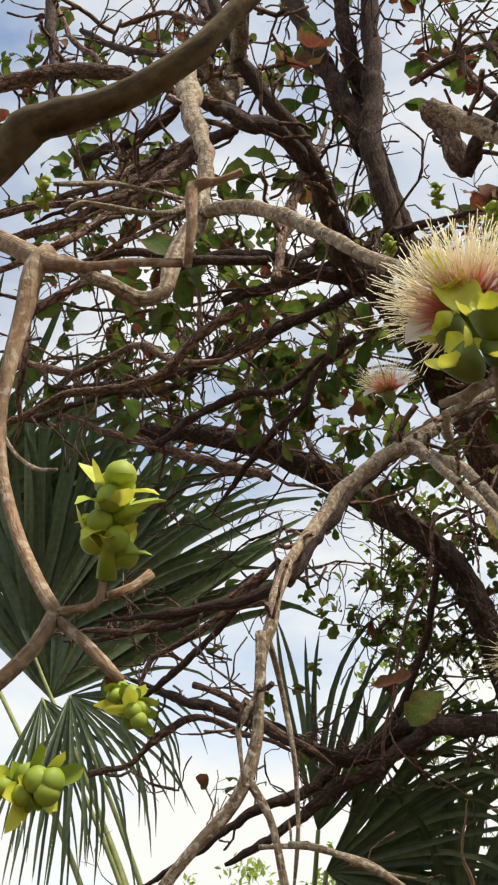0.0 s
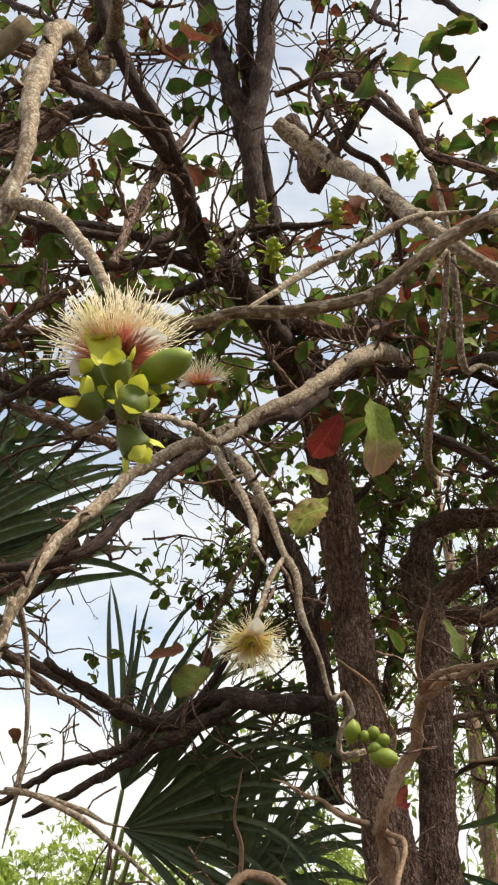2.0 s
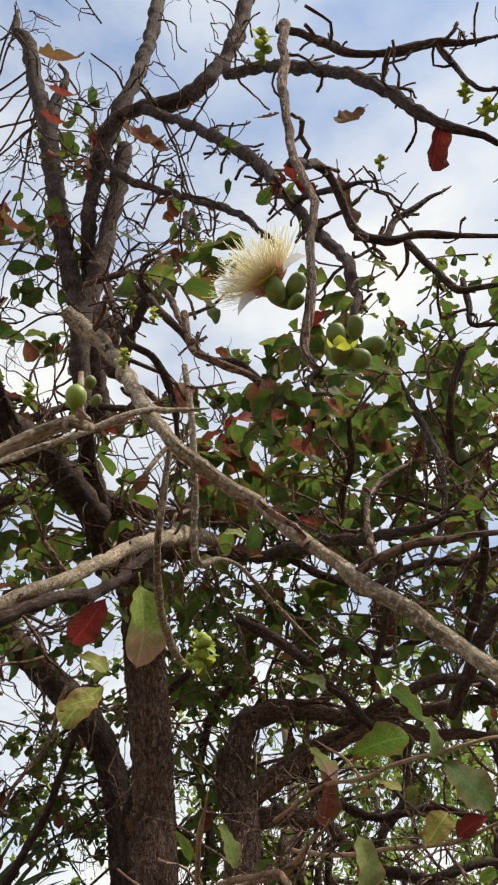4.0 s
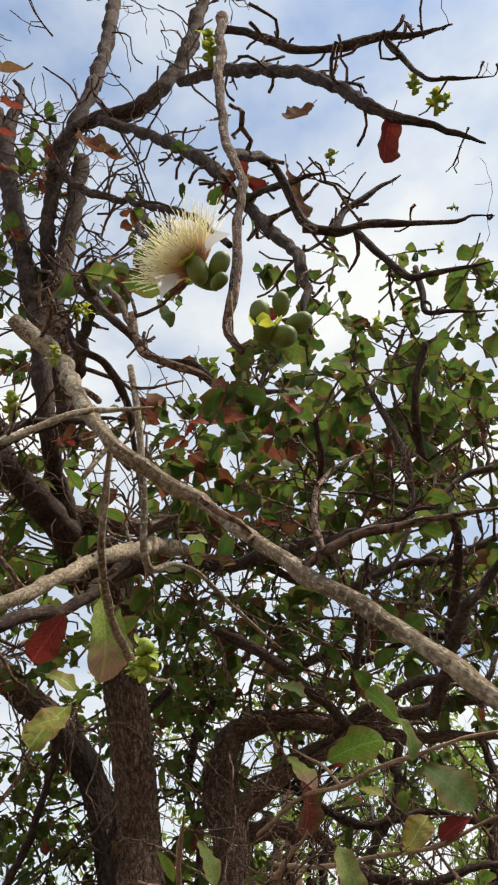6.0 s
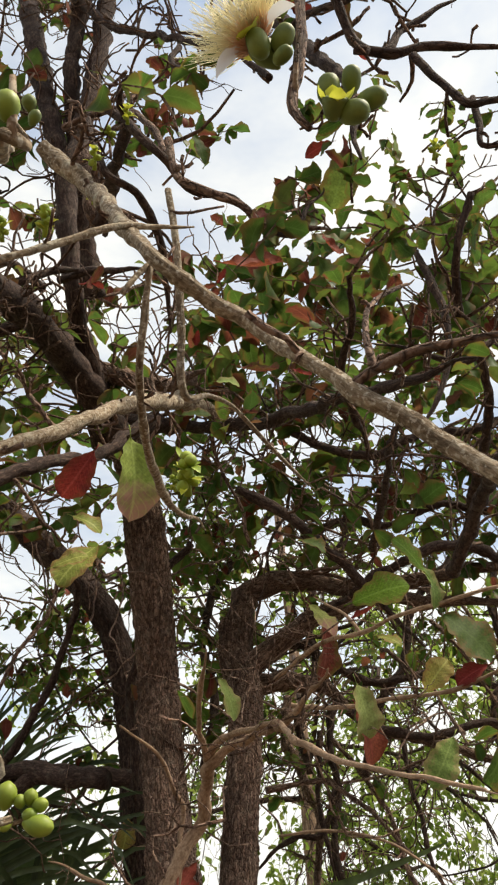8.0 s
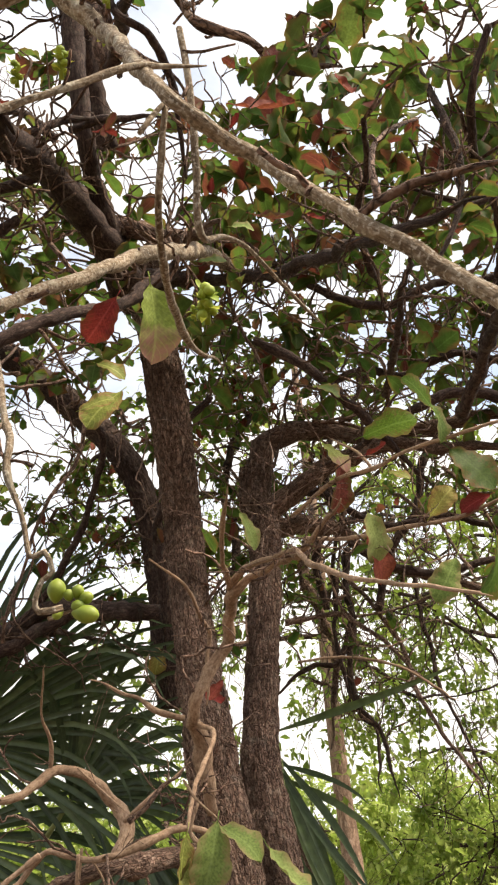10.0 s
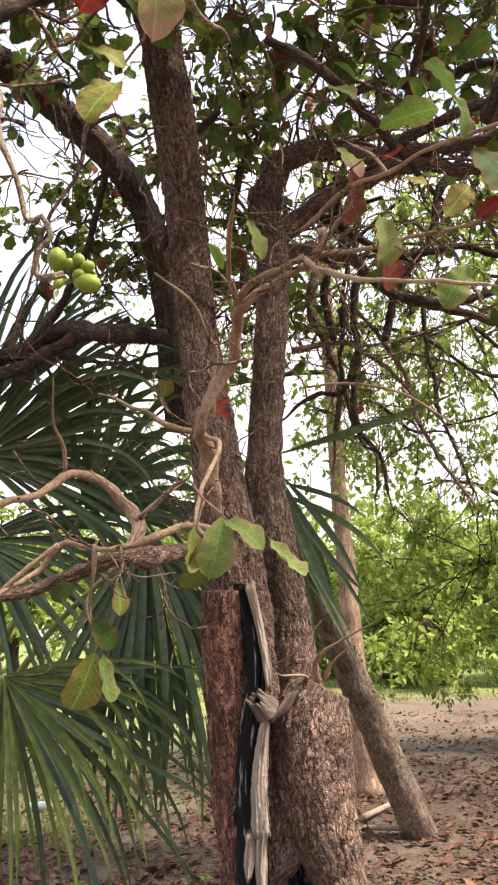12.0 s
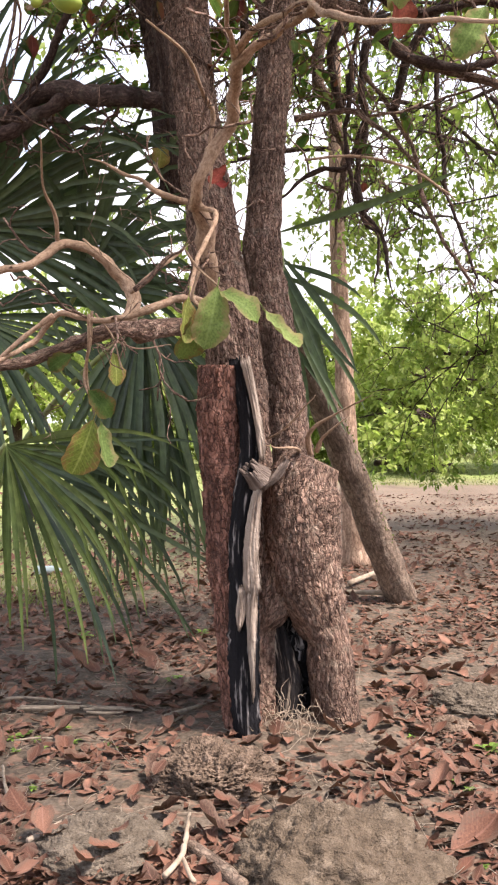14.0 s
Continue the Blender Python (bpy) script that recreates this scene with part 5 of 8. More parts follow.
limb("branch", BARK_DARK_BACKLIT, [(1.095, 4.335, 2.908, 0.0232), (1.289, 4.335, 2.765, 0.0252), (1.540, 4.335, 2.723, 0.0251), (1.808, 4.335, 2.782, 0.0228), (1.994, 4.335, 2.693, 0.0200)])
limb("branch", BARK_TWIG, [(0.810, 2.841, 2.397, 0.0082), (0.933, 2.506, 2.348, 0.0081), (1.023, 2.336, 2.289, 0.0075), (1.093, 2.188, 2.259, 0.0064), (1.164, 2.100, 2.237, 0.0062), (1.265, 2.043, 2.239, 0.0048), (1.348, 2.017, 2.236, 0.0036)])
limb("branch", BARK_TWIG, [(0.844, 2.774, 2.289, 0.0078), (0.960, 2.550, 2.188, 0.0071), (1.071, 2.395, 2.144, 0.0067), (1.194, 2.241, 2.095, 0.0062), (1.304, 2.166, 2.112, 0.0049), (1.375, 2.106, 2.112, 0.0047)])
limb("branch", BARK_TWIG, [(1.023, 2.336, 2.289, 0.0055), (0.986, 2.341, 2.346, 0.0056), (0.949, 2.366, 2.386, 0.0042)])
limb("branch", BARK_DARK_BACKLIT, [(0.722, 4.620, 3.297, 0.0288), (0.962, 4.620, 3.344, 0.0319), (1.128, 4.620, 3.209, 0.0312), (1.349, 4.620, 3.106, 0.0280), (1.642, 4.620, 3.145, 0.0254), (1.914, 4.620, 3.067, 0.0223)])
limb("branch", BARK_DARK_BACKLIT, [(1.246, 4.715, 2.678, 0.0294), (1.340, 4.715, 2.995, 0.0308), (1.522, 4.715, 3.251, 0.0291), (1.602, 4.715, 3.570, 0.0274), (1.839, 4.715, 3.834, 0.0253)])
limb("branch", BARK_DARK_BACKLIT, [(0.441, 4.810, 2.756, 0.0275), (0.495, 4.810, 3.142, 0.0291), (0.430, 4.810, 3.493, 0.0275), (0.558, 4.810, 3.905, 0.0290), (0.770, 4.810, 4.199, 0.0268)])
limb("branch", BARK_DARK_BACKLIT, [(0.975, 4.810, 2.722, 0.0247), (0.939, 4.810, 3.025, 0.0257), (1.047, 4.810, 3.290, 0.0267), (1.043, 4.810, 3.655, 0.0250), (1.202, 4.810, 3.972, 0.0228)])
limb("branch", BARK_DARK_BACKLIT, [(1.925, 4.620, 2.609, 0.0260), (1.913, 4.620, 2.924, 0.0273), (2.032, 4.620, 3.207, 0.0256), (2.022, 4.620, 3.561, 0.0240), (2.155, 4.620, 3.866, 0.0251)])


# ---------------------------------------------------------------- fine twigs and leaves of the tree
def blade(name, mat, length=0.15, width=0.085, curl=0.5, fold=0.25, segs=9, wave=0.025):
    """One leaf, stalk at the origin, running along +x, upper side +z."""
    b = Builder()
    b.tube([Vector((-0.16, 0, 0.01)), Vector((-0.08, 0, 0.015)), Vector((0.04, 0, 0))], [0.011, 0.009, 0.008], 4)
    b.leaf(Vector((0, 0, 0)), Vector((1, 0, 0)), Vector((0, 0, 1)), length, width, curl, fold, segs, wave)
    return b.mesh(name, mat)


LEAF_KINDS = {}
for key, mat in (("green", LEAF), ("dark", LEAF_DARK), ("yellow", LEAF_YELLOW), ("pale", LEAF_PALE), ("red", LEAF_RED), ("maroon", LEAF_MAROON), ("blush", LEAF_BLUSH), ("fresh", LEAF_FRESH)):
    LEAF_KINDS[key] = [blade("leaf_" + key, mat, 1.0, q, c, f, 24, w) for q, c, f, w in ((0.60, 0.4, 0.15, 0.03), (0.68, 0.6, 0.25, 0.035), (0.40, -0.4, 0.6, 0.035), (0.86, 0.3, 0.12, 0.03), (0.58, 0.55, 0.4, 0.032))]


def place_leaf(key, at, along, up, size, which=0, name="leaf", label=""):
    along = along.normalized()
    side = up.cross(along)
    side = side.normalized() if side.length > 1e-3 else along.orthogonal().normalized()
    top = along.cross(side)
    ob = new(name, LEAF_KINDS[key][which])
    m = Matrix((along, side, top)).transposed().to_4x4()
    ob.parent = tree
    ob.matrix_parent_inverse = tree_inverse
    ob.matrix_basis = Matrix.Translation(at) @ m @ Matrix.Scale(size, 4)
    return tagged(ob, label)


def twigs_on_limbs():
    """Crooked twigs sprouting along the limbs, and leaves on some of their ends."""
    rng = random.Random(11)
    wood, pale, tips = Builder(), Builder(), []
    for pts, rad, mat in BOUGHS:
        run = sum((pts[i + 1] - pts[i]).length for i in range(len(pts) - 1))
        mid = pts[len(pts) // 2]
        high = mid.z > 2.2
        if mat == BARK_NEAR or mid.y < 0.66 or rad[0] > 0.07 and not high:
            continue
        count = int(run * (10 if mid.y < 1.75 and mid.z > 2.8 else 6.5 if mat == BARK_DARK_BACKLIT and high else 5))
        for _ in range(count):
            i = rng.randint(1, len(pts) - 1)
            if pts[i].z < 1.2 or pts[i].y < 0.95:
                continue
            way = (any_way(rng) + Vector((0, 0.15, 0.25))).normalized()
            r = min(rad[i] * 0.5, 0.0065) * rng.uniform(0.7, 1.1)
            near = pts[i].y < 1.75
            small = 0.68 if pts[i].y < 1.9 else 1.0
            if near or rng.random() < 0.35:
                p2, r2 = wander(rng, pts[i], any_way(rng) + Vector((0, 0, 0.3)), rng.uniform(0.015, 0.05), max(0.002, r * 0.9), 0.0022, 4, 0.45)
                r2[-1] = r2[-2] = 0.0035
                (pale if mat != BARK_DARK_BACKLIT else wood).tube(p2, r2, 5)
            sprout(rng, pale if mat != BARK_DARK_BACKLIT else wood, tips, pts[i], way, small * (rng.uniform(0.05, 0.24 if pts[i].z > 2.8 else 0.13) if near else rng.uniform(0.12, 0.42)), r, (rng.choice((0, 1)) if pts[i].z > 2.8 else 0) if near else rng.choice((0, 1, 1, 2)))
    tagged(tree_part("twig_mass", wood, BARK_MID, "crooked dark twigs"), kind="stuff")
    tagged(tree_part("twig_mass", pale, BARK, "crooked grey-brown twigs"), kind="stuff")
    return tips


TWIG_TIPS = twigs_on_limbs()


def bearer(wood, centre, rng):
    """A thin crooked branch from the nearest bough out to a spray of twigs."""
    best, d0, r0 = None, 9e9, 0
    for pts, rad, mat in BOUGHS:
        if mat == BARK_NEAR:
            continue
        for q, r in zip(pts[::4], rad[::4]):
            d = (q - centre).length_squared
            if d < d0 and q.z > 1.5:
                best, d0, r0 = q, d, r
    way = centre - best
    mid = best + way * 0.5 + any_way(rng) * way.length * 0.15
    r = min(0.007, r0 * 0.6)
    pts, rad = spline([(*best, r), (*mid, r * 0.8), (*centre, r * 0.55)], 0.04)
    pts = [q + 0.012 * Vector((noise.noise(q * 9), noise.noise(q * 10), noise.noise(q * 11))) for q in pts]
    wood.tube(pts, rad, 6)
    return pts

# leafy masses: centre, spread, number of leaves, share of red
MASSES = []


def mass(*numbers):
    MASSES.append(numbers)


mass(-1.17, 3.00, 5.28, 0.16, 0.14, 0.13, 18, 0.20)
mass(-0.93, 3.20, 5.11, 0.16, 0.14, 0.13, 18, 0.20)
mass(-0.93, 3.10, 4.37, 0.16, 0.14, 0.13, 18, 0.20)
mass(-0.61, 3.30, 4.32, 0.16, 0.14, 0.13, 18, 0.20)
mass(-0.97, 3.10, 3.94, 0.16, 0.14, 0.13, 18, 0.20)
mass(-0.70, 3.40, 4.09, 0.16, 0.14, 0.13, 18, 0.20)
mass(-0.34, 3.40, 4.23, 0.16, 0.14, 0.13, 18, 0.20)
mass(-1.33, 2.90, 5.84, 0.16, 0.14, 0.13, 18, 0.20)
mass(-0.64, 3.10, 6.34, 0.16, 0.14, 0.13, 18, 0.20)
mass(-1.08, 3.00, 6.41, 0.16, 0.14, 0.13, 18, 0.20)
mass(0.34, 3.30, 6.12, 0.16, 0.14, 0.13, 18, 0.20)
mass(0.56, 3.10, 6.14, 0.16, 0.14, 0.13, 18, 0.20)
mass(-0.28, 3.50, 5.35, 0.16, 0.14, 0.13, 18, 0.20)
mass(-0.98, 2.70, 4.33, 0.16, 0.14, 0.13, 18, 0.20)
mass(0.50, 3.10, 4.38, 0.16, 0.14, 0.13, 18, 0.20)
mass(-0.40, 4.60, 3.84, 0.18, 0.14, 0.15, 20, 0.05)
mass(-0.40, 4.60, 3.37, 0.18, 0.14, 0.15, 20, 0.05)
mass(-0.17, 4.60, 3.06, 0.18, 0.14, 0.15, 20, 0.05)
mass(-0.52, 4.40, 4.20, 0.18, 0.14, 0.15, 20, 0.05)
mass(0.47, 4.40, 4.03, 0.18, 0.14, 0.15, 20, 0.05)
mass(1.13, 2.91, 4.48, 0.179, 0.159, 0.149, 83, 0.15)
mass(1.26, 2.03, 3.53, 0.107, 0.092, 0.084, 70, 0.05)
mass(1.43, 1.77, 3.31, 0.092, 0.085, 0.071, 76, 0.02)
mass(1.74, 2.03, 3.85, 0.093, 0.093, 0.077, 57, 0.02)
mass(1.68, 3.30, 4.66, 0.233, 0.212, 0.180, 108, 0.08)
mass(1.35, 3.72, 4.82, 0.223, 0.202, 0.180, 108, 0.1)
mass(1.82, 3.50, 4.39, 0.230, 0.209, 0.178, 89, 0.05)
mass(1.92, 2.91, 4.09, 0.147, 0.127, 0.117, 108, 0.05)
mass(1.54, 4.14, 4.66, 0.264, 0.232, 0.211, 115, 0.1)
mass(1.93, 3.94, 4.25, 0.209, 0.188, 0.167, 83, 0.06)
mass(0.97, 4.14, 4.81, 0.233, 0.212, 0.180, 83, 0.15)
mass(1.92, 3.50, 3.61, 0.154, 0.133, 0.123, 83, 0.03)
mass(1.68, 4.33, 4.25, 0.250, 0.229, 0.198, 96, 0.05)
mass(0.56, 3.61, 4.52, 0.148, 0.127, 0.116, 51, 0.1)
mass(0.45, 1.71, 3.68, 0.050, 0.086, 0.043, 10, 0.2)
mass(0.71, 1.70, 3.96, 0.045, 0.090, 0.037, 7, 0.2)
mass(0.03, 2.19, 4.74, 0.095, 0.104, 0.078, 12, 0.2)
mass(-0.03, 1.77, 5.07, 0.098, 0.098, 0.073, 10, 0.5)
mass(0.98, 1.36, 3.48, 0.056, 0.085, 0.049, 6, 0.6)
mass(-0.32, 3.30, 3.93, 0.128, 0.128, 0.106, 25, 0.05)
mass(-0.00, 1.98, 3.43, 0.051, 0.087, 0.044, 7, 0.4)
mass(0.60, 1.82, 3.15, 0.060, 0.080, 0.047, 15, 0.5)
mass(1.10, 1.30, 2.92, 0.033, 0.080, 0.027, 6, 0.1)
mass(1.18, 1.30, 2.77, 0.046, 0.079, 0.033, 15, 0.05)
mass(0.53, 1.55, 3.43, 0.067, 0.080, 0.054, 9, 0.2)
mass(0.78, 1.23, 2.87, 0.064, 0.069, 0.052, 9, 0)
mass(0.90, 1.40, 3.25, 0.054, 0.081, 0.041, 9, 0)
mass(0.75, 1.24, 2.54, 0.037, 0.074, 0.031, 5, 0.1)
mass(0.38, 2.00, 4.38, 0.064, 0.096, 0.048, 4, 0.1)
mass(0.05, 2.01, 4.53, 0.057, 0.098, 0.041, 4, 0.1)
mass(-0.51, 3.94, 4.87, 0.163, 0.141, 0.131, 32, 0.05)
mass(-0.70, 4.05, 4.52, 0.163, 0.141, 0.130, 32, 0.05)
mass(-0.32, 4.14, 4.33, 0.160, 0.139, 0.128, 30, 0.1)
mass(-1.00, 4.05, 4.43, 0.164, 0.142, 0.131, 30, 0.05)
mass(-1.57, 4.14, 4.88, 0.213, 0.190, 0.168, 12, 0.05)
mass(-1.45, 2.20, 5.76, 0.175, 0.155, 0.136, 22, 0.15)
mass(-0.91, 2.20, 5.45, 0.131, 0.121, 0.112, 20, 0.15)
mass(-0.90, 1.85, 4.10, 0.098, 0.098, 0.082, 15, 0.2)
mass(-1.69, 2.68, 4.38, 0.136, 0.125, 0.104, 12, 0)
mass(0.19, 2.19, 4.82, 0.069, 0.104, 0.052, 10, 0.1)
mass(-0.97, 3.30, 4.83, 0.156, 0.145, 0.123, 25, 0.1)
mass(-1.14, 2.91, 5.26, 0.152, 0.141, 0.119, 25, 0.1)
mass(-0.35, 3.30, 4.20, 0.107, 0.129, 0.086, 20, 0.05)
mass(-1.16, 3.30, 4.18, 0.144, 0.133, 0.111, 10, 0.05)
mass(-0.31, 2.57, 4.46, 0.103, 0.112, 0.075, 12, 0.05)
mass(-0.92, 3.50, 4.34, 0.153, 0.131, 0.120, 10, 0.05)
mass(0.88, 1.36, 2.69, 0.052, 0.079, 0.039, 20, 0.1)
mass(0.35, 3.40, 4.19, 0.158, 0.147, 0.126, 20, 0.1)
mass(0.85, 2.68, 3.63, 0.129, 0.111, 0.102, 30, 0.25)
mass(0.55, 3.61, 3.63, 0.156, 0.145, 0.124, 20, 0.1)
mass(-0.10, 3.50, 4.00, 0.105, 0.127, 0.084, 15, 0.1)
mass(0.16, 3.14, 3.21, 0.111, 0.121, 0.091, 10, 0.1)
mass(0.77, 3.61, 3.80, 0.187, 0.166, 0.145, 25, 0.1)
mass(1.09, 2.68, 3.90, 0.149, 0.130, 0.121, 37, 0.1)
mass(1.59, 3.40, 3.42, 0.164, 0.143, 0.133, 17, 0.1)
mass(0.66, 3.30, 4.67, 0.139, 0.128, 0.107, 20, 0.05)
mass(-0.35, 3.13, 4.37, 0.127, 0.127, 0.105, 22, 0.05)
mass(-0.34, 3.30, 3.99, 0.107, 0.128, 0.085, 17, 0.05)
mass(1.36, 2.02, 2.94, 0.074, 0.089, 0.059, 30, 0.03)
mass(0.99, 3.61, 3.78, 0.187, 0.166, 0.145, 30, 0.1)
mass(0.46, 3.50, 4.19, 0.105, 0.126, 0.084, 20, 0.05)
mass(-0.21, 3.40, 3.69, 0.126, 0.126, 0.105, 20, 0.05)
mass(0.85, 3.14, 4.44, 0.156, 0.145, 0.125, 16, 0.12)
mass(0.68, 3.83, 4.23, 0.179, 0.158, 0.137, 32, 0.1)
mass(1.13, 4.71, 3.89, 0.257, 0.226, 0.206, 32, 0.05)
mass(1.83, 4.53, 3.95, 0.278, 0.257, 0.226, 38, 0.05)
mass(1.94, 4.34, 3.39, 0.164, 0.154, 0.133, 32, 0.05)
mass(-0.04, 3.40, 3.38, 0.114, 0.125, 0.094, 22, 0.05)
mass(0.07, 3.14, 3.60, 0.113, 0.123, 0.092, 19, 0.05)
mass(-0.24, 3.10, 4.54, 0.136, 0.125, 0.104, 16, 0.05)
mass(-0.07, 3.14, 3.92, 0.124, 0.124, 0.093, 19, 0.05)
mass(1.29, 2.03, 3.74, 0.093, 0.093, 0.077, 19, 0.1)
mass(-0.94, 2.20, 5.02, 0.129, 0.120, 0.101, 17, 0.1)
mass(-0.40, 1.85, 4.54, 0.105, 0.097, 0.089, 15, 0.15)
mass(-1.36, 3.14, 4.89, 0.157, 0.134, 0.123, 20, 0.05)
mass(0.91, 3.14, 3.80, 0.143, 0.133, 0.112, 25, 0.1)
mass(0.90, 1.84, 2.97, 0.070, 0.084, 0.056, 10, 0.15)
mass(0.94, 3.83, 3.72, 0.166, 0.145, 0.135, 22, 0.1)
mass(0.39, 4.62, 4.59, 0.209, 0.188, 0.168, 22, 0.1)
mass(0.54, 4.72, 4.40, 0.135, 0.125, 0.114, 27, 0.1)
mass(0.52, 4.81, 4.04, 0.134, 0.124, 0.103, 27, 0.1)
mass(0.56, 4.81, 3.65, 0.133, 0.123, 0.103, 27, 0.05)
mass(0.51, 4.91, 3.19, 0.122, 0.122, 0.102, 27, 0.05)
mass(0.55, 4.91, 2.80, 0.122, 0.122, 0.091, 27, 0.05)
mass(-0.02, 4.91, 3.85, 0.134, 0.124, 0.114, 20, 0.05)
mass(0.48, 4.62, 4.03, 0.124, 0.124, 0.104, 22, 0.1)
mass(0.51, 4.71, 3.65, 0.123, 0.123, 0.103, 25, 0.05)
mass(0.62, 4.81, 3.22, 0.143, 0.133, 0.122, 25, 0.05)
mass(-0.14, 4.62, 3.78, 0.156, 0.135, 0.125, 22, 0.05)
mass(-0.34, 4.71, 3.18, 0.144, 0.134, 0.113, 22, 0.05)
mass(0.39, 4.62, 4.11, 0.135, 0.125, 0.104, 25, 0.1)
mass(0.47, 4.43, 4.24, 0.125, 0.125, 0.104, 22, 0.1)
mass(0.34, 4.81, 3.99, 0.207, 0.186, 0.165, 22, 0.1)
mass(0.88, 4.43, 4.52, 0.199, 0.178, 0.157, 22, 0.1)
mass(0.45, 5.00, 3.33, 0.194, 0.173, 0.153, 17, 0.05)
mass(0.69, 5.00, 2.67, 0.182, 0.162, 0.142, 17, 0.05)
mass(0.44, 4.62, 3.82, 0.186, 0.165, 0.145, 25, 0.05)
mass(0.78, 4.81, 3.54, 0.215, 0.194, 0.174, 25, 0.05)
mass(0.43, 4.91, 3.21, 0.184, 0.163, 0.143, 22, 0.05)
mass(1.44, 5.30, 3.53, 0.264, 0.234, 0.213, 28, 0.05)
mass(1.91, 5.30, 3.16, 0.253, 0.232, 0.202, 28, 0.05)
mass(0.94, 4.90, 4.32, 0.237, 0.217, 0.196, 25, 0.05)
mass(1.66, 4.91, 3.81, 0.255, 0.235, 0.204, 25, 0.05)
mass(-0.20, 4.62, 3.51, 0.176, 0.166, 0.145, 19, 0.05)
mass(-0.60, 5.20, 3.69, 0.176, 0.155, 0.135, 15, 0.05)
mass(-0.34, 5.20, 3.34, 0.164, 0.154, 0.133, 17, 0)
mass(-0.09, 5.00, 3.43, 0.164, 0.144, 0.133, 15, 0)
mass(-0.47, 4.62, 3.43, 0.208, 0.187, 0.166, 30, 0)
mass(-0.10, 4.62, 3.21, 0.144, 0.134, 0.113, 20, 0)
mass(-0.30, 4.62, 2.99, 0.165, 0.155, 0.134, 25, 0)
mass(-1.15, 1.85, 4.81, 0.120, 0.103, 0.095, 20, 0.1)
mass(-0.92, 2.20, 4.26, 0.116, 0.107, 0.090, 15, 0.1)
mass(-0.96, 2.20, 3.67, 0.106, 0.106, 0.079, 20, 0.1)
mass(-1.13, 2.02, 3.85, 0.103, 0.103, 0.086, 17, 0.1)
mass(-0.80, 2.68, 4.00, 0.118, 0.118, 0.098, 17, 0.1)
mass(-1.82, 3.14, 4.35, 0.147, 0.135, 0.113, 12, 0.05)
mass(-0.88, 3.14, 4.15, 0.129, 0.129, 0.108, 17, 0.1)
mass(-2.25, 3.30, 7.14, 0.110, 0.110, 0.090, 13, 0.05)
mass(-1.78, 3.30, 6.79, 0.110, 0.110, 0.090, 13, 0.05)
mass(-1.53, 3.30, 6.51, 0.110, 0.110, 0.090, 13, 0.05)
mass(-2.10, 3.30, 6.23, 0.110, 0.110, 0.090, 13, 0.05)
mass(-2.02, 3.30, 7.46, 0.110, 0.110, 0.090, 13, 0.05)
mass(-1.40, 3.30, 4.62, 0.110, 0.110, 0.090, 13, 0.05)
mass(-1.28, 3.30, 4.59, 0.110, 0.110, 0.090, 13, 0.05)
mass(-1.84, 3.30, 4.68, 0.110, 0.110, 0.090, 13, 0.05)
mass(-1.59, 3.30, 4.33, 0.110, 0.110, 0.090, 13, 0.05)
mass(-1.67, 3.30, 5.41, 0.110, 0.110, 0.090, 13, 0.05)
mass(-1.94, 3.30, 5.69, 0.110, 0.110, 0.090, 13, 0.05)


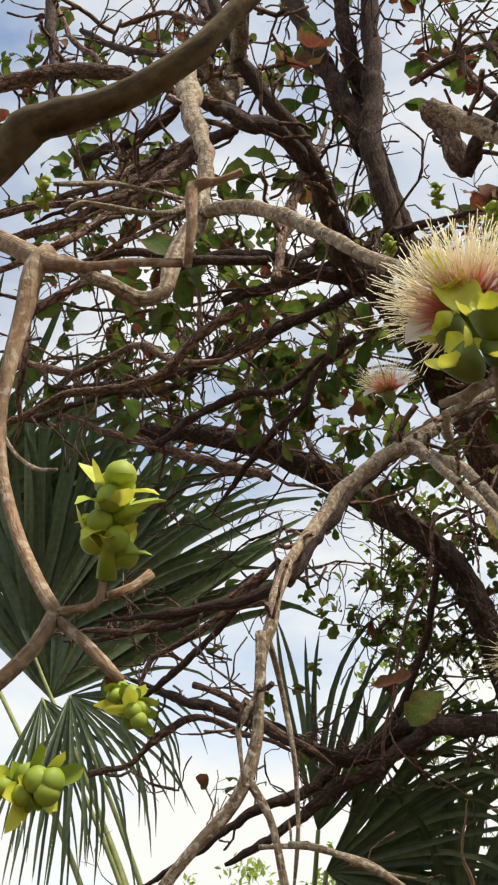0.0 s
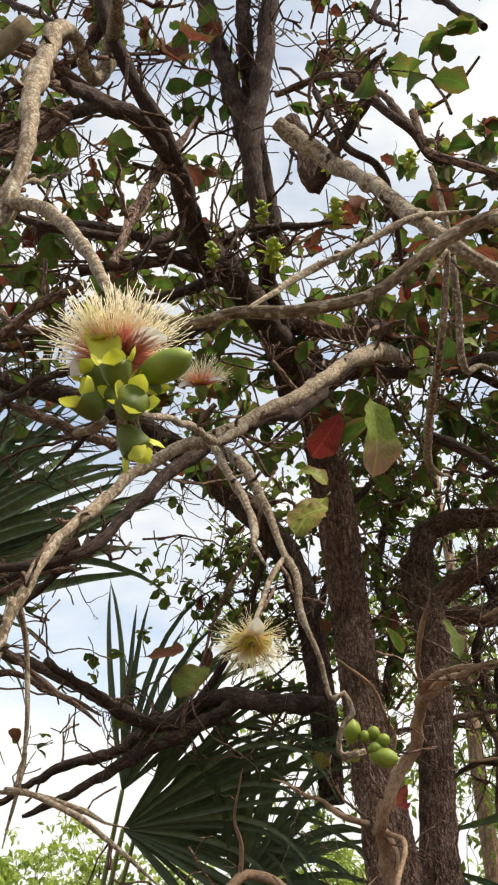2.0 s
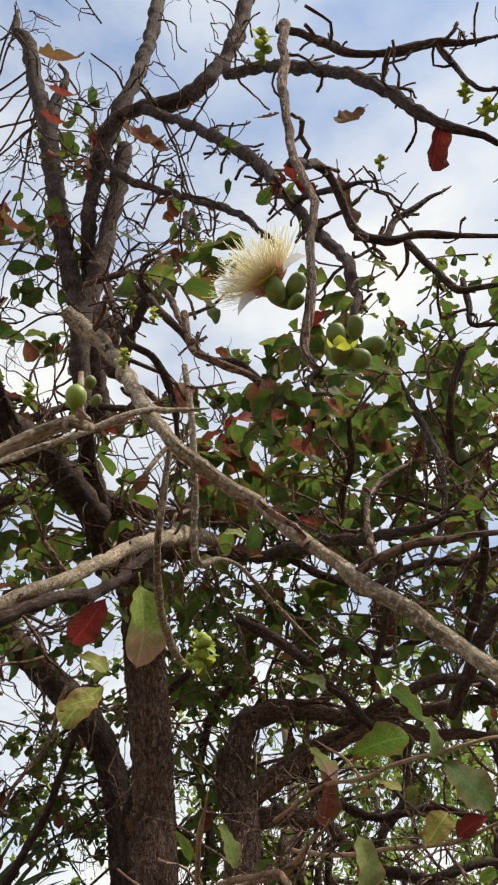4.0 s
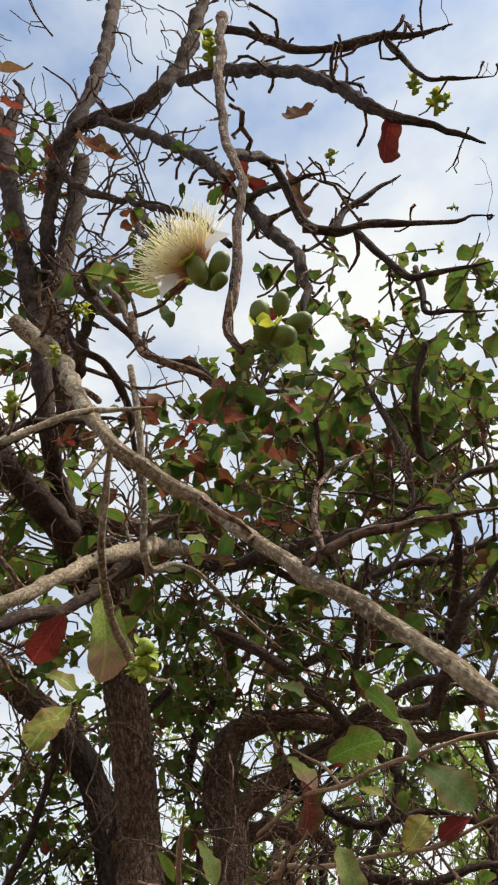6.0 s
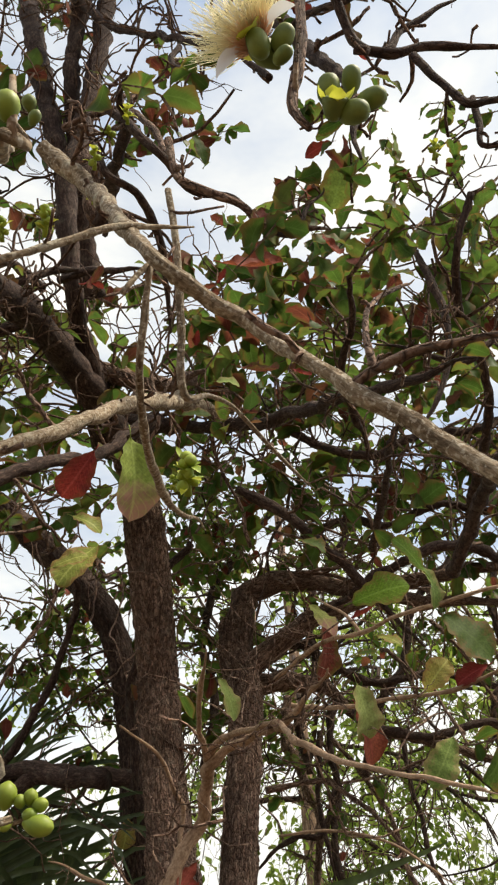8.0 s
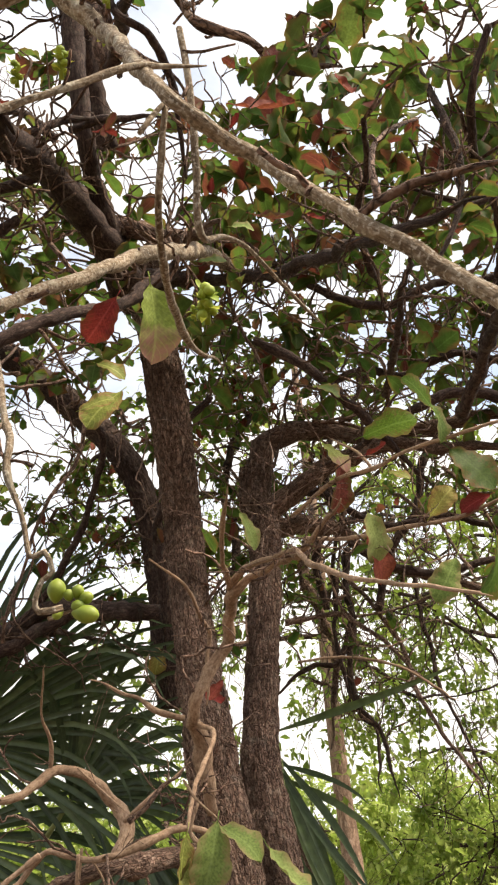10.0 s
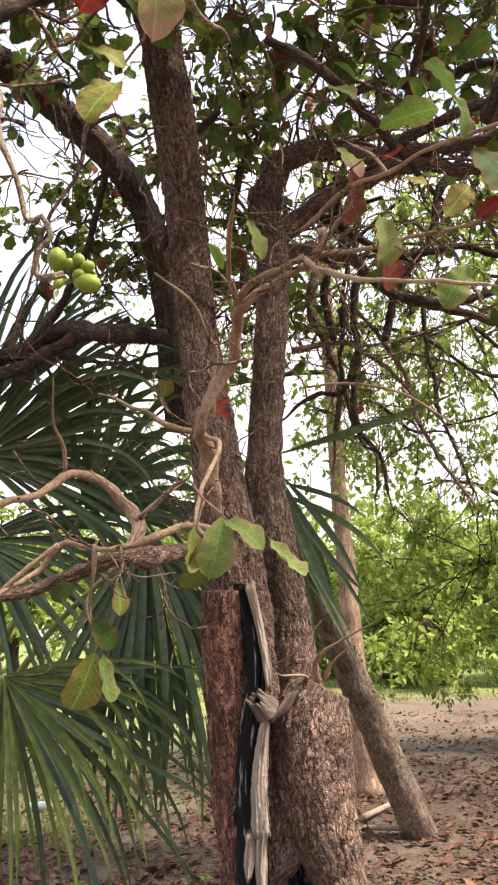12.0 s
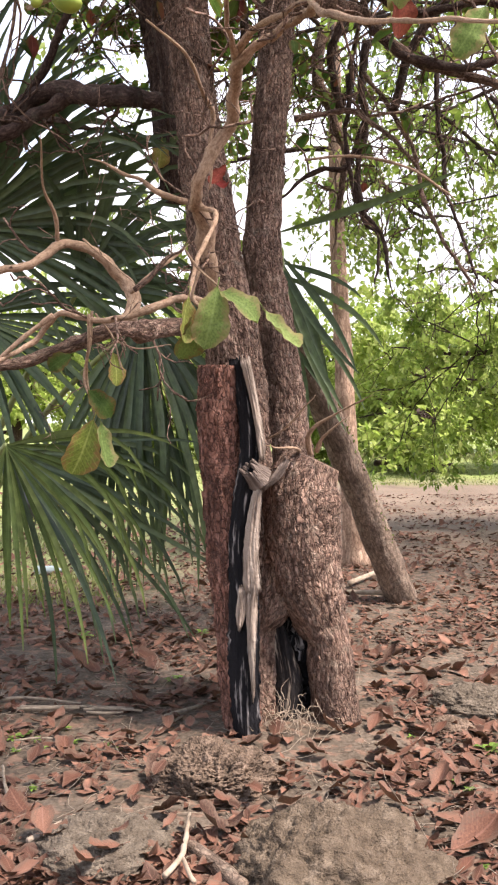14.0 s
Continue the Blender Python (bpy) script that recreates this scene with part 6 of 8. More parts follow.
def leaf_masses():
    rng = random.Random(5)
    wood = Builder()
    far = {"green": Builder(), "dark": Builder(), "maroon": Builder()}
    singles = 0
    for cx, cy, cz, sx, sy, sz, count, red in MASSES:
        c = Vector((cx, cy, cz))
        made = 0
        bearer(wood, c, rng)
        count = int(count * (2.6 if cy > 4.3 else 0.85))
        while made < count:
            at = c + Vector((rng.gauss(0, sx), rng.gauss(0, sy), rng.gauss(0, sz)))
            small = 0.7 if cy < 2.0 else 1.0
            pts, rad = wander(rng, at - any_way(rng) * 0.12 * small, any_way(rng) + Vector((0, 0, 0.3)), small * rng.uniform(0.15, 0.3), 0.0042 * small, 0.002 * small, 5, 0.3)
            wood.tube(pts, rad, 4)
            for k in range(rng.randint(4, 8)):
                root = pts[rng.randint(2, len(pts) - 1)]
                along = (any_way(rng) + Vector((0, 0, -0.25))).normalized()
                up = (Vector((0, 0, 1)) + any_way(rng) * 0.7).normalized()
                size = rng.uniform(0.055, 0.12)
                key = "maroon" if rng.random() < red * 1.3 else rng.choice(("green", "green", "dark"))
                size *= 1.25 if root.y > 2.05 else 0.60
                if root.y < 2.05 and singles < 200:
                    place_leaf(key if key != "maroon" or rng.random() < 0.5 else "red", root, along, up, size, rng.randint(0, 2))
                    singles += 1
                else:
                    size *= 0.6 if cy > 4.3 else 1.12 if cx > 0.75 and cy > 2.3 else 1.0
                    far[key].leaf(root, along, up, size, size * rng.uniform(0.52, 0.74), rng.uniform(0.1, 1.1), rng.uniform(0.05, 0.5), 7, 0.03, scallop=0.14)
                made += 1
    for at, way in TWIG_TIPS:
        if at.y > 2.3 and at.z > 2.4 and rng.random() < 0.09:
            for k in range(rng.randint(1, 3)):
                size = rng.uniform(0.05, 0.13)
                far[rng.choice(("green", "dark", "dark", "maroon") if rng.random() < 0.5 else ("green", "dark"))].leaf(at, (way + any_way(rng)).normalized(), (Vector((0, 0, 1)) + any_way(rng) * 0.6), size, size * 0.58, rng.uniform(0.1, 0.8), 0.2, 5)
    tagged(tree_part("twig_mass", wood, BARK, "fine leafy twigs"), kind="stuff")
    tagged(tree_part("foliage", far["green"], LEAF, "broad green leaves"), kind="stuff")
    tagged(tree_part("foliage", far["dark"], LEAF_DARK, "deep green leaves"), kind="stuff")
    tagged(tree_part("foliage", far["maroon"], LEAF_MAROON, "maroon ageing leaves"), kind="stuff")


leaf_masses()

# single leaves that stand out: kind, stalk end, blade tip, turn of the blade
LONE = []


def lone_leaf(key, root, tip, lean, shape=None):
    a, d = Vector(root), Vector(tip) - Vector(root)
    LONE.append(place_leaf(key, a, d, Vector((math.sin(lean) * 1.4, -1, 0.5 * math.cos(lean))), d.length * 0.86, shape if shape is not None else 2 if key in ("red", "maroon") else len(LONE) % 2))


lone_leaf("blush", (0.519, 1.800, 2.508), (0.549, 1.860, 2.309), 0.5, 4)
lone_leaf("red", (0.455, 1.754, 2.438), (0.383, 1.785, 2.330), 0.7, 4)
lone_leaf("yellow", (0.380, 2.191, 2.486), (0.293, 2.113, 2.351), 0.1)
lone_leaf("yellow", (0.309, 2.190, 2.579), (0.406, 2.188, 2.541), 0.5)
lone_leaf("pale", (0.665, 2.450, 2.239), (0.724, 2.482, 2.129), 1)
lone_leaf("fresh", (0.966, 1.950, 2.172), (1.094, 1.905, 2.204), 0.1, 3)
lone_leaf("fresh", (1.133, 2.000, 2.261), (1.069, 1.935, 2.334), 0.4, 3)
lone_leaf("pale", (1.139, 2.050, 2.308), (1.185, 2.068, 2.203), 1)
lone_leaf("green", (1.200, 2.200, 2.262), (1.316, 2.195, 2.144), 0.1, 3)
lone_leaf("yellow", (1.101, 2.049, 2.020), (1.154, 1.998, 2.078), 0.3)
lone_leaf("red", (1.276, 2.200, 2.134), (1.187, 2.211, 2.101), 0.4, 4)
lone_leaf("maroon", (0.946, 2.500, 2.403), (0.953, 2.548, 2.231), 0.7, 4)
lone_leaf("blush", (0.905, 2.400, 2.407), (0.975, 2.353, 2.304), 0.5)
lone_leaf("pale", (0.977, 2.160, 2.090), (1.019, 2.202, 1.957), 0.4)
lone_leaf("red", (0.976, 2.200, 2.051), (1.031, 2.241, 1.922), 0.3, 4)
lone_leaf("red", (1.007, 2.446, 2.384), (1.090, 2.388, 2.378), 0.3)
lone_leaf("pale", (1.168, 2.180, 1.972), (1.103, 2.159, 1.856), 0.4)
lone_leaf("green", (1.178, 1.845, 1.884), (1.213, 1.994, 1.806), 0.3)
lone_leaf("yellow", (1.070, 2.396, 2.309), (1.128, 2.355, 2.276), 0.2)
lone_leaf("green", (0.983, 2.664, 2.719), (0.907, 2.681, 2.825), 0.3)
lone_leaf("green", (1.095, 2.603, 2.357), (1.018, 2.662, 2.398), 0.3)
lone_leaf("red", (0.534, 3.338, 2.008), (0.469, 3.296, 1.911), 0.3)
lone_leaf("red", (0.732, 1.602, 2.825), (0.877, 1.680, 2.867), 0.1)
lone_leaf("maroon", (0.743, 2.197, 3.080), (0.874, 2.164, 2.988), 0.2)
lone_leaf("maroon", (0.714, 2.198, 2.921), (0.803, 2.198, 2.873), 0.3)
lone_leaf("red", (0.475, 3.432, 2.008), (0.527, 3.357, 1.902), 0.3)
lone_leaf("green", (0.044, 2.204, 3.103), (0.129, 2.128, 3.130), 0.2)
lone_leaf("green", (1.095, 1.459, 2.783), (1.037, 1.450, 2.857), 0.3)
lone_leaf("green", (1.060, 1.461, 2.762), (0.976, 1.450, 2.818), 0.2)
lone_leaf("green", (1.152, 1.625, 2.771), (1.088, 1.624, 2.825), 0.3)
lone_leaf("yellow", (0.323, 2.024, 2.332), (0.410, 2.019, 2.374), 0.2)
lone_leaf("red", (0.878, 1.848, 2.732), (0.925, 1.847, 2.689), 0.1)
lone_leaf("red", (0.947, 1.532, 2.819), (0.971, 1.540, 2.728), 0.4)
lone_leaf("red", (1.070, 1.545, 2.721), (1.040, 1.546, 2.665), 0.4)
lone_leaf("maroon", (0.696, 1.919, 3.073), (0.743, 1.987, 3.056), 0.4)
lone_leaf("pale", (0.563, 2.750, 1.499), (0.534, 2.700, 1.302), 0.3, 4)
lone_leaf("pale", (0.569, 2.750, 1.487), (0.705, 2.703, 1.412), 0.9, 4)
lone_leaf("pale", (0.688, 2.750, 1.439), (0.784, 2.716, 1.291), 1.1, 2)
lone_leaf("yellow", (0.483, 2.750, 1.479), (0.452, 2.718, 1.320), 1.4, 2)
lone_leaf("green", (0.505, 2.760, 1.429), (0.477, 2.738, 1.271), 1.2)
lone_leaf("green", (0.137, 3.000, 1.226), (0.230, 2.981, 1.139), 0.3, 1)
lone_leaf("yellow", (0.152, 3.000, 1.134), (0.086, 2.979, 0.923), 0.5, 4)
lone_leaf("pale", (0.173, 3.000, 1.134), (0.188, 2.982, 0.960), 1.3, 2)
lone_leaf("green", (0.086, 3.000, 1.336), (0.005, 2.968, 1.286), 0.4)
lone_leaf("yellow", (0.215, 3.000, 1.339), (0.243, 2.979, 1.225), 0.9)
lone_leaf("yellow", (0.161, 4.240, 2.394), (0.150, 4.240, 2.252), 0.3)
lone_leaf("red", (1.323, 1.240, 3.586), (1.250, 1.351, 3.440), 0.5)
lone_leaf("maroon", (1.129, 1.274, 3.742), (1.031, 1.287, 3.590), 0.2)
lone_leaf("maroon", (1.012, 1.250, 3.342), (1.019, 1.356, 3.200), 0.8)
lone_leaf("green", (1.025, 1.200, 2.843), (1.100, 1.203, 2.810), 0.3)
lone_leaf("pale", (1.072, 1.300, 2.813), (1.083, 1.330, 2.748), 1.1)
lone_leaf("maroon", (0.312, 1.773, 4.836), (0.431, 1.773, 4.455), 0.2)
lone_leaf("red", (-0.029, 1.697, 5.052), (0.107, 1.697, 4.825), 0.3)
lone_leaf("red", (-0.028, 1.697, 4.796), (0.099, 1.697, 4.566), 0.4)
lone_leaf("maroon", (-0.044, 1.529, 4.998), (0.170, 1.529, 4.718), 0.2)
lone_leaf("red", (1.030, 1.273, 3.075), (1.043, 1.269, 2.996), 0.5)
lone_leaf("green", (1.038, 1.580, 3.199), (0.999, 1.661, 3.055), 0.3)
lone_leaf("maroon", (0.821, 1.348, 2.663), (0.793, 1.330, 2.567), 0.5)
lone_leaf("green", (0.669, 1.522, 3.211), (0.712, 1.556, 3.131), 0.3)
lone_leaf("green", (0.452, 1.724, 3.778), (0.575, 1.744, 3.724), 0.2)
lone_leaf("green", (0.343, 1.711, 3.885), (0.426, 1.725, 3.850), 0.3)
lone_leaf("green", (-0.227, 1.287, 2.687), (-0.132, 1.253, 2.609), 0.2)
lone_leaf("maroon", (0.036, 1.850, 1.938), (0.134, 1.851, 1.938), 0.2)
lone_leaf("green", (0.172, 1.852, 1.912), (0.098, 1.811, 1.854), 0.3)
lone_leaf("green", (0.623, 1.837, 2.596), (0.702, 1.839, 2.609), 0.2)
lone_leaf("pale", (0.709, 1.685, 2.552), (0.770, 1.688, 2.557), 0.2)
lone_leaf("maroon", (0.405, 1.773, 4.702), (0.477, 1.773, 4.452), 0.3)
lone_leaf("maroon", (0.838, 1.529, 4.291), (0.928, 1.529, 4.284), 0.3)
lone_leaf("green", (1.054, 1.298, 2.768), (1.062, 1.303, 2.690), 0.6, 2)
lone_leaf("green", (0.951, 1.748, 3.064), (1.076, 1.772, 3.112), 0.2)
lone_leaf("red", (-0.016, 1.982, 3.418), (0.046, 2.041, 3.409), 0.2)
lone_leaf("maroon", (-0.004, 1.574, 3.680), (0.070, 1.505, 3.354), 0.4)
lone_leaf("maroon", (0.034, 1.619, 3.806), (0.104, 1.545, 3.549), 0.7)


def tangle(x, y, z, s, count, rng=random.Random(77)):
    """A mesh of bare crooked twigs round a point."""
    wood, tips = Builder(), []
    bearer(wood, Vector((x, y, z)), rng)
    for _ in range(int(count * 0.62)):
        at = Vector((x + rng.gauss(0, s), y + rng.gauss(0, max(s, 0.15)), z + rng.gauss(0, s * 0.8)))
        stout = rng.random() < 0.22
        sprout(rng, wood, tips, at, any_way(rng) + Vector((0, 0, -0.1)), (0.66 if y < 2.0 else 1.0) * (rng.uniform(0.5, 1.0) if stout else rng.uniform(0.2, 0.5)), rng.uniform(0.007, 0.013) if stout else rng.uniform(0.003, 0.006), 1 if stout else rng.choice((0, 1, 1)), (0, 0, -0.02), 0.2 if stout else 0.27)
    tagged(tree_part("twig_mass", wood, BARK_DARK_BACKLIT if rng.random() < 0.4 else BARK, "tangle of fine bare twigs"), kind="stuff")


tangle(-1.22, 2.90, 5.24, 0.200, 9)
tangle(-0.98, 3.10, 5.07, 0.200, 9)
tangle(-0.98, 3.00, 4.33, 0.200, 9)
tangle(-0.66, 3.20, 4.28, 0.200, 9)
tangle(-1.02, 3.00, 3.90, 0.200, 9)
tangle(-0.75, 3.30, 4.05, 0.200, 9)
tangle(-0.39, 3.30, 4.19, 0.200, 9)
tangle(-1.39, 2.80, 5.80, 0.200, 9)
tangle(-0.69, 3.00, 6.30, 0.200, 9)
tangle(-1.13, 2.90, 6.37, 0.200, 9)
tangle(0.29, 3.20, 6.08, 0.200, 9)
tangle(0.51, 3.00, 6.10, 0.200, 9)
tangle(-0.33, 3.40, 5.31, 0.200, 9)
tangle(-1.03, 2.60, 4.29, 0.200, 9)
tangle(0.45, 3.00, 4.34, 0.200, 9)
tangle(-0.40, 4.60, 3.84, 0.200, 9)
tangle(-0.40, 4.60, 3.37, 0.200, 9)
tangle(-0.17, 4.60, 3.06, 0.200, 9)
tangle(-0.52, 4.40, 4.20, 0.200, 9)
tangle(0.47, 4.40, 4.03, 0.200, 9)
tangle(-1.22, 3.30, 4.99, 0.283, 9)
tangle(-1.03, 2.20, 4.07, 0.197, 9)
tangle(-1.53, 3.61, 4.62, 0.348, 13)
tangle(-1.00, 3.83, 4.44, 0.285, 12)
tangle(-1.94, 3.61, 4.44, 0.285, 8)
tangle(-1.14, 4.24, 3.77, 0.247, 9)
tangle(-1.35, 3.94, 3.89, 0.241, 8)
tangle(-0.71, 3.61, 4.67, 0.185, 5)
tangle(-0.05, 3.30, 3.18, 0.176, 11)
tangle(-0.30, 3.61, 3.66, 0.158, 6)
tangle(-0.61, 3.40, 3.68, 0.202, 9)
tangle(-1.00, 3.40, 3.93, 0.196, 8)
tangle(0.05, 2.68, 2.96, 0.128, 7)
tangle(0.69, 3.61, 3.48, 0.207, 10)
tangle(0.88, 3.30, 3.81, 0.177, 7)
tangle(-0.15, 4.43, 3.22, 0.176, 4)
tangle(-0.63, 1.85, 4.51, 0.156, 7)
tangle(-0.20, 2.17, 4.55, 0.137, 5)
tangle(-0.79, 3.50, 3.72, 0.225, 8)
tangle(0.85, 4.43, 3.77, 0.248, 11)
tangle(1.15, 3.94, 3.82, 0.167, 9)
tangle(0.68, 3.40, 4.25, 0.158, 6)
tangle(-0.13, 4.81, 3.15, 0.215, 6)
tangle(0.97, 4.62, 2.72, 0.224, 7)
tangle(1.23, 3.40, 4.35, 0.220, 9)
tangle(0.95, 3.94, 3.89, 0.250, 10)
tangle(1.53, 3.61, 3.95, 0.238, 10)
tangle(0.52, 3.61, 4.21, 0.200, 7)
tangle(1.74, 3.40, 3.61, 0.195, 9)
tangle(1.50, 2.20, 3.40, 0.127, 6)
tangle(0.03, 1.85, 5.86, 0.169, 4)
tangle(-0.21, 2.20, 5.46, 0.163, 3)
tangle(0.99, 4.24, 4.06, 0.271, 11)
tangle(0.61, 3.94, 3.94, 0.230, 9)
tangle(1.42, 4.24, 3.94, 0.239, 9)
tangle(1.60, 3.61, 4.00, 0.218, 7)
tangle(0.93, 3.40, 4.43, 0.190, 6)
tangle(-0.43, 4.43, 3.68, 0.189, 3)
tangle(0.80, 3.40, 4.11, 0.157, 5)
tangle(1.11, 4.62, 3.07, 0.255, 15)
tangle(1.71, 4.43, 3.30, 0.256, 15)
tangle(0.45, 4.62, 3.37, 0.236, 14)
tangle(0.92, 4.43, 3.55, 0.227, 14)
tangle(1.75, 4.62, 2.85, 0.213, 14)


# ---------------------------------------------------------------- flowers, buds and pods
def brush_flower(at, axis, size, spread, mat, seed, count=230, name="flower", label="", inner=0.0):
    """A brush of stamens round a style, with petals behind and a green calyx below."""
    rng = random.Random(seed)
    axis = axis.normalized()
    s0 = axis.orthogonal().normalized()
    s1 = axis.cross(s0)
    cup = Builder()
    cup.egg(at - axis * size * 0.36, axis, size * 0.40, size * 0.13, 8, 12, 0.6)
    flower = tree_part(name, cup, CALYX, label)
    threads = Builder()
    for k in range(count):
        a, lean = rng.uniform(0, 2 * math.pi), spread * (inner + (1 - inner) * rng.random() ** 0.6)
        out = s0 * math.cos(a) + s1 * math.sin(a)
        way = axis * math.cos(lean) + out * math.sin(lean)
        root = at + out * (size * 0.10 * math.sqrt(rng.random())) - axis * size * 0.03 * lean
        length = size * rng.uniform(0.36, 0.62)
        sag, kink = out * rng.uniform(-0.3, 0.35) + any_way(rng) * 0.25, any_way(rng) * 0.05
        pts = [root + way * (length * s) + sag * (length * s * s * 0.5) + kink * (length * math.sin(s * 7)) for s in (0, 0.2, 0.4, 0.6, 0.8, 1.0)]
        threads.tube(pts, [size * q for q in (0.009, 0.007, 0.0042, 0.0032, 0.0028, 0.0036)], 3, vscale=1 / length)
    part("stamen_brush", threads, mat, flower, "brush of long cream stamens with pink bases")
    for k in range(4):
        a = 2 * math.pi * (k + 0.3) / 4
        out = s0 * math.cos(a) + s1 * math.sin(a)
        b = Builder()
        b.leaf(at - axis * size * 0.03, (out + axis * 0.3), axis, size * (0.5 if k % 2 else 0.34), size * 0.28, 0.5, 0.3, 9, 0.02)
        part("petal", b, PETAL if k % 2 else SEPAL, flower)
    style = Builder()
    pts, rad = wander(rng, at, axis, size * 0.6, size * 0.012, size * 0.008, 6, 0.08)
    style.tube(pts, rad, 5)
    part("style", style, BUD, flower)
    if inner:
        disc = Builder()
        disc.egg(at - axis * size * 0.05, axis, size * 0.12, size * 0.13, 6, 14, 0.5)
        part("disc", disc, SEPAL, flower, "yellow flower disc")
    return flower


def cupped_bud(at, axis, size, parent, lobes=4):
    """A goblet-like green calyx; open ones carry four broad yellow-green lobes round the mouth, closed ones are domed."""
    axis = axis.normalized()
    s0 = axis.orthogonal().normalized()
    s1 = axis.cross(s0)
    b = Builder()
    if lobes:
        ring = ((0.0, 0.12), (0.1, 0.24), (0.25, 0.33), (0.45, 0.39), (0.65, 0.43), (0.78, 0.45), (0.77, 0.42), (0.6, 0.38), (0.42, 0.30), (0.36, 0.04))
    else:
        ring = ((0.0, 0.10), (0.08, 0.20), (0.25, 0.30), (0.45, 0.34), (0.65, 0.335), (0.82, 0.29), (0.92, 0.21), (0.97, 0.11), (0.985, 0.02))
    b.tube([at + axis * (size * s) for s, r in ring], [size * r for s, r in ring], 18, rough=0.05)
    cup = part("bud", b, CALYX, parent)
    for k in range(lobes):
        a = 2 * math.pi * (k + 0.5) / lobes
        out = s0 * math.cos(a) + s1 * math.sin(a)
        lob = Builder()
        lob.leaf(at + axis * size * 0.66 + out * size * 0.42, axis * 0.75 + out * 0.7, -out, size * 0.46, size * 0.56, -0.7, 0.5, 10, 0.02, 0.34)
        part("sepal", lob, SEPAL, cup)
    return cup


def sepal_flag(at, axis, length, width, parent):
    """A broad upright yellow-green sepal that narrows to a bent tip."""
    b = Builder()
    b.leaf(at, axis, Vector((0, -1, 0.2)), length, width, -0.4, 0.35, 12, 0.015, 0.3)
    return part("sepal", b, SEPAL, parent, "upright yellow-green sepal")


def round_bud(at, axis, length, radius, parent, mat, blunt=0.55, name="bud"):
    b = Builder()
    b.egg(at, axis, length, radius, 9, 14, blunt)
    return part(name, b, mat, parent)


def cluster(name, at, axis, label):
    b = Builder()
    axis = axis.normalized()
    b.tube([at - axis * 0.012, at, at + axis * 0.03], [0.0032, 0.0032, 0.002], 8)
    return tree_part(name, b, BARK_NEAR, label)


def bud_pile(at, axis, size, count, seed, label, mat=None):
    """A spike of round buds with little bracts."""
    rng = random.Random(seed)
    axis = axis.normalized()
    s0 = axis.orthogonal().normalized()
    s1 = axis.cross(s0)
    stem = Builder()
    stem.tube([at, at + axis * size * 0.5, at + axis * size * 0.9], [size * 0.1, size * 0.08, size * 0.04], 8)
    head = tree_part("inflorescence", stem, BUD, label)
    for k in range(count):
        s, a = (k + 0.5) / count, k * 2.4
        out = s0 * math.cos(a) + s1 * math.sin(a)
        root = at + axis * (size * (0.15 + 0.7 * s))
        round_bud(root + out * size * 0.03, out * (1.2 - s) + axis * (0.5 + s), size * rng.uniform(0.26, 0.34), size * rng.uniform(0.12, 0.165), head, mat or BUD)
        for turn in (-0.5, 0.45):
            lob = Builder()
            side = s0 * math.cos(a + turn) + s1 * math.sin(a + turn)
            lob.leaf(root - axis * size * 0.04, side + axis * rng.uniform(0.2, 0.8), axis, size * rng.uniform(0.32, 0.58), size * rng.uniform(0.15, 0.26), rng.uniform(-0.8, 0.8), 0.4, 6)
            part("bract", lob, SEPAL if rng.random() < 0.5 else BUD, head)
    return head


brush_flower(Vector((0.375, 0.662, 1.712)), Vector((-0.10, -0.05, 0.95)), 0.080, 1.4, STAMEN, 1, 1000, label="open white brush flower with pink heart")
brush_flower(Vector((0.170, 1.629, 2.453)), Vector((-0.011, -0.392, 0.799)), 0.1116, 1.3, STAMEN, 2, 300, label="small white brush flower with red heart")
brush_flower(Vector((0.356, 1.301, 1.752)), Vector((0.043, -0.439, -0.818)), 0.082, 1.5, STAMEN_CREAM, 3, 420, label="open cream brush flower facing down", inner=0.42)
brush_flower(Vector((0.803, 0.783, 2.150)), Vector((-0.62, -0.42, 0.66)), 0.100, 1.12, STAMEN_PALE, 4, 650, label="cream brush flower with pink bases beside green buds")
cup_cluster = cluster("inflorescence", Vector((0.384, 0.664, 1.652)), Vector((0.088, -0.576, 0.841)), "cluster of goblet-shaped green buds with yellow-green lobes")
cupped_bud(Vector((0.387, 0.645, 1.669)), Vector((-0.054, -0.706, 0.706)), 0.0235, cup_cluster)
cupped_bud(Vector((0.391, 0.645, 1.649)), Vector((0.62, -0.78, 0.05)), 0.0235, cup_cluster)
cupped_bud(Vector((0.376, 0.648, 1.65)), Vector((-0.538, -0.7, 0.45)), 0.0235, cup_cluster)
cupped_bud(Vector((0.373, 0.66, 1.682)), Vector((-0.6, -0.5, 0.62)), 0.022, cup_cluster)
cupped_bud(Vector((0.396, 0.66, 1.674)), Vector((0.7, -0.7, 0.1)), 0.018, cup_cluster)
cupped_bud(Vector((0.389, 0.652, 1.645)), Vector((0.5, 0.45, -0.7)), 0.024, cup_cluster, 4)
cupped_bud(Vector((0.385, 0.655, 1.662)), Vector((0.1, -0.95, 0.1)), 0.018, cup_cluster)
round_bud(Vector((0.392, 0.652, 1.680)), Vector((0.93, -0.35, 0.12)), 0.046, 0.0105, cup_cluster, POD, 0.58, "bud")
sepal_flag(Vector((0.378, 0.645, 1.694)), Vector((-0.40, -0.10, 0.9)), 0.046, 0.022, cup_cluster)
green_cluster = cluster("inflorescence", Vector((0.835, 0.790, 2.056)), Vector((0.073, -0.812, 0.517)), "cluster of dull green buds on a grey twig")
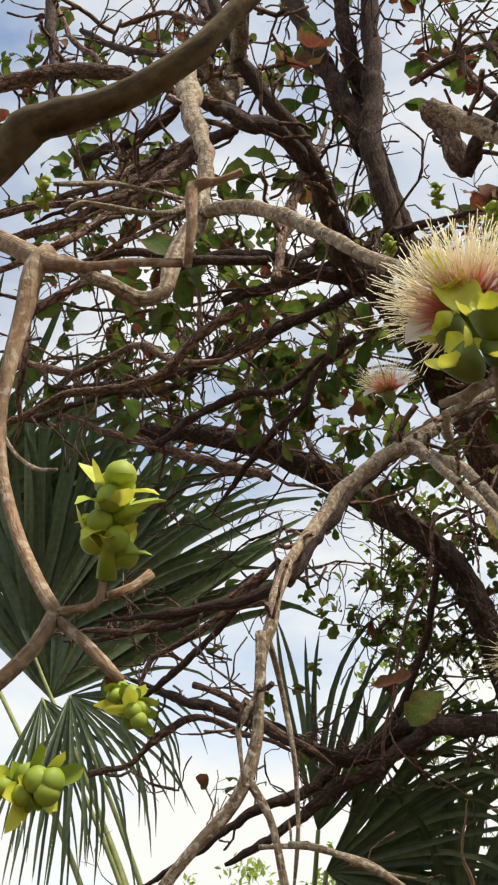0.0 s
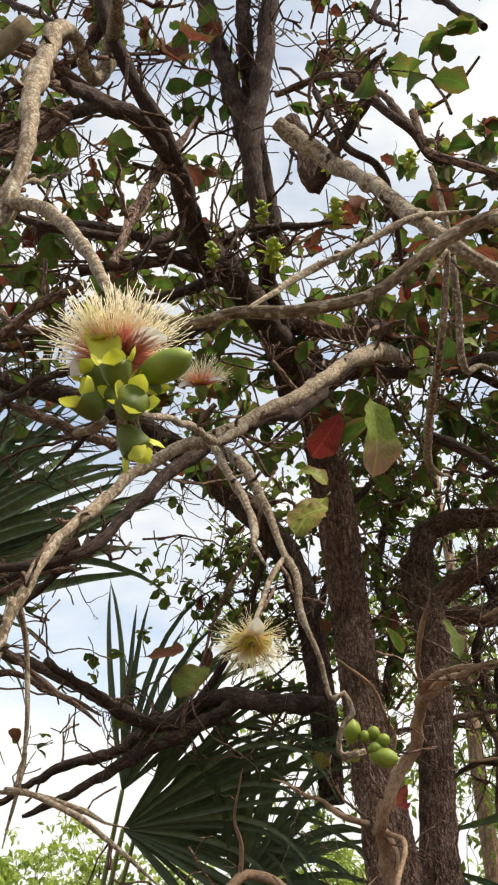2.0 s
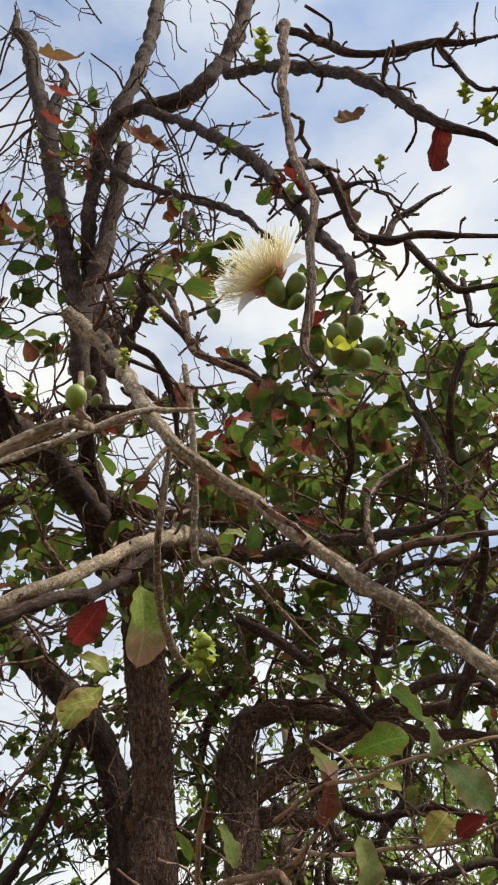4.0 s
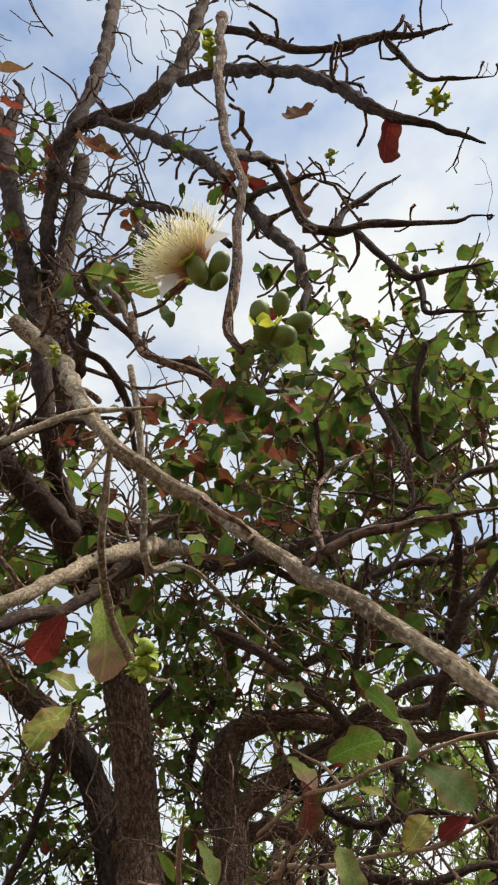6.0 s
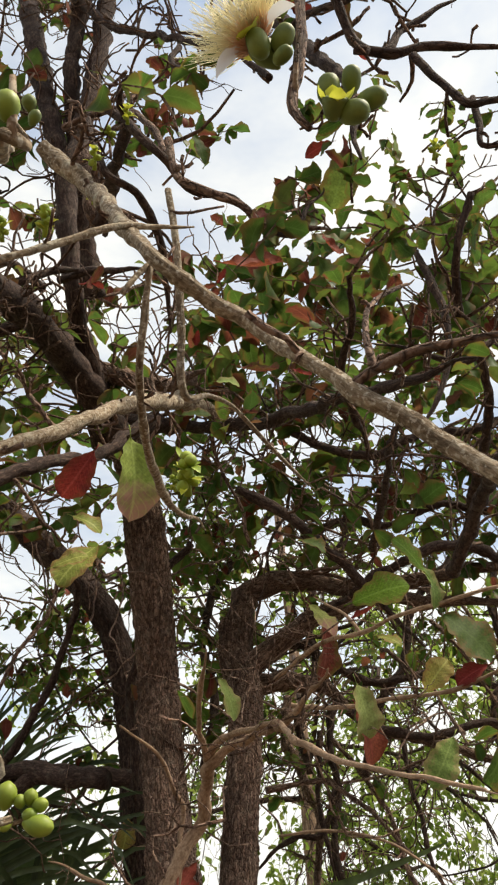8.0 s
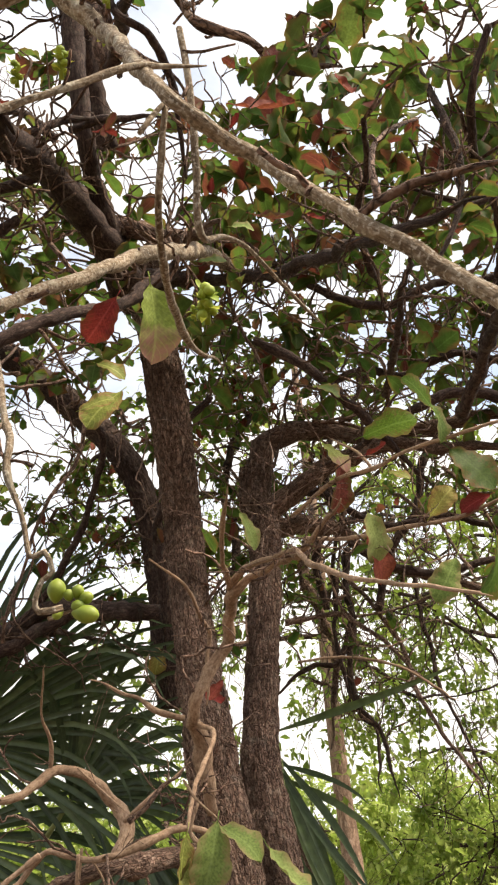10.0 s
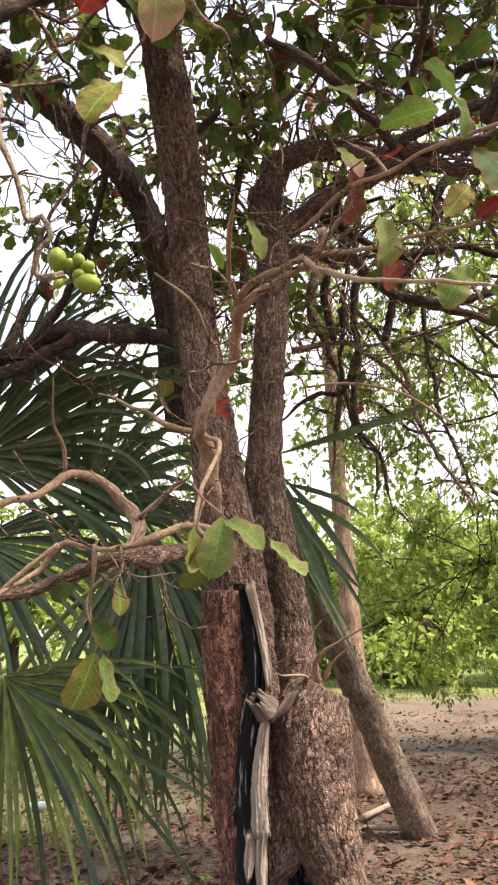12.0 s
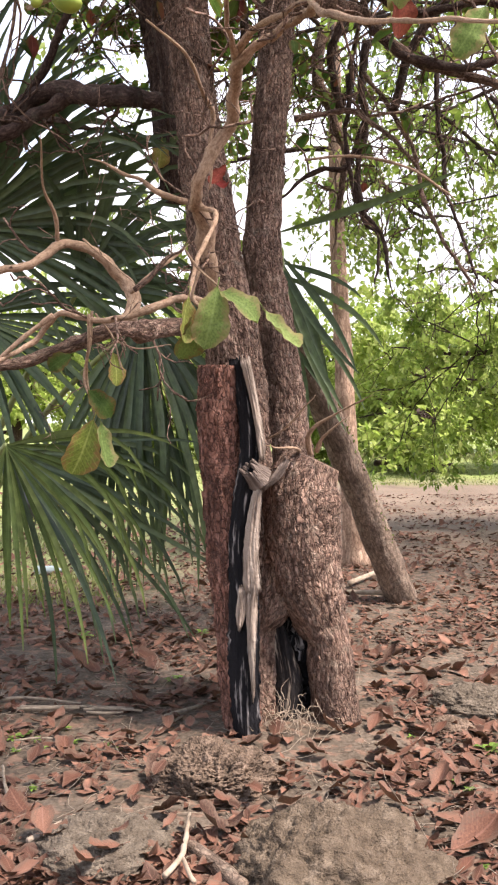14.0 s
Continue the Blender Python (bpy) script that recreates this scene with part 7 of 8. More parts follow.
cupped_bud(Vector((0.862, 0.785, 2.035)), Vector((0.1, -0.55, 0.83)), 0.029, green_cluster, 0)
cupped_bud(Vector((0.884, 0.785, 2.052)), Vector((0.05, -0.7, 0.72)), 0.025, green_cluster, 0)
cupped_bud(Vector((0.887, 0.785, 2.034)), Vector((0.8, -0.5, -0.25)), 0.028, green_cluster, 0)
cupped_bud(Vector((0.87, 0.785, 2.02)), Vector((0.7, -0.45, -0.55)), 0.031, green_cluster, 0)
cupped_bud(Vector((0.864, 0.785, 2.01)), Vector((0.1, -0.85, 0.4)), 0.025, green_cluster, 4)
cupped_bud(Vector((0.811, 0.783, 2.118)), Vector((-0.3, -0.45, 0.84)), 0.031, green_cluster, 0)
cupped_bud(Vector((0.822, 0.783, 2.128)), Vector((0.5, -0.55, 0.68)), 0.029, green_cluster, 0)
cupped_bud(Vector((0.82, 0.783, 2.106)), Vector((0.72, -0.65, 0.2)), 0.021, green_cluster, 0)
pod_cluster = cluster("pod_spray", Vector((0.476, 1.425, 1.632)), Vector((0.9, 0.0, 0.3)), "cluster of smooth yellow-green pods on a hanging twig")
round_bud(Vector((0.474, 1.42, 1.648)), Vector((0.142, -0.355, 0.924)), 0.033, 0.0125, pod_cluster, POD, 0.55, "pod")
round_bud(Vector((0.498, 1.42, 1.634)), Vector((0.94, -0.254, -0.229)), 0.041, 0.0125, pod_cluster, POD, 0.55, "pod")
round_bud(Vector((0.503, 1.42, 1.652)), Vector((0.237, -0.592, 0.77)), 0.021, 0.0085, pod_cluster, POD, 0.55, "pod")
round_bud(Vector((0.507, 1.42, 1.65)), Vector((0.862, -0.507, 0.1)), 0.023, 0.0085, pod_cluster, POD, 0.55, "pod")
round_bud(Vector((0.494, 1.42, 1.65)), Vector((0, -0.781, 0.625)), 0.018, 0.0075, pod_cluster, POD, 0.55, "pod")
round_bud(Vector((0.497, 1.42, 1.642)), Vector((0.843, -0.527, -0.105)), 0.022, 0.008, pod_cluster, POD, 0.55, "pod")
round_bud(Vector((0.484, 1.42, 1.642)), Vector((-0.31, -0.443, -0.841)), 0.022, 0.007, pod_cluster, POD, 0.55, "pod")
lone_cluster = cluster("pod_spray", Vector((0.655, 0.656, 1.813)), Vector((0.004, -0.504, 0.960)), "single smooth green pod at a branch end")
round_bud(Vector((0.652, 0.656, 1.813)), Vector((0.017, -0.585, 0.899)), 0.0202, 0.0078, lone_cluster, POD, 0.55, "pod")
round_bud(Vector((0.659, 0.671, 1.834)), Vector((0.557, -0.594, 0.581)), 0.0109, 0.0039, lone_cluster, CALYX, 0.55, "bud")
round_bud(Vector((0.653, 0.679, 1.863)), Vector((0.071, -0.749, 0.618)), 0.0114, 0.0049, lone_cluster, CALYX, 0.55, "bud")
bud_pile(Vector((0.184, 0.627, 1.561)), Vector((0.296, -0.512, 0.825)), 0.0517, 11, 21, "spike of bright green round buds on a twig")
bud_pile(Vector((0.199, 0.626, 1.505)), Vector((0.613, -0.414, -0.756)), 0.0273, 7, 22, "opening yellow-green buds at a twig end")
bud_pile(Vector((0.155, 0.605, 1.459)), Vector((1.107, -0.251, -0.057)), 0.0343, 9, 23, "bright green bud cluster at a twig end")
bud_pile(Vector((-0.069, 0.819, 2.165)), Vector((0.313, -0.769, 0.618)), 0.0386, 5, 24, "spike of round green buds")
bud_pile(Vector((0.342, 1.363, 2.624)), Vector((0.124, -0.899, 0.603)), 0.0453, 6, 25, "spike of round green buds")
bud_pile(Vector((0.241, 1.384, 2.545)), Vector((0.178, -1.004, 0.480)), 0.0471, 6, 26, "spike of round green buds")
bud_pile(Vector((0.707, 1.180, 1.913)), Vector((0.055, -0.898, 0.653)), 0.0486, 8, 27, "spike of round green buds")
bud_pile(Vector((0.692, 1.184, 1.922)), Vector((-0.127, -0.880, 0.658)), 0.0204, 4, 35, "spike of round green buds")
bud_pile(Vector((0.640, 0.993, 2.372)), Vector((0.070, -0.798, 0.767)), 0.0259, 4, 28, "spike of round green buds")
bud_pile(Vector((0.496, 1.160, 2.366)), Vector((0.122, -0.740, 0.879)), 0.0440, 7, 29, "spike of round green buds")
bud_pile(Vector((0.414, 1.064, 2.185)), Vector((0.120, -0.751, 0.826)), 0.0456, 8, 30, "spike of round green buds")
bud_pile(Vector((0.605, 0.993, 2.273)), Vector((0.154, -0.950, 0.615)), 0.0289, 4, 36, "spike of round green buds")
bud_pile(Vector((0.540, 1.302, 2.825)), Vector((-0.109, -1.696, -0.195)), 0.0426, 4, 31, "spike of round green buds")
bud_pile(Vector((0.467, 1.495, 2.922)), Vector((0.129, -1.622, -0.412)), 0.0400, 4, 32, "spike of round green buds")
bud_pile(Vector((1.073, 1.139, 2.477)), Vector((0.153, -0.612, 0.839)), 0.0316, 5, 33, "spike of round green buds")
bud_pile(Vector((1.415, 1.273, 3.757)), Vector((0.235, -0.635, 1.163)), 0.0614, 5, 34, "spike of round green buds")
bud_pile(Vector((1.478, 1.274, 3.649)), Vector((0.242, -0.648, 1.095)), 0.0506, 4, 37, "spike of round green buds")
bud_pile(Vector((1.138, 1.317, 3.455)), Vector((0.149, -0.609, 0.978)), 0.0481, 4, 38, "spike of round green buds")
bud_pile(Vector((1.358, 1.281, 3.124)), Vector((0.910, -0.285, -0.511)), 0.0274, 3, 39, "spike of round green buds")
bud_pile(Vector((1.288, 1.266, 2.913)), Vector((0.511, -0.574, 1.198)), 0.0274, 3, 40, "spike of round green buds")
bud_pile(Vector((0.858, 1.346, 4.284)), Vector((0.041, -0.985, 0.241)), 0.1099, 6, 41, "spike of round green buds")
bud_pile(Vector((1.446, 1.276, 3.617)), Vector((0.192, -0.665, 1.038)), 0.0746, 5, 42, "spike of round green buds")


# ---------------------------------------------------------------- stump details at the foot of the tree
def plank(name, points, mat, label, cols=13):
    """A split sheet of wood on the trunk: long fibres, ragged edges, real thickness."""
    pts, half = spline(points, 0.008)
    seed = len(BOUGHS) + points[0][0] * 50
    b, n = Builder(), len(pts)
    run = 0.0
    for i in range(n):
        if i:
            run += (pts[i] - pts[i - 1]).length
        for back in (0, 1):
            for j in range(cols):
                u = 2 * j / (cols - 1) - 1
                ragged = 1 + 0.12 * noise.noise((run * 18, u * 2, seed)) + 0.14 * noise.noise((run * 60, u, seed + 5))
                depth = -0.016 * (1 - u * u) + 0.010 * noise.noise((u * 6, run * 4, seed)) + 0.006 * noise.noise((u * 13, run * 14, seed))
                if i in (0, 1, n - 2, n - 1):
                    depth += 0.006
                end = 0.03 * noise.noise((u * 5, seed, 2)) * (1 if i in (0, n - 1) else 0)
                b.v.append(pts[i] + Vector((u * half[i] * ragged, depth * (1 - back) + 0.03 * back, end)))
                b.uv.append((u * half[i], run))
    row = cols * 2
    for i in range(n - 1):
        for j in range(cols - 1):
            a = i * row + j
            b.f.append((a, a + 1, a + 1 + row, a + row))
            c = a + cols
            b.f.append((c + row, c + 1 + row, c + 1, c))
        for j in (0, cols - 1):
            a = i * row + j
            b.f.append((a, a + row, a + row + cols, a + cols))
    for i in (0, n - 1):
        for j in range(cols - 1):
            a = i * row + j
            b.f.append((a, a + 1, a + 1 + cols, a + cols))
    return tree_part(name, b, mat, label)


def lump(name, points, mat, label, seed):
    pts, rad = spline(points, 0.008)
    b = Builder()
    b.tube(pts, rad, 40, rough=0.5, seed=seed * 3.1)
    for v in b.v:
        v += 0.25 * min(rad) * Vector([noise.noise(v * 55 + Vector((j, 0, seed))) + 0.6 * noise.noise(v * 130 + Vector((0, j, seed))) for j in (0, 7, 14)])
    return tree_part(name, b, mat, label)


plank("char_strip", [(0.561, 3.365, 1.346, 0.0236), (0.597, 3.365, 1.177, 0.0275), (0.611, 3.365, 1.014, 0.0335), (0.589, 3.365, 0.880, 0.0335), (0.571, 3.365, 0.700, 0.0316), (0.591, 3.365, 0.510, 0.0514), (0.591, 3.365, 0.341, 0.0554), (0.595, 3.365, 0.171, 0.0515), (0.605, 3.365, -0.000, 0.0456)], CHAR, "blackened burnt strip of the trunk")
plank("wood_strip", [(0.597, 3.335, 1.348, 0.0175), (0.634, 3.335, 1.177, 0.0136), (0.653, 3.335, 1.060, 0.0136), (0.657, 3.335, 0.996, 0.0078)], HEART, "pale bare split wood")
plank("wood_strip", [(0.644, 3.330, 0.905, 0.0136), (0.628, 3.330, 0.792, 0.0234), (0.619, 3.330, 0.664, 0.0273), (0.623, 3.330, 0.537, 0.0312)], HEART, "pale bare split wood")
plank("wood_strip", [(0.590, 3.334, 0.560, 0.0130), (0.587, 3.335, 0.508, 0.0157), (0.583, 3.335, 0.457, 0.0176), (0.579, 3.335, 0.406, 0.0059)], HEART, "pale bare split wood")
plank("wood_strip", [(0.630, 3.332, 0.575, 0.0170), (0.622, 3.335, 0.509, 0.0196), (0.622, 3.335, 0.418, 0.0176), (0.622, 3.335, 0.320, 0.0117), (0.628, 3.335, 0.162, 0.0039)], HEART, "pale bare split wood")
plank("wood_strip", [(0.704, 3.600, 0.368, 0.0208), (0.722, 3.585, 0.276, 0.0352), (0.743, 3.575, 0.172, 0.0496), (0.739, 3.560, 0.072, 0.0494), (0.722, 3.545, -0.039, 0.0452)], CHAR_STREAK, "streaked charred wood inside the hollow")
def broken_knot(at, way, radius, depth):
    """A snapped branch stub: weathered wood with a jagged rim round a burnt-out hole."""
    way = way.normalized()
    s0 = way.orthogonal().normalized()
    s1 = way.cross(s0)
    wall, hole, n = Builder(), Builder(), 40
    for b, rings in ((wall, ((-1.0, 1.5, 0), (-0.4, 1.25, 0), (0.2, 1.05, 0.3), (0.75, 0.95, 1), (0.7, 0.72, 1), (0.3, 0.62, 0.6))), (hole, ((0.42, 0.68, 0.5), (0.1, 0.6, 0), (-0.3, 0.45, 0), (-0.5, 0.03, 0)))):
        for along, r, jag in rings:
            for k in range(n):
                a = 2 * math.pi * k / n
                c, d = math.cos(a), math.sin(a)
                r2 = r * (1 + 0.16 * noise.noise((c * 1.5, d * 1.5, 4)) + 0.10 * noise.noise((c * 5, d * 5, along)))
                up = along + jag * (0.95 * noise.noise((c * 2.2, d * 2.2, 7)) + 0.4 * noise.noise((c * 7, d * 7, 1)))
                b.v.append(at + way * (up * depth) + (s0 * c + s1 * d) * (r2 * radius))
                b.uv.append((a * radius, along * depth))
        for i in range(len(rings) - 1):
            for k in range(n):
                p, q = i * n + k, i * n + (k + 1) % n
                b.f.append((p, q, q + n, p + n))
    knot = tree_part("knot", wall, HEART_GREY, "weathered broken knot with a burnt hole")
    tree_part("cavity", hole, CHAR, "burnt-out hole", knot)


broken_knot(Vector((0.629, 3.325, 0.952)), Vector((-0.55, -0.55, 0.63)), 0.0318, 0.0384)
plank("splinter", [(0.742, 3.360, 0.995, 0.0120), (0.704, 3.340, 0.937, 0.0210), (0.653, 3.335, 0.893, 0.0190)], HEART_GREY, "greyed broken splinter beside the knot")
lump("hollow", [(0.718, 3.720, 0.439, 0.0862), (0.731, 3.740, 0.235, 0.1043), (0.726, 3.740, 0.034, 0.1088), (0.718, 3.740, -0.190, 0.1047)], CHAR, "dark burnt hollow", 1)
limb("sucker_shoot", BARK_TWIG, [(0.789, 3.544, 1.019, 0.0102), (0.770, 3.492, 1.031, 0.0080), (0.700, 3.439, 1.036, 0.0039)])
limb("sucker_shoot", BARK_TWIG, [(0.821, 3.545, 1.009, 0.0122), (0.816, 3.491, 1.071, 0.0100), (0.841, 3.437, 1.111, 0.0079), (0.909, 3.381, 1.150, 0.0057), (1.018, 3.270, 1.212, 0.0018)])
limb("sucker_shoot", BARK_TWIG, [(0.851, 3.545, 1.019, 0.0122), (0.867, 3.493, 1.066, 0.0080), (0.930, 3.439, 1.131, 0.0039)])
limb("sucker_shoot", BARK_TWIG, [(0.665, 3.541, 1.064, 0.0040), (0.729, 3.487, 1.101, 0.0059), (0.811, 3.423, 1.189, 0.0039)])


# ---------------------------------------------------------------- leaning log
def leaning_log():
    b = Builder()
    pts, rad = spline([(1.442, 5.89, -0.04, 0.100), (1.22, 5.627, 0.49, 0.094), (0.998, 5.363, 1.02, 0.086), (0.775, 5.10, 1.553, 0.076), (0.66, 4.964, 1.83, 0.066)], 0.03)
    b.tube(pts, rad, 48, rough=0.10, seed=3)
    log = thing("leaning_log", "bare grey-brown log leaning against the tree, cut end on the soil", "log", (1.442, 5.89, 0))
    ob = part("log_body", b, BARK_FAR_DULL, log)
    ob.matrix_parent_inverse = Matrix.Translation((-1.442, -5.89, 0))
    m = Builder()
    rng = random.Random(8)
    for _ in range(160):
        i = rng.randint(len(pts) // 4, len(pts) * 2 // 3)
        at = pts[i] + Vector((rad[i] * 0.85, -rad[i] * rng.uniform(-0.2, 0.5), 0)) + any_way(rng) * 0.012
        m.leaf(at, any_way(rng), any_way(rng), rng.uniform(0.015, 0.03), 0.012, 0.3, 0.2, 3)
    moss = part("moss", m, LEAF, log, "thin green moss")
    tagged(moss, "thin green moss", kind="stuff")
    moss.matrix_parent_inverse = Matrix.Translation((-1.442, -5.89, 0))


BARK_FAR_DULL = bark("weathered_log", (0.06, 0.042, 0.032), (0.15, 0.108, 0.08), (0.25, 0.19, 0.145), grain=34.0, lichen=0.3)
leaning_log()


# ---------------------------------------------------------------- trees behind
def back_tree(name, at, height, radius, lean, crown, levels, leaf_size, seed, mat, leaf_mat, label, leaves, droop=-0.05, first=0.35, crook=0.06):
    """A tree grown limb by limb: trunk, limbs, twigs and many small leaves."""
    rng = random.Random(seed)
    root = thing(name, label, "tree", at, name.replace("_", " ") + "s")
    trunk = Builder()
    pts, rad = wander(rng, Vector((0, 0, -0.05)), Vector(lean), height, radius, radius * 0.35, 14, crook, (0, 0, 0.03 if crook > 0.03 else 0))
    sm, sr = spline([(*p, r) for p, r in zip(pts, rad)], 0.08)
    sr = [r * (1 + 0.5 * math.exp(-(p.z + 0.05) * 5 / max(0.3, height * 0.12))) for p, r in zip(sm, sr)]
    trunk.tube(sm, sr, 16, rough=0.1, seed=seed)
    part("trunk", trunk, mat, root)
    twigs, green, ends = Builder(), Builder(), []
    for k in range(levels):
        i = rng.randint(int(len(sm) * first), len(sm) - 1)
        a = k * 2.4 + rng.uniform(-0.4, 0.4)
        way = Vector((math.cos(a), math.sin(a), rng.uniform(0.1, 0.8)))
        lp, lr = wander(rng, sm[i], way, crown * rng.uniform(0.6, 1.1), sr[i] * 0.42, 0.006, 9, 0.16, (0, 0, droop))
        limb_mesh = Builder()
        limb_mesh.tube(lp, lr, 7)
        part("limb", limb_mesh, BARK_DARK_BACKLIT, root)
        for _ in range(9):
            j = rng.randint(3, len(lp) - 1)
            sprout(rng, twigs, ends, lp[j], any_way(rng) + Vector((0, 0, droop * 6)), crown * rng.uniform(0.25, 0.5), max(0.004, lr[j] * 0.4), 1, (0, 0, droop * 1.5), 0.22)
    tagged(part("twig_mass", twigs, BARK_DARK_BACKLIT, root), kind="stuff")
    for _ in range(leaves):
        at2, way = rng.choice(ends)
        p = at2 + any_way(rng) * rng.uniform(0.01, crown * (0.05 if crown < 2.59 or height > 5 else 0.11))
        s = leaf_size * rng.uniform(0.6, 1.3)
        green.leaf(p, (any_way(rng) + Vector((0, 0, -0.3))), Vector((0, 0, 1)) + any_way(rng) * 0.7, s, s * 0.55, 0.3, 0.2, 2)
    tagged(part("crown", green, leaf_mat, root), kind="stuff")
    return root


def back_trees():
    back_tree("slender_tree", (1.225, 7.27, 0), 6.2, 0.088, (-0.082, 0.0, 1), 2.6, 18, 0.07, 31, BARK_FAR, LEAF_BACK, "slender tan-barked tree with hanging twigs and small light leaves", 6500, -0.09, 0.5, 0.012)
    back_tree("slender_tree", (4.9, 8.0, 0), 5.6, 0.13, (0.1, 0, 1), 2.4, 15, 0.065, 32, BARK_DARK_BACKLIT, LEAF_BACK, "dark slender tree with sparse light leaves", 4500, -0.05)
    back_tree("slender_tree", (3.6, 9.2, 0), 5.2, 0.13, (0.05, 0, 1), 2.8, 18, 0.085, 33, BARK_DARK_BACKLIT, LEAF_BACK, "dark slender tree with hanging twigs and sparse leaves", 17000, -0.1)
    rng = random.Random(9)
    # orchard crowns take the paled leaf tone that stands for haze
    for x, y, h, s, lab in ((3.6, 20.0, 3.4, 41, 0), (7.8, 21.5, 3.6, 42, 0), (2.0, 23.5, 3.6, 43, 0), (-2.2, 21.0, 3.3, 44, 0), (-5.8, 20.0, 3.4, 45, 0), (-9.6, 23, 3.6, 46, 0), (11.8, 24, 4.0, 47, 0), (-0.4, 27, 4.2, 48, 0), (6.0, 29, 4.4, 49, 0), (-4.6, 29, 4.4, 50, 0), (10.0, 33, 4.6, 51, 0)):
        back_tree("orchard_tree", (x, y, 0), h * 0.95, 0.16, (rng.uniform(-0.2, 0.2), 0, 1), 2.6, 18, 0.20, s, BARK_DARK_BACKLIT, LEAF_FAR, "low spreading orchard tree with bright yellow-green leaves", 10000, -0.035, 0.3)


back_trees()


# ---------------------------------------------------------------- fan palms
palm_left = thing("fan_palm", "dark green fan palm with long split blades behind the trunk", "palm", (-1.3, 5.0, 0), "fan palms")
palm_right = thing("fan_palm", "young fan palm with narrow arching blades behind the trunk", "palm", (0.75, 4.95, 0), "fan palms")


def frond(palm, hub, axis, face, spread, length, count, droop, mat, seed, widest=0.034):
    """One fan: a stalk from the palm's foot, and blades that part and hang at their ends."""
    rng = random.Random(seed)
    foot = palm.location
    inv = Matrix.Translation(-foot)
    stalk = Builder()
    mid = hub * 0.5 + foot * 0.5 + Vector((0, 0.1, 0.25))
    pts, rad = spline([(*foot, 0.022), (*mid, 0.017), (*hub, 0.011)], 0.06)
    stalk.tube(pts, rad, 8)
    base = part("stalk", stalk, PALM_RIB, palm)
    base.matrix_parent_inverse = inv
    axis = axis.normalized()
    side = axis.cross(face).normalized()
    for k in range(count):
        a = radians(spread) * (2 * (k + 0.5) / count - 1)
        a += rng.gauss(0, 0.05)
        way = (axis * math.cos(a) + side * math.sin(a) + face * rng.gauss(0, 0.07 if count > 40 else 0.14)).normalized()
        ln = length * (0.72 + 0.28 * math.cos(a * 0.9)) * (rng.uniform(0.7, 1.1) if count > 1 else 1.0)
        wide = widest
        fall, sway = droop * rng.uniform(0.2, 2.2), rng.gauss(0, 0.06)
        turn = face * rng.choice((-1, 1)) * (0.2 if count > 40 else 0.55)
        b = Builder()
        segs = 9
        q, d = hub.copy(), way.copy()
        for i in range(segs + 1):
            s = i / segs
            w = wide * min(1.0, 0.12 + 2.4 * s) * (1 - s) ** 0.55 * 0.5 + 0.001
            across = d.cross(face + turn * s).normalized()
            up = across.cross(d)
            for j in (-1, 0, 1):
                b.v.append(q + across * (w * j) - up * (w * 0.45 * (1 - abs(j))))
                b.uv.append((j, s))
            d = (d + Vector((0, 0, -1)) * (fall * s * s * 0.9) + side * (sway * s)).normalized()
            q = q + d * (ln / segs)
        for i in range(segs):
            for j in (0, 1):
                n = i * 3 + j
                b.f.append((n, n + 1, n + 4, n + 3))
        ob = part("palm_blade", b, mat, palm)
        ob.matrix_parent_inverse = inv


frond(palm_left, Vector((-0.284, 3.452, 1.042)), Vector((0.454, -0.081, -0.427)), Vector((0.307, -0.951, 0.035)), 62, 0.82, 26, 0.7, PALM_PALE, 3, 0.024)
frond(palm_left, Vector((-0.777, 4.325, 2.038)), Vector((0.948, -0.086, 0.122)), Vector((0.339, -0.92, -0.198)), 48, 1.29, 30, 0.5, PALM, 4, 0.035)
frond(palm_left, Vector((0.079, 4.200, 1.606)), Vector((0.097, -0.099, -0.847)), Vector((0.158, -0.982, -0.108)), 42, 1.17, 58, 0.8, PALM, 5, 0.041)
frond(palm_left, Vector((-0.435, 3.900, 1.003)), Vector((0.738, -0.049, -0.360)), Vector((0.305, -0.952, 0.043)), 38, 1.07, 24, 0.6, PALM, 6, 0.031)
frond(palm_left, Vector((-2.793, 5.000, 3.269)), Vector((0.260, -0.000, 1.909)), Vector((0.379, -0.877, -0.294)), 52, 2.25, 58, 0.12, PALM, 7, 0.125)
frond(palm_left, Vector((-3.843, 4.715, 4.393)), Vector((1.346, 0.000, 0.844)), Vector((0.471, -0.766, -0.437)), 60, 2.21, 60, 0.2, PALM, 8, 0.12)
frond(palm_left, Vector((-2.943, 4.905, 3.600)), Vector((1.058, 0.000, 1.687)), Vector((0.392, -0.853, -0.345)), 40, 2.11, 46, 0.15, PALM, 9, 0.11)
frond(palm_left, Vector((-2.528, 4.810, 3.193)), Vector((0.911, -0.174, -1.035)), Vector((0.36, -0.885, -0.296)), 62, 1.37, 36, 0.9, PALM, 10, 0.031)
frond(palm_left, Vector((-2.797, 4.905, 3.238)), Vector((0.410, -0.086, -1.000)), Vector((0.387, -0.874, -0.294)), 40, 1.21, 20, 0.5, PALM, 11, 0.027)
frond(palm_left, Vector((-0.866, 4.525, 2.250)), Vector((0.283, -0.000, 0.786)), Vector((0.174, -0.974, -0.146)), 30, 1.14, 18, 0.2, PALM, 12, 0.046)
frond(palm_left, Vector((-0.828, 4.500, 1.646)), Vector((0.714, -0.098, -0.530)), Vector((0.34, -0.935, -0.104)), 65, 1.17, 34, 0.7, PALM, 13, 0.035)
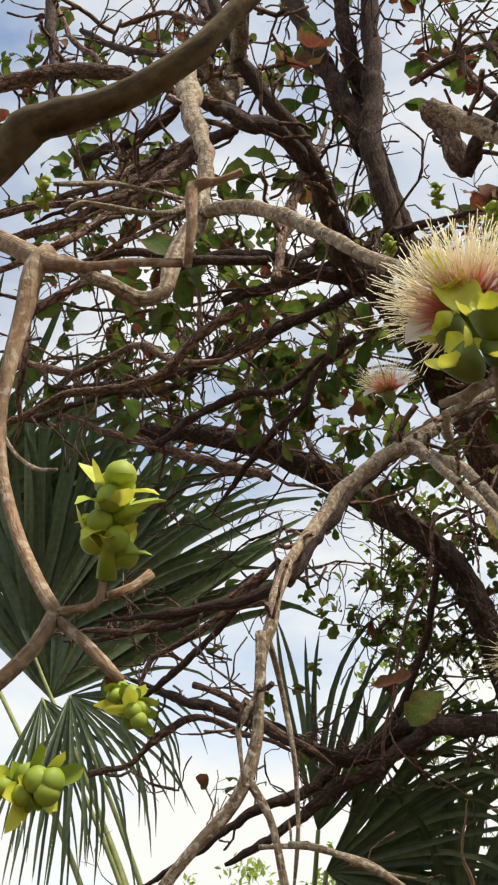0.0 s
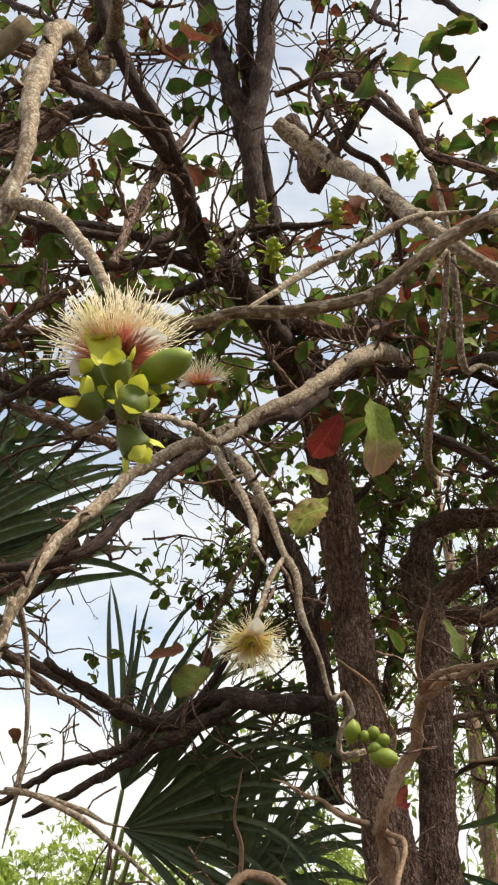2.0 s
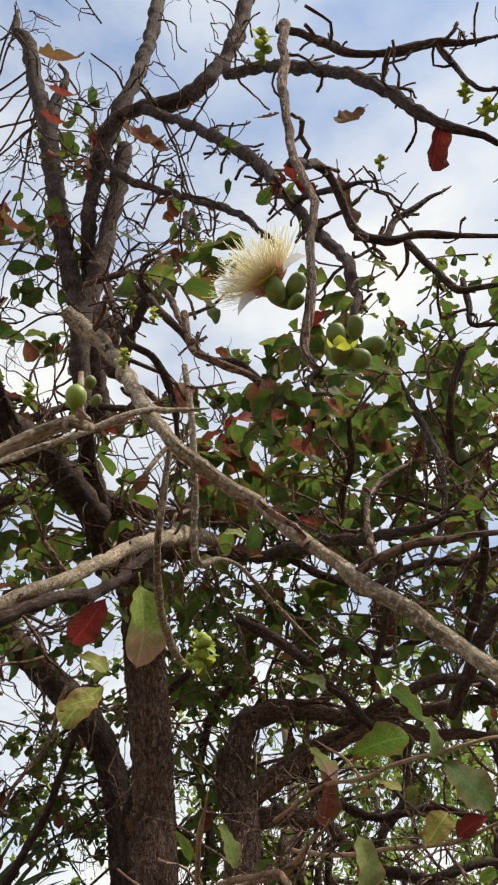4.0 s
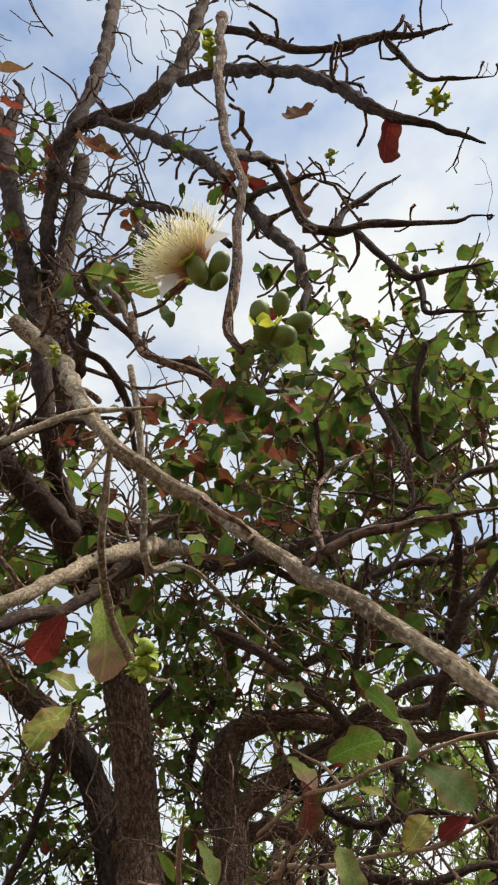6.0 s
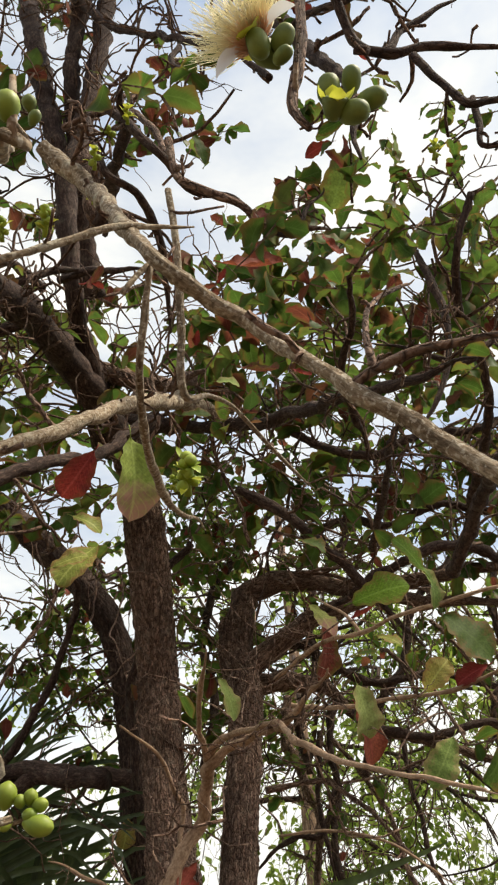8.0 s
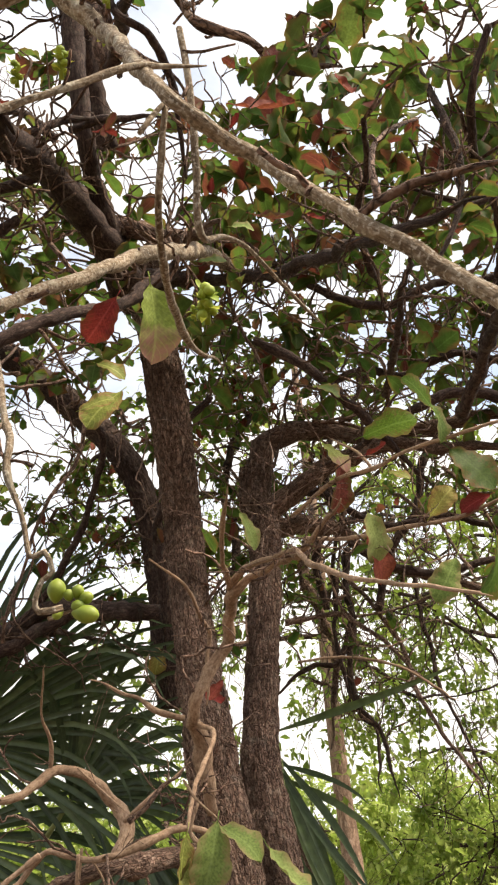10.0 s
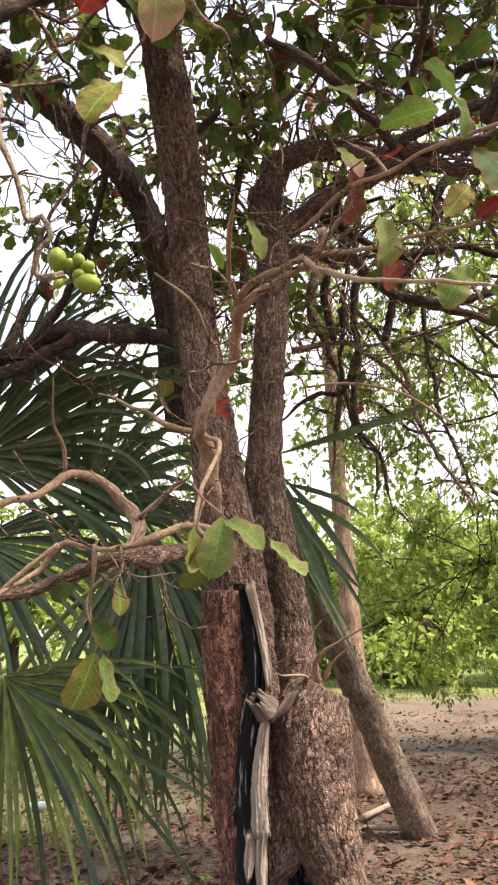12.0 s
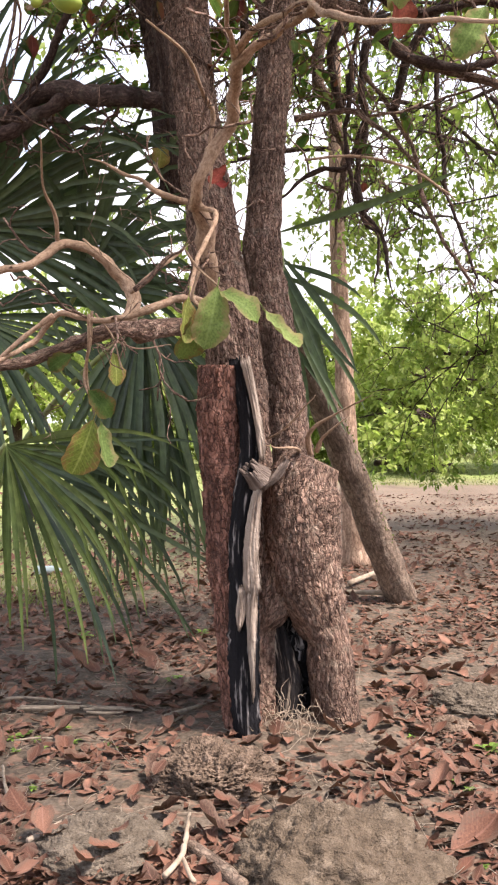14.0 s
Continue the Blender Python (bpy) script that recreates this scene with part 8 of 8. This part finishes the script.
frond(palm_left, Vector((-0.252, 4.402, 1.774)), Vector((0.520, -0.057, 0.554)), Vector((0.221, -0.97, -0.1)), 60, 0.92, 30, 0.5, PALM, 14, 0.041)
frond(palm_left, Vector((-0.779, 4.517, 2.029)), Vector((0.807, -0.077, 0.296)), Vector((0.321, -0.935, -0.15)), 50, 1.23, 34, 0.4, PALM, 15, 0.041)
frond(palm_right, Vector((0.671, 4.866, 2.113)), Vector((0.783, -0.527, 0.066)), Vector((0.002, -0.981, -0.195)), 0, 1.04, 1, 0.03, PALM, 30, 0.051)
frond(palm_right, Vector((0.680, 4.804, 1.945)), Vector((0.390, -0.295, -0.143)), Vector((0.001, -0.987, -0.163)), 0, 0.56, 1, 0.25, PALM, 31, 0.035)
frond(palm_right, Vector((0.674, 4.803, 1.886)), Vector((0.544, -0.399, -0.262)), Vector((0.002, -0.989, -0.151)), 0, 0.78, 1, 0.25, PALM, 32, 0.046)
frond(palm_right, Vector((0.689, 4.801, 1.797)), Vector((0.384, -0.300, -0.538)), Vector((-0.001, -0.991, -0.132)), 0, 0.78, 1, 0.2, PALM, 33, 0.040)
frond(palm_right, Vector((0.700, 4.750, 1.673)), Vector((0.162, -0.149, -0.576)), Vector((-0.003, -0.994, -0.107)), 0, 0.66, 1, 0.1, PALM, 34, 0.045)
frond(palm_right, Vector((0.705, 4.800, 1.563)), Vector((0.241, -0.099, -0.352)), Vector((-0.004, -0.997, -0.082)), 0, 0.46, 1, 0.1, PALM, 35, 0.040)
frond(palm_right, Vector((0.601, 4.300, 1.627)), Vector((0.053, -0.049, -0.565)), Vector((0.025, -0.994, -0.111)), 0, 0.62, 1, 0.03, PALM, 36, 0.051)
frond(palm_right, Vector((0.687, 4.900, 1.753)), Vector((0.134, -0.099, -0.599)), Vector((-0.001, -0.993, -0.12)), 0, 0.66, 1, 0.1, PALM, 37, 0.040)
frond(palm_right, Vector((0.691, 4.706, 1.926)), Vector((0.289, -0.217, -0.667)), Vector((-0.001, -0.987, -0.163)), 0, 0.80, 1, 0.1, PALM, 38, 0.056)
frond(palm_right, Vector((0.700, 4.704, 1.868)), Vector((0.241, -0.211, -0.690)), Vector((-0.003, -0.989, -0.151)), 0, 0.81, 1, 0.1, PALM, 39, 0.056)
frond(palm_right, Vector((0.706, 4.701, 1.781)), Vector((0.186, -0.201, -0.711)), Vector((-0.004, -0.991, -0.132)), 0, 0.81, 1, 0.08, PALM, 40, 0.051)
frond(palm_right, Vector((0.691, 4.707, 1.955)), Vector((0.407, -0.215, -0.534)), Vector((-0.001, -0.986, -0.169)), 0, 0.75, 1, 0.15, PALM, 41, 0.051)
frond(palm_right, Vector((0.709, 4.700, 1.710)), Vector((0.140, -0.198, -0.747)), Vector((-0.005, -0.993, -0.116)), 0, 0.84, 1, 0.05, PALM, 42, 0.051)
frond(palm_right, Vector((0.693, 4.655, 1.888)), Vector((0.336, -0.216, -0.524)), Vector((-0.001, -0.988, -0.157)), 0, 0.70, 1, 0.12, PALM, 43, 0.051)


# ---------------------------------------------------------------- soil mounds
def mound(name, at, size, label, mat, seed, pitted=0.0, segs=150, rings=70):
    b = Builder()
    sx, sy, sz = size
    for i in range(rings + 1):
        e = i / rings * math.pi * 0.5
        for k in range(segs):
            a = 2 * math.pi * k / segs
            d = Vector((math.cos(a) * math.cos(e), math.sin(a) * math.cos(e), math.sin(e)))
            n = noise.noise(d * 2.1 + Vector((seed, 0, 0))) * 0.2 + noise.noise(d * 6 + Vector((0, seed, 0))) * 0.10
            n += noise.noise(d * 15) * 0.06 + noise.noise(d * 33) * 0.04 + noise.noise(d * 70) * 0.02
            if pitted:
                n -= pitted * max(0, 0.30 - noise.voronoi(d * 11)[0][0]) + pitted * 0.5 * max(0, 0.3 - noise.voronoi(d * 24)[0][0])
            r = 1 + n
            b.v.append(Vector((d.x * sx * r, d.y * sy * r, d.z * sz * r - 0.02)))
            b.uv.append((k / segs, i / rings))
    for i in range(rings):
        for k in range(segs):
            p, q = i * segs + k, i * segs + (k + 1) % segs
            b.f.append((p, q, q + segs, p + segs))
    ob = new(name, b.mesh(name, mat))
    ob.location = at
    return tagged(ob, label, "mound")


def earth(name, deep, mid, pale, scale):
    mat, nt, p = nodes_of(name)
    tc = nt.nodes.new("ShaderNodeTexCoord")
    ob = tc.outputs["Object"]
    col = ramp(nt, noise_of(nt, ob, scale, 6), [(0.3, deep), (0.52, mid), (0.74, pale)])
    col = mixed(nt, col, ramp(nt, noise_of(nt, ob, scale * 9, 3), [(0.3, (0.7, 0.7, 0.7)), (0.7, (1.25, 1.25, 1.25))]), 1.0, "MULTIPLY")
    nt.links.new(col, p.inputs["Base Color"])
    p.inputs["Roughness"].default_value = 0.95
    p.inputs["Specular IOR Level"].default_value = 0.15
    bumped(nt, p, mixed(nt, noise_of(nt, ob, scale * 6, 5), noise_of(nt, ob, scale * 2, 3), 0.4), 1.0, 0.02)
    return mat


EARTH = earth("clay_mound", (0.072, 0.053, 0.036), (0.122, 0.091, 0.063), (0.178, 0.138, 0.10), 26.0)
EARTH_DARK = earth("pitted_clay", (0.05, 0.035, 0.025), (0.145, 0.102, 0.072), (0.235, 0.168, 0.123), 20.0)
EARTH_GREY = earth("grey_clay", (0.075, 0.058, 0.042), (0.125, 0.10, 0.074), (0.185, 0.15, 0.113), 22.0)
mound("soil_mound", (0.877, 2.503, -0.03), (0.29, 0.27, 0.19), "smooth clay soil mound in front of the tree", EARTH, 3.3)
mound("soil_mound", (0.531, 3.029, 0), (0.2, 0.15, 0.14), "pitted crumbly termite earth at the foot of the trunk", EARTH_DARK, 7.1, 3.0, 260, 110)
mound("soil_mound", (0.277, 2.573, 0), (0.2, 0.18, 0.09), "low greyish clay hump among dry leaves", EARTH_GREY, 1.9)
mound("soil_mound", (1.514, 3.792, 0), (0.22, 0.16, 0.1), "low grey earth hump beside the tree", EARTH_GREY, 5.2)
mound("soil_mound", (1.332, 3.555, 0), (0.1, 0.06, 0.06), "small dark clod of earth", EARTH_DARK, 4.2)


# ---------------------------------------------------------------- sticks and small things on the soil
def stick(name, points, mat, label, sides=8):
    pts, rad = spline(points, 0.02)
    pts = [q + 0.004 * Vector((noise.noise(q * 20), noise.noise(q * 21 + Vector((3, 0, 0))), 0)) for q in pts]
    b = Builder()
    b.tube(pts, rad, sides, rough=0.12)
    return tagged(new(name, b.mesh(name, mat)), label, "stick", "sticks on the soil")


stick("dry_stick", [(0.081, 2.566, 0.030, 0.0080), (0.127, 2.637, 0.030, 0.0105), (0.169, 2.705, 0.030, 0.0100)], DRY_TWIG, "pale broken stick on the soil")
stick("dry_stick", [(0.489, 2.708, 0.050, 0.0046), (0.498, 2.552, 0.050, 0.0071), (0.499, 2.468, 0.050, 0.0076), (0.472, 2.382, 0.050, 0.0073)], DRY_TWIG, "forked pale dry stick on the soil")
stick("dry_stick", [(0.500, 2.474, 0.050, 0.0055), (0.548, 2.358, 0.050, 0.0059)], DRY_TWIG, "forked pale dry stick on the soil")
stick("dry_stick", [(0.486, 2.612, 0.020, 0.0162), (0.587, 2.491, 0.020, 0.0222), (0.664, 2.382, 0.020, 0.0210)], BARK_FAR_DULL, "thick grey branch piece on the soil")
stick("dry_stick", [(-0.156, 3.040, 0.030, 0.0044), (-0.105, 2.917, 0.030, 0.0051), (-0.045, 2.778, 0.030, 0.0088)], DULL_TWIG, "thin dry twig on the soil")
stick("dry_stick", [(1.061, 2.585, 0.030, 0.0036), (1.042, 2.488, 0.030, 0.0041), (1.016, 2.422, 0.030, 0.0040)], DRY_TWIG, "thin dry twig on the soil")
stick("dry_stick", [(-0.438, 3.670, 0.022, 0.0055), (-0.313, 3.733, 0.022, 0.0056), (-0.072, 3.677, 0.022, 0.0044)], DULL_TWIG, "dull dry palm stalk lying on the soil")
stick("dry_stick", [(-0.302, 3.600, 0.022, 0.0064), (-0.186, 3.614, 0.022, 0.0075), (-0.064, 3.625, 0.022, 0.0054)], DULL_TWIG, "dull dry palm stalk lying on the soil")
stick("dry_stick", [(-0.301, 3.629, 0.022, 0.0043), (-0.160, 3.635, 0.022, 0.0054), (-0.022, 3.654, 0.022, 0.0033)], DULL_TWIG, "dull dry palm stalk lying on the soil")
stick("dry_stick", [(-0.044, 3.610, 0.022, 0.0064), (0.062, 3.623, 0.022, 0.0064), (0.186, 3.609, 0.022, 0.0043)], DULL_TWIG, "dull dry palm stalk lying on the soil")
stick("dry_stick", [(-0.023, 3.574, 0.022, 0.0063), (0.063, 3.573, 0.022, 0.0063), (0.113, 3.589, 0.022, 0.0032)], DULL_TWIG, "dull dry palm stalk lying on the soil")
stick("dry_stick", [(-0.063, 3.641, 0.022, 0.0032), (0.068, 3.643, 0.022, 0.0043), (0.146, 3.635, 0.022, 0.0032)], DULL_TWIG, "dull dry palm stalk lying on the soil")
stick("dry_stick", [(0.285, 3.547, 0.022, 0.0094), (0.344, 3.616, 0.022, 0.0096), (0.421, 3.705, 0.022, 0.0065)], DULL_TWIG, "dull dry palm stalk lying on the soil")
stick("dry_stick", [(0.282, 3.411, 0.022, 0.0040), (0.320, 3.493, 0.022, 0.0041), (0.351, 3.561, 0.022, 0.0031)], DULL_TWIG, "dull dry palm stalk lying on the soil")
stick("dry_stick", [(-0.200, 3.273, 0.022, 0.0039), (-0.133, 3.308, 0.022, 0.0039), (-0.071, 3.302, 0.022, 0.0029)], DULL_TWIG, "dull dry palm stalk lying on the soil")
stick("dry_stick", [(1.113, 6.169, 0.041, 0.0181), (1.316, 6.566, 0.042, 0.0192)], DRY_TWIG, "pale dry stalk on the soil")
stick("dry_stick", [(1.080, 5.882, 0.038, 0.0139), (1.381, 5.848, 0.040, 0.0171)], DRY_TWIG, "pale dry stalk on the soil")


# ---------------------------------------------------------------- fallen leaves
BIG_LEAVES = []
for row in (
    ((0.04, 2.73, 0.135), (0.04, 2.57, 0.109), (0.12, 2.56, 0.075), (0.20, 2.44, 0.102), (0.29, 2.44, 0.094), (0.35, 2.49, 0.088), (0.37, 2.80, 0.110), (0.32, 3.42, 0.081), (0.37, 2.68, 0.061)),
    ((0.46, 2.52, 0.105), (0.55, 2.69, 0.113), (0.56, 2.86, 0.084), (0.62, 2.85, 0.084), (0.07, 3.19, 0.080), (-0.09, 3.10, 0.083), (-0.02, 2.68, 0.097), (0.38, 2.41, 0.070), (0.06, 2.44, 0.071)),
    ((-0.25, 3.90, 0.067), (-0.34, 3.98, 0.069), (-0.08, 3.55, 0.061), (0.52, 2.61, 0.068), (0.31, 2.89, 0.057), (0.57, 2.60, 0.059), (1.27, 3.21, 0.157), (1.11, 2.98, 0.078), (1.21, 2.87, 0.093)),
    ((1.18, 2.59, 0.156), (1.29, 3.93, 0.119), (1.41, 4.25, 0.086), (1.07, 3.67, 0.111), (0.70, 3.36, 0.090), (0.75, 3.29, 0.098), (0.68, 3.22, 0.085), (0.88, 3.23, 0.096), (0.94, 3.15, 0.093)),
    ((1.02, 2.47, 0.062), (1.31, 2.93, 0.066), (1.23, 2.84, 0.073), (1.23, 2.72, 0.069), (1.25, 3.49, 0.069), (1.43, 3.99, 0.080), (1.14, 3.56, 0.071), (1.34, 2.88, 0.056)),
    ((1.27, 2.65, 0.059), (0.90, 3.35, 0.067), (1.30, 2.65, 0.050)),
):
    BIG_LEAVES.extend(row)


def fallen_leaves():
    rng = random.Random(21)
    shapes = []
    for k in range(7):
        b = Builder()
        b.tube([Vector((-0.22, 0.02, 0.02)), Vector((-0.1, 0, 0.03)), Vector((0.03, 0, 0.0))], [0.010, 0.009, 0.008], 4)
        b.leaf(Vector((0, 0, 0)), Vector((1, 0, 0.05)), Vector((0, 0, 1)), 1.0, rng.uniform(0.55, 0.78), rng.uniform(-0.9, 0.9), rng.uniform(-0.3, 0.7), 9, rng.uniform(0.03, 0.06))
        shapes.append(b.mesh("fallen_leaf", LEAF_DRY))
    spots = []
    for _ in range(200):
        x, y = rng.uniform(-0.35, 1.8), 2.2 + 2.6 * rng.random() ** 0.9
        if math.hypot(x - 0.68, y - 3.55) < 0.24:
            continue
        spots.append((x, y, rng.uniform(0.05, 0.13)))
    for x, y, s in spots + BIG_LEAVES:
        ob = new("fallen_leaf", rng.choice(shapes))
        z = ground_height(x, y)
        for mx, my, sx, sy, sz in ((0.877, 2.503, 0.29, 0.27, 0.17), (0.531, 3.029, 0.20, 0.15, 0.13), (0.277, 2.573, 0.20, 0.18, 0.08)):
            e = ((x - mx) / sx) ** 2 + ((y - my) / sy) ** 2
            if e < 1:
                z = max(z, sz * math.sqrt(1 - e) - 0.01)
        if z > 0.07:
            bpy.data.objects.remove(ob)
            continue
        ob.matrix_basis = pose(x, y, z + 0.012, rng.gauss(0, 11), rng.gauss(0, 11), rng.uniform(0, 360)) @ Matrix.Scale(s * 0.95, 4)
        tagged(ob, "dry reddish-brown fallen leaf on the soil", "leaf", "fallen leaves under the tree")
    litter = Builder()
    for _ in range(54000):
        y = 2.4 + 11.5 * rng.random() ** 1.4
        x = rng.uniform(-0.6, 0.6) * (y - 0.2) * 0.75 + 0.65
        if y > 9.5 and rng.random() < 0.45 or math.hypot(x - 0.68, y - 3.55) < 0.2:
            continue
        if noise.noise((x * 1.9, y * 1.9, 9)) + 0.5 * noise.noise((x * 6, y * 6, 2)) + rng.gauss(0, 0.16) < (0.02 if y < 4.6 else -0.32):
            continue
        s = rng.uniform(0.015, 0.105) * (0.3 + 0.7 * rng.random() ** 1.4)
        a = rng.uniform(0, 6.283)
        litter.leaf(Vector((x, y, ground_height(x, y) + rng.uniform(0.004, 0.02))), Vector((math.cos(a), math.sin(a), rng.gauss(0, 0.18))), Vector((rng.gauss(0, 0.3), rng.gauss(0, 0.3), 1)), s, s * rng.uniform(0.4, 0.75), rng.uniform(-1.1, 1.1), rng.uniform(-0.3, 0.7), 3)
    for _ in range(7000):
        x, y = rng.uniform(-2.2, 3.6), rng.uniform(-1.8, 2.4)
        if noise.noise((x * 1.9, y * 1.9, 9)) + rng.gauss(0, 0.2) < 0.0:
            continue
        s, a = rng.uniform(0.03, 0.10), rng.uniform(0, 6.283)
        litter.leaf(Vector((x, y, ground_height(x, y) + rng.uniform(0.004, 0.02))), Vector((math.cos(a), math.sin(a), rng.gauss(0, 0.18))), Vector((rng.gauss(0, 0.3), rng.gauss(0, 0.3), 1)), s, s * rng.uniform(0.4, 0.75), rng.uniform(-1.1, 1.1), rng.uniform(-0.3, 0.7), 3)
    tagged(new("leaf_litter", litter.mesh("leaf_litter", LEAF_DRY)), "scattered dry brown leaf litter on bare soil", "leaf litter", kind="stuff")
    straw = Builder()
    for _ in range(2400):
        y = 2.4 + 7 * rng.random() ** 1.3
        x = rng.uniform(-0.6, 0.6) * (y - 0.2) * 0.75 + 0.65
        a = rng.uniform(0, 6.283)
        p = Vector((x, y, ground_height(x, y) + 0.008))
        pts, rad = wander(rng, p, Vector((math.cos(a), math.sin(a), 0.02)), rng.uniform(0.04, 0.16), 0.0016, 0.001, 3, 0.2)
        straw.tube(pts, rad, 3, cap=False)
    tagged(new("twig_litter", straw.mesh("twig_litter", DULL_TWIG)), "broken dry twigs and straw on the soil", "twig litter", kind="stuff")


fallen_leaves()


def dry_fibres():
    rng = random.Random(3)
    b = Builder()
    for _ in range(46):
        at = Vector((0.76 + rng.gauss(0, 0.05), 3.44 + rng.gauss(0, 0.03), 0.045 + 0.05 * rng.random()))
        pts, rad = wander(rng, at, any_way(rng) + Vector((0, -0.4, 0.3)), rng.uniform(0.08, 0.2), 0.0014, 0.001, 9, 0.6, (0, 0, -0.12))
        b.tube(pts, rad, 3, cap=False)
    tagged(new("dry_fibres", b.mesh("dry_fibres", DRY_TWIG)), "curled dry plant fibres in the hollow's mouth", "fibres", kind="stuff")


dry_fibres()


# ---------------------------------------------------------------- weeds and grass
def grass():
    rng = random.Random(4)
    b = Builder()
    for _ in range(16000):
        y = 15.6 + 14 * rng.random() ** 1.2
        x = rng.uniform(-0.55, 0.55) * y + 0.6
        h = rng.uniform(0.02, 0.06) * (1.0 + (y > 24) * 5)
        b.leaf(Vector((x, y, 0)), Vector((rng.gauss(0, 0.35), rng.gauss(0, 0.35), 1)), Vector((0, -1, 0.1)), h, 0.02, 0.5, 0.1, 2)
    for _ in range(11000):
        y = 5.5 + 7 * rng.random()
        x = -0.25 * y - rng.random() * 0.35 * y + 1.1
        if noise.noise((x * 0.8, y * 0.8, 2)) < -0.15:
            continue
        b.leaf(Vector((x, y, 0)), Vector((rng.gauss(0, 0.45), rng.gauss(0, 0.45), 1)), Vector((0, -1, 0.1)), rng.uniform(0.02, 0.07), 0.01, 0.5, 0.1, 2)
    tagged(new("grass", b.mesh("grass", GRASS)), "short pale green grass beyond the bare soil", "grass", kind="stuff")


def weed(at, size, seed, leaves=9):
    rng = random.Random(seed)
    root = thing("weed", "small bright green weed sprouting from the soil", "weed", at, "weeds")
    for k in range(leaves):
        a = k * 2.4
        b = Builder()
        b.leaf(Vector((0, 0, 0.004)), Vector((math.cos(a), math.sin(a), rng.uniform(0.3, 1.2))), Vector((0, 0, 1)), size * rng.uniform(0.6, 1.1), size * 0.4, 0.7, 0.2, 5)
        part("leaf", b, LEAF_WEED, root)


LEAF_WEED = foliage("weed_leaf", (0.09, 0.14, 0.03), (0.13, 0.20, 0.04), (0.20, 0.32, 0.05))
grass()
for n, (x, y, s) in enumerate(((-0.21, 3.41, 0.040), (-0.08, 3.46, 0.031), (0.00, 3.31, 0.033), (-0.09, 3.21, 0.032), (-0.23, 3.36, 0.034), (-0.17, 3.20, 0.024), (-0.14, 3.33, 0.026), (0.11, 3.32, 0.023), (0.17, 3.27, 0.021), (-0.02, 2.92, 0.022), (0.32, 2.64, 0.022), (0.23, 4.02, 0.036), (0.25, 4.08, 0.032), (-0.27, 3.42, 0.024), (-0.19, 4.23, 0.025), (1.43, 3.32, 0.057), (1.27, 3.06, 0.031), (1.30, 3.00, 0.025), (1.18, 3.42, 0.020), (1.25, 2.53, 0.018), (0.26, 4.9, 0.05), (-0.35, 4.8, 0.06), (0.4, 5.3, 0.05), (-0.6, 5.4, 0.07))):
    weed((x, y, ground_height(x, y)), s, n)


# ---------------------------------------------------------------- odds and ends farther off
def far_things():
    rng = random.Random(14)
    pile = thing("log_pile", "dark fallen logs lying at the edge of the grass", "logs", (3.5, 22.4, 0))
    for k in range(4):
        b = Builder()
        pts, rad = wander(rng, Vector((-0.9 + 0.25 * k, 0.12 * k, 0.08 + 0.05 * (k % 2))), Vector((1, 0.1, 0)), 1.3, 0.085, 0.06, 6, 0.05)
        b.tube(pts, rad, 10, rough=0.2)
        part("log", b, BARK_DARK_BACKLIT, pile)
    b = Builder()
    b.egg(Vector((0, 0, 0)), Vector((0, 0, 1)), 0.42, 0.17, 14, 18, 0.45)
    for v in b.v:
        v += 0.05 * Vector((noise.noise(v * 9), noise.noise(v * 9 + Vector((4, 0, 0))), noise.noise(v * 8)))
    bag = new("black_bag", b.mesh("black_bag", plain("black_plastic", (0.01, 0.01, 0.011), (0.03, 0.03, 0.032), 12, 0.35)))
    bag.location = (-2.33, 10.1, -0.02)
    tagged(bag, "crumpled black plastic bag on the grass", "bag")
    bottle = thing("plastic_bottle", "clear crushed plastic bottle lying on the soil", "bottle", (-1.19, 6.58, 0.03))
    clear, nt, p = nodes_of("clear_plastic")
    p.inputs["Base Color"].default_value = (0.5, 0.6, 0.63, 1)
    p.inputs["Roughness"].default_value = 0.2
    p.inputs["Transmission Weight"].default_value = 0.6
    b = Builder()
    ring = ((0, 0.020), (0.02, 0.034), (0.07, 0.031), (0.12, 0.035), (0.16, 0.030), (0.19, 0.013), (0.21, 0.012))
    b.tube([Vector((s, 0.12 * s, 0)) for s, r in ring], [r for s, r in ring], 12)
    part("bottle_body", b, clear, bottle)
    b = Builder()
    b.tube([Vector((0.205, 0.0246, 0)), Vector((0.225, 0.027, 0))], [0.015, 0.015], 12)
    part("cap", b, plain("blue_cap", (0.10, 0.25, 0.5), (0.12, 0.3, 0.55), 10), bottle)


far_things()
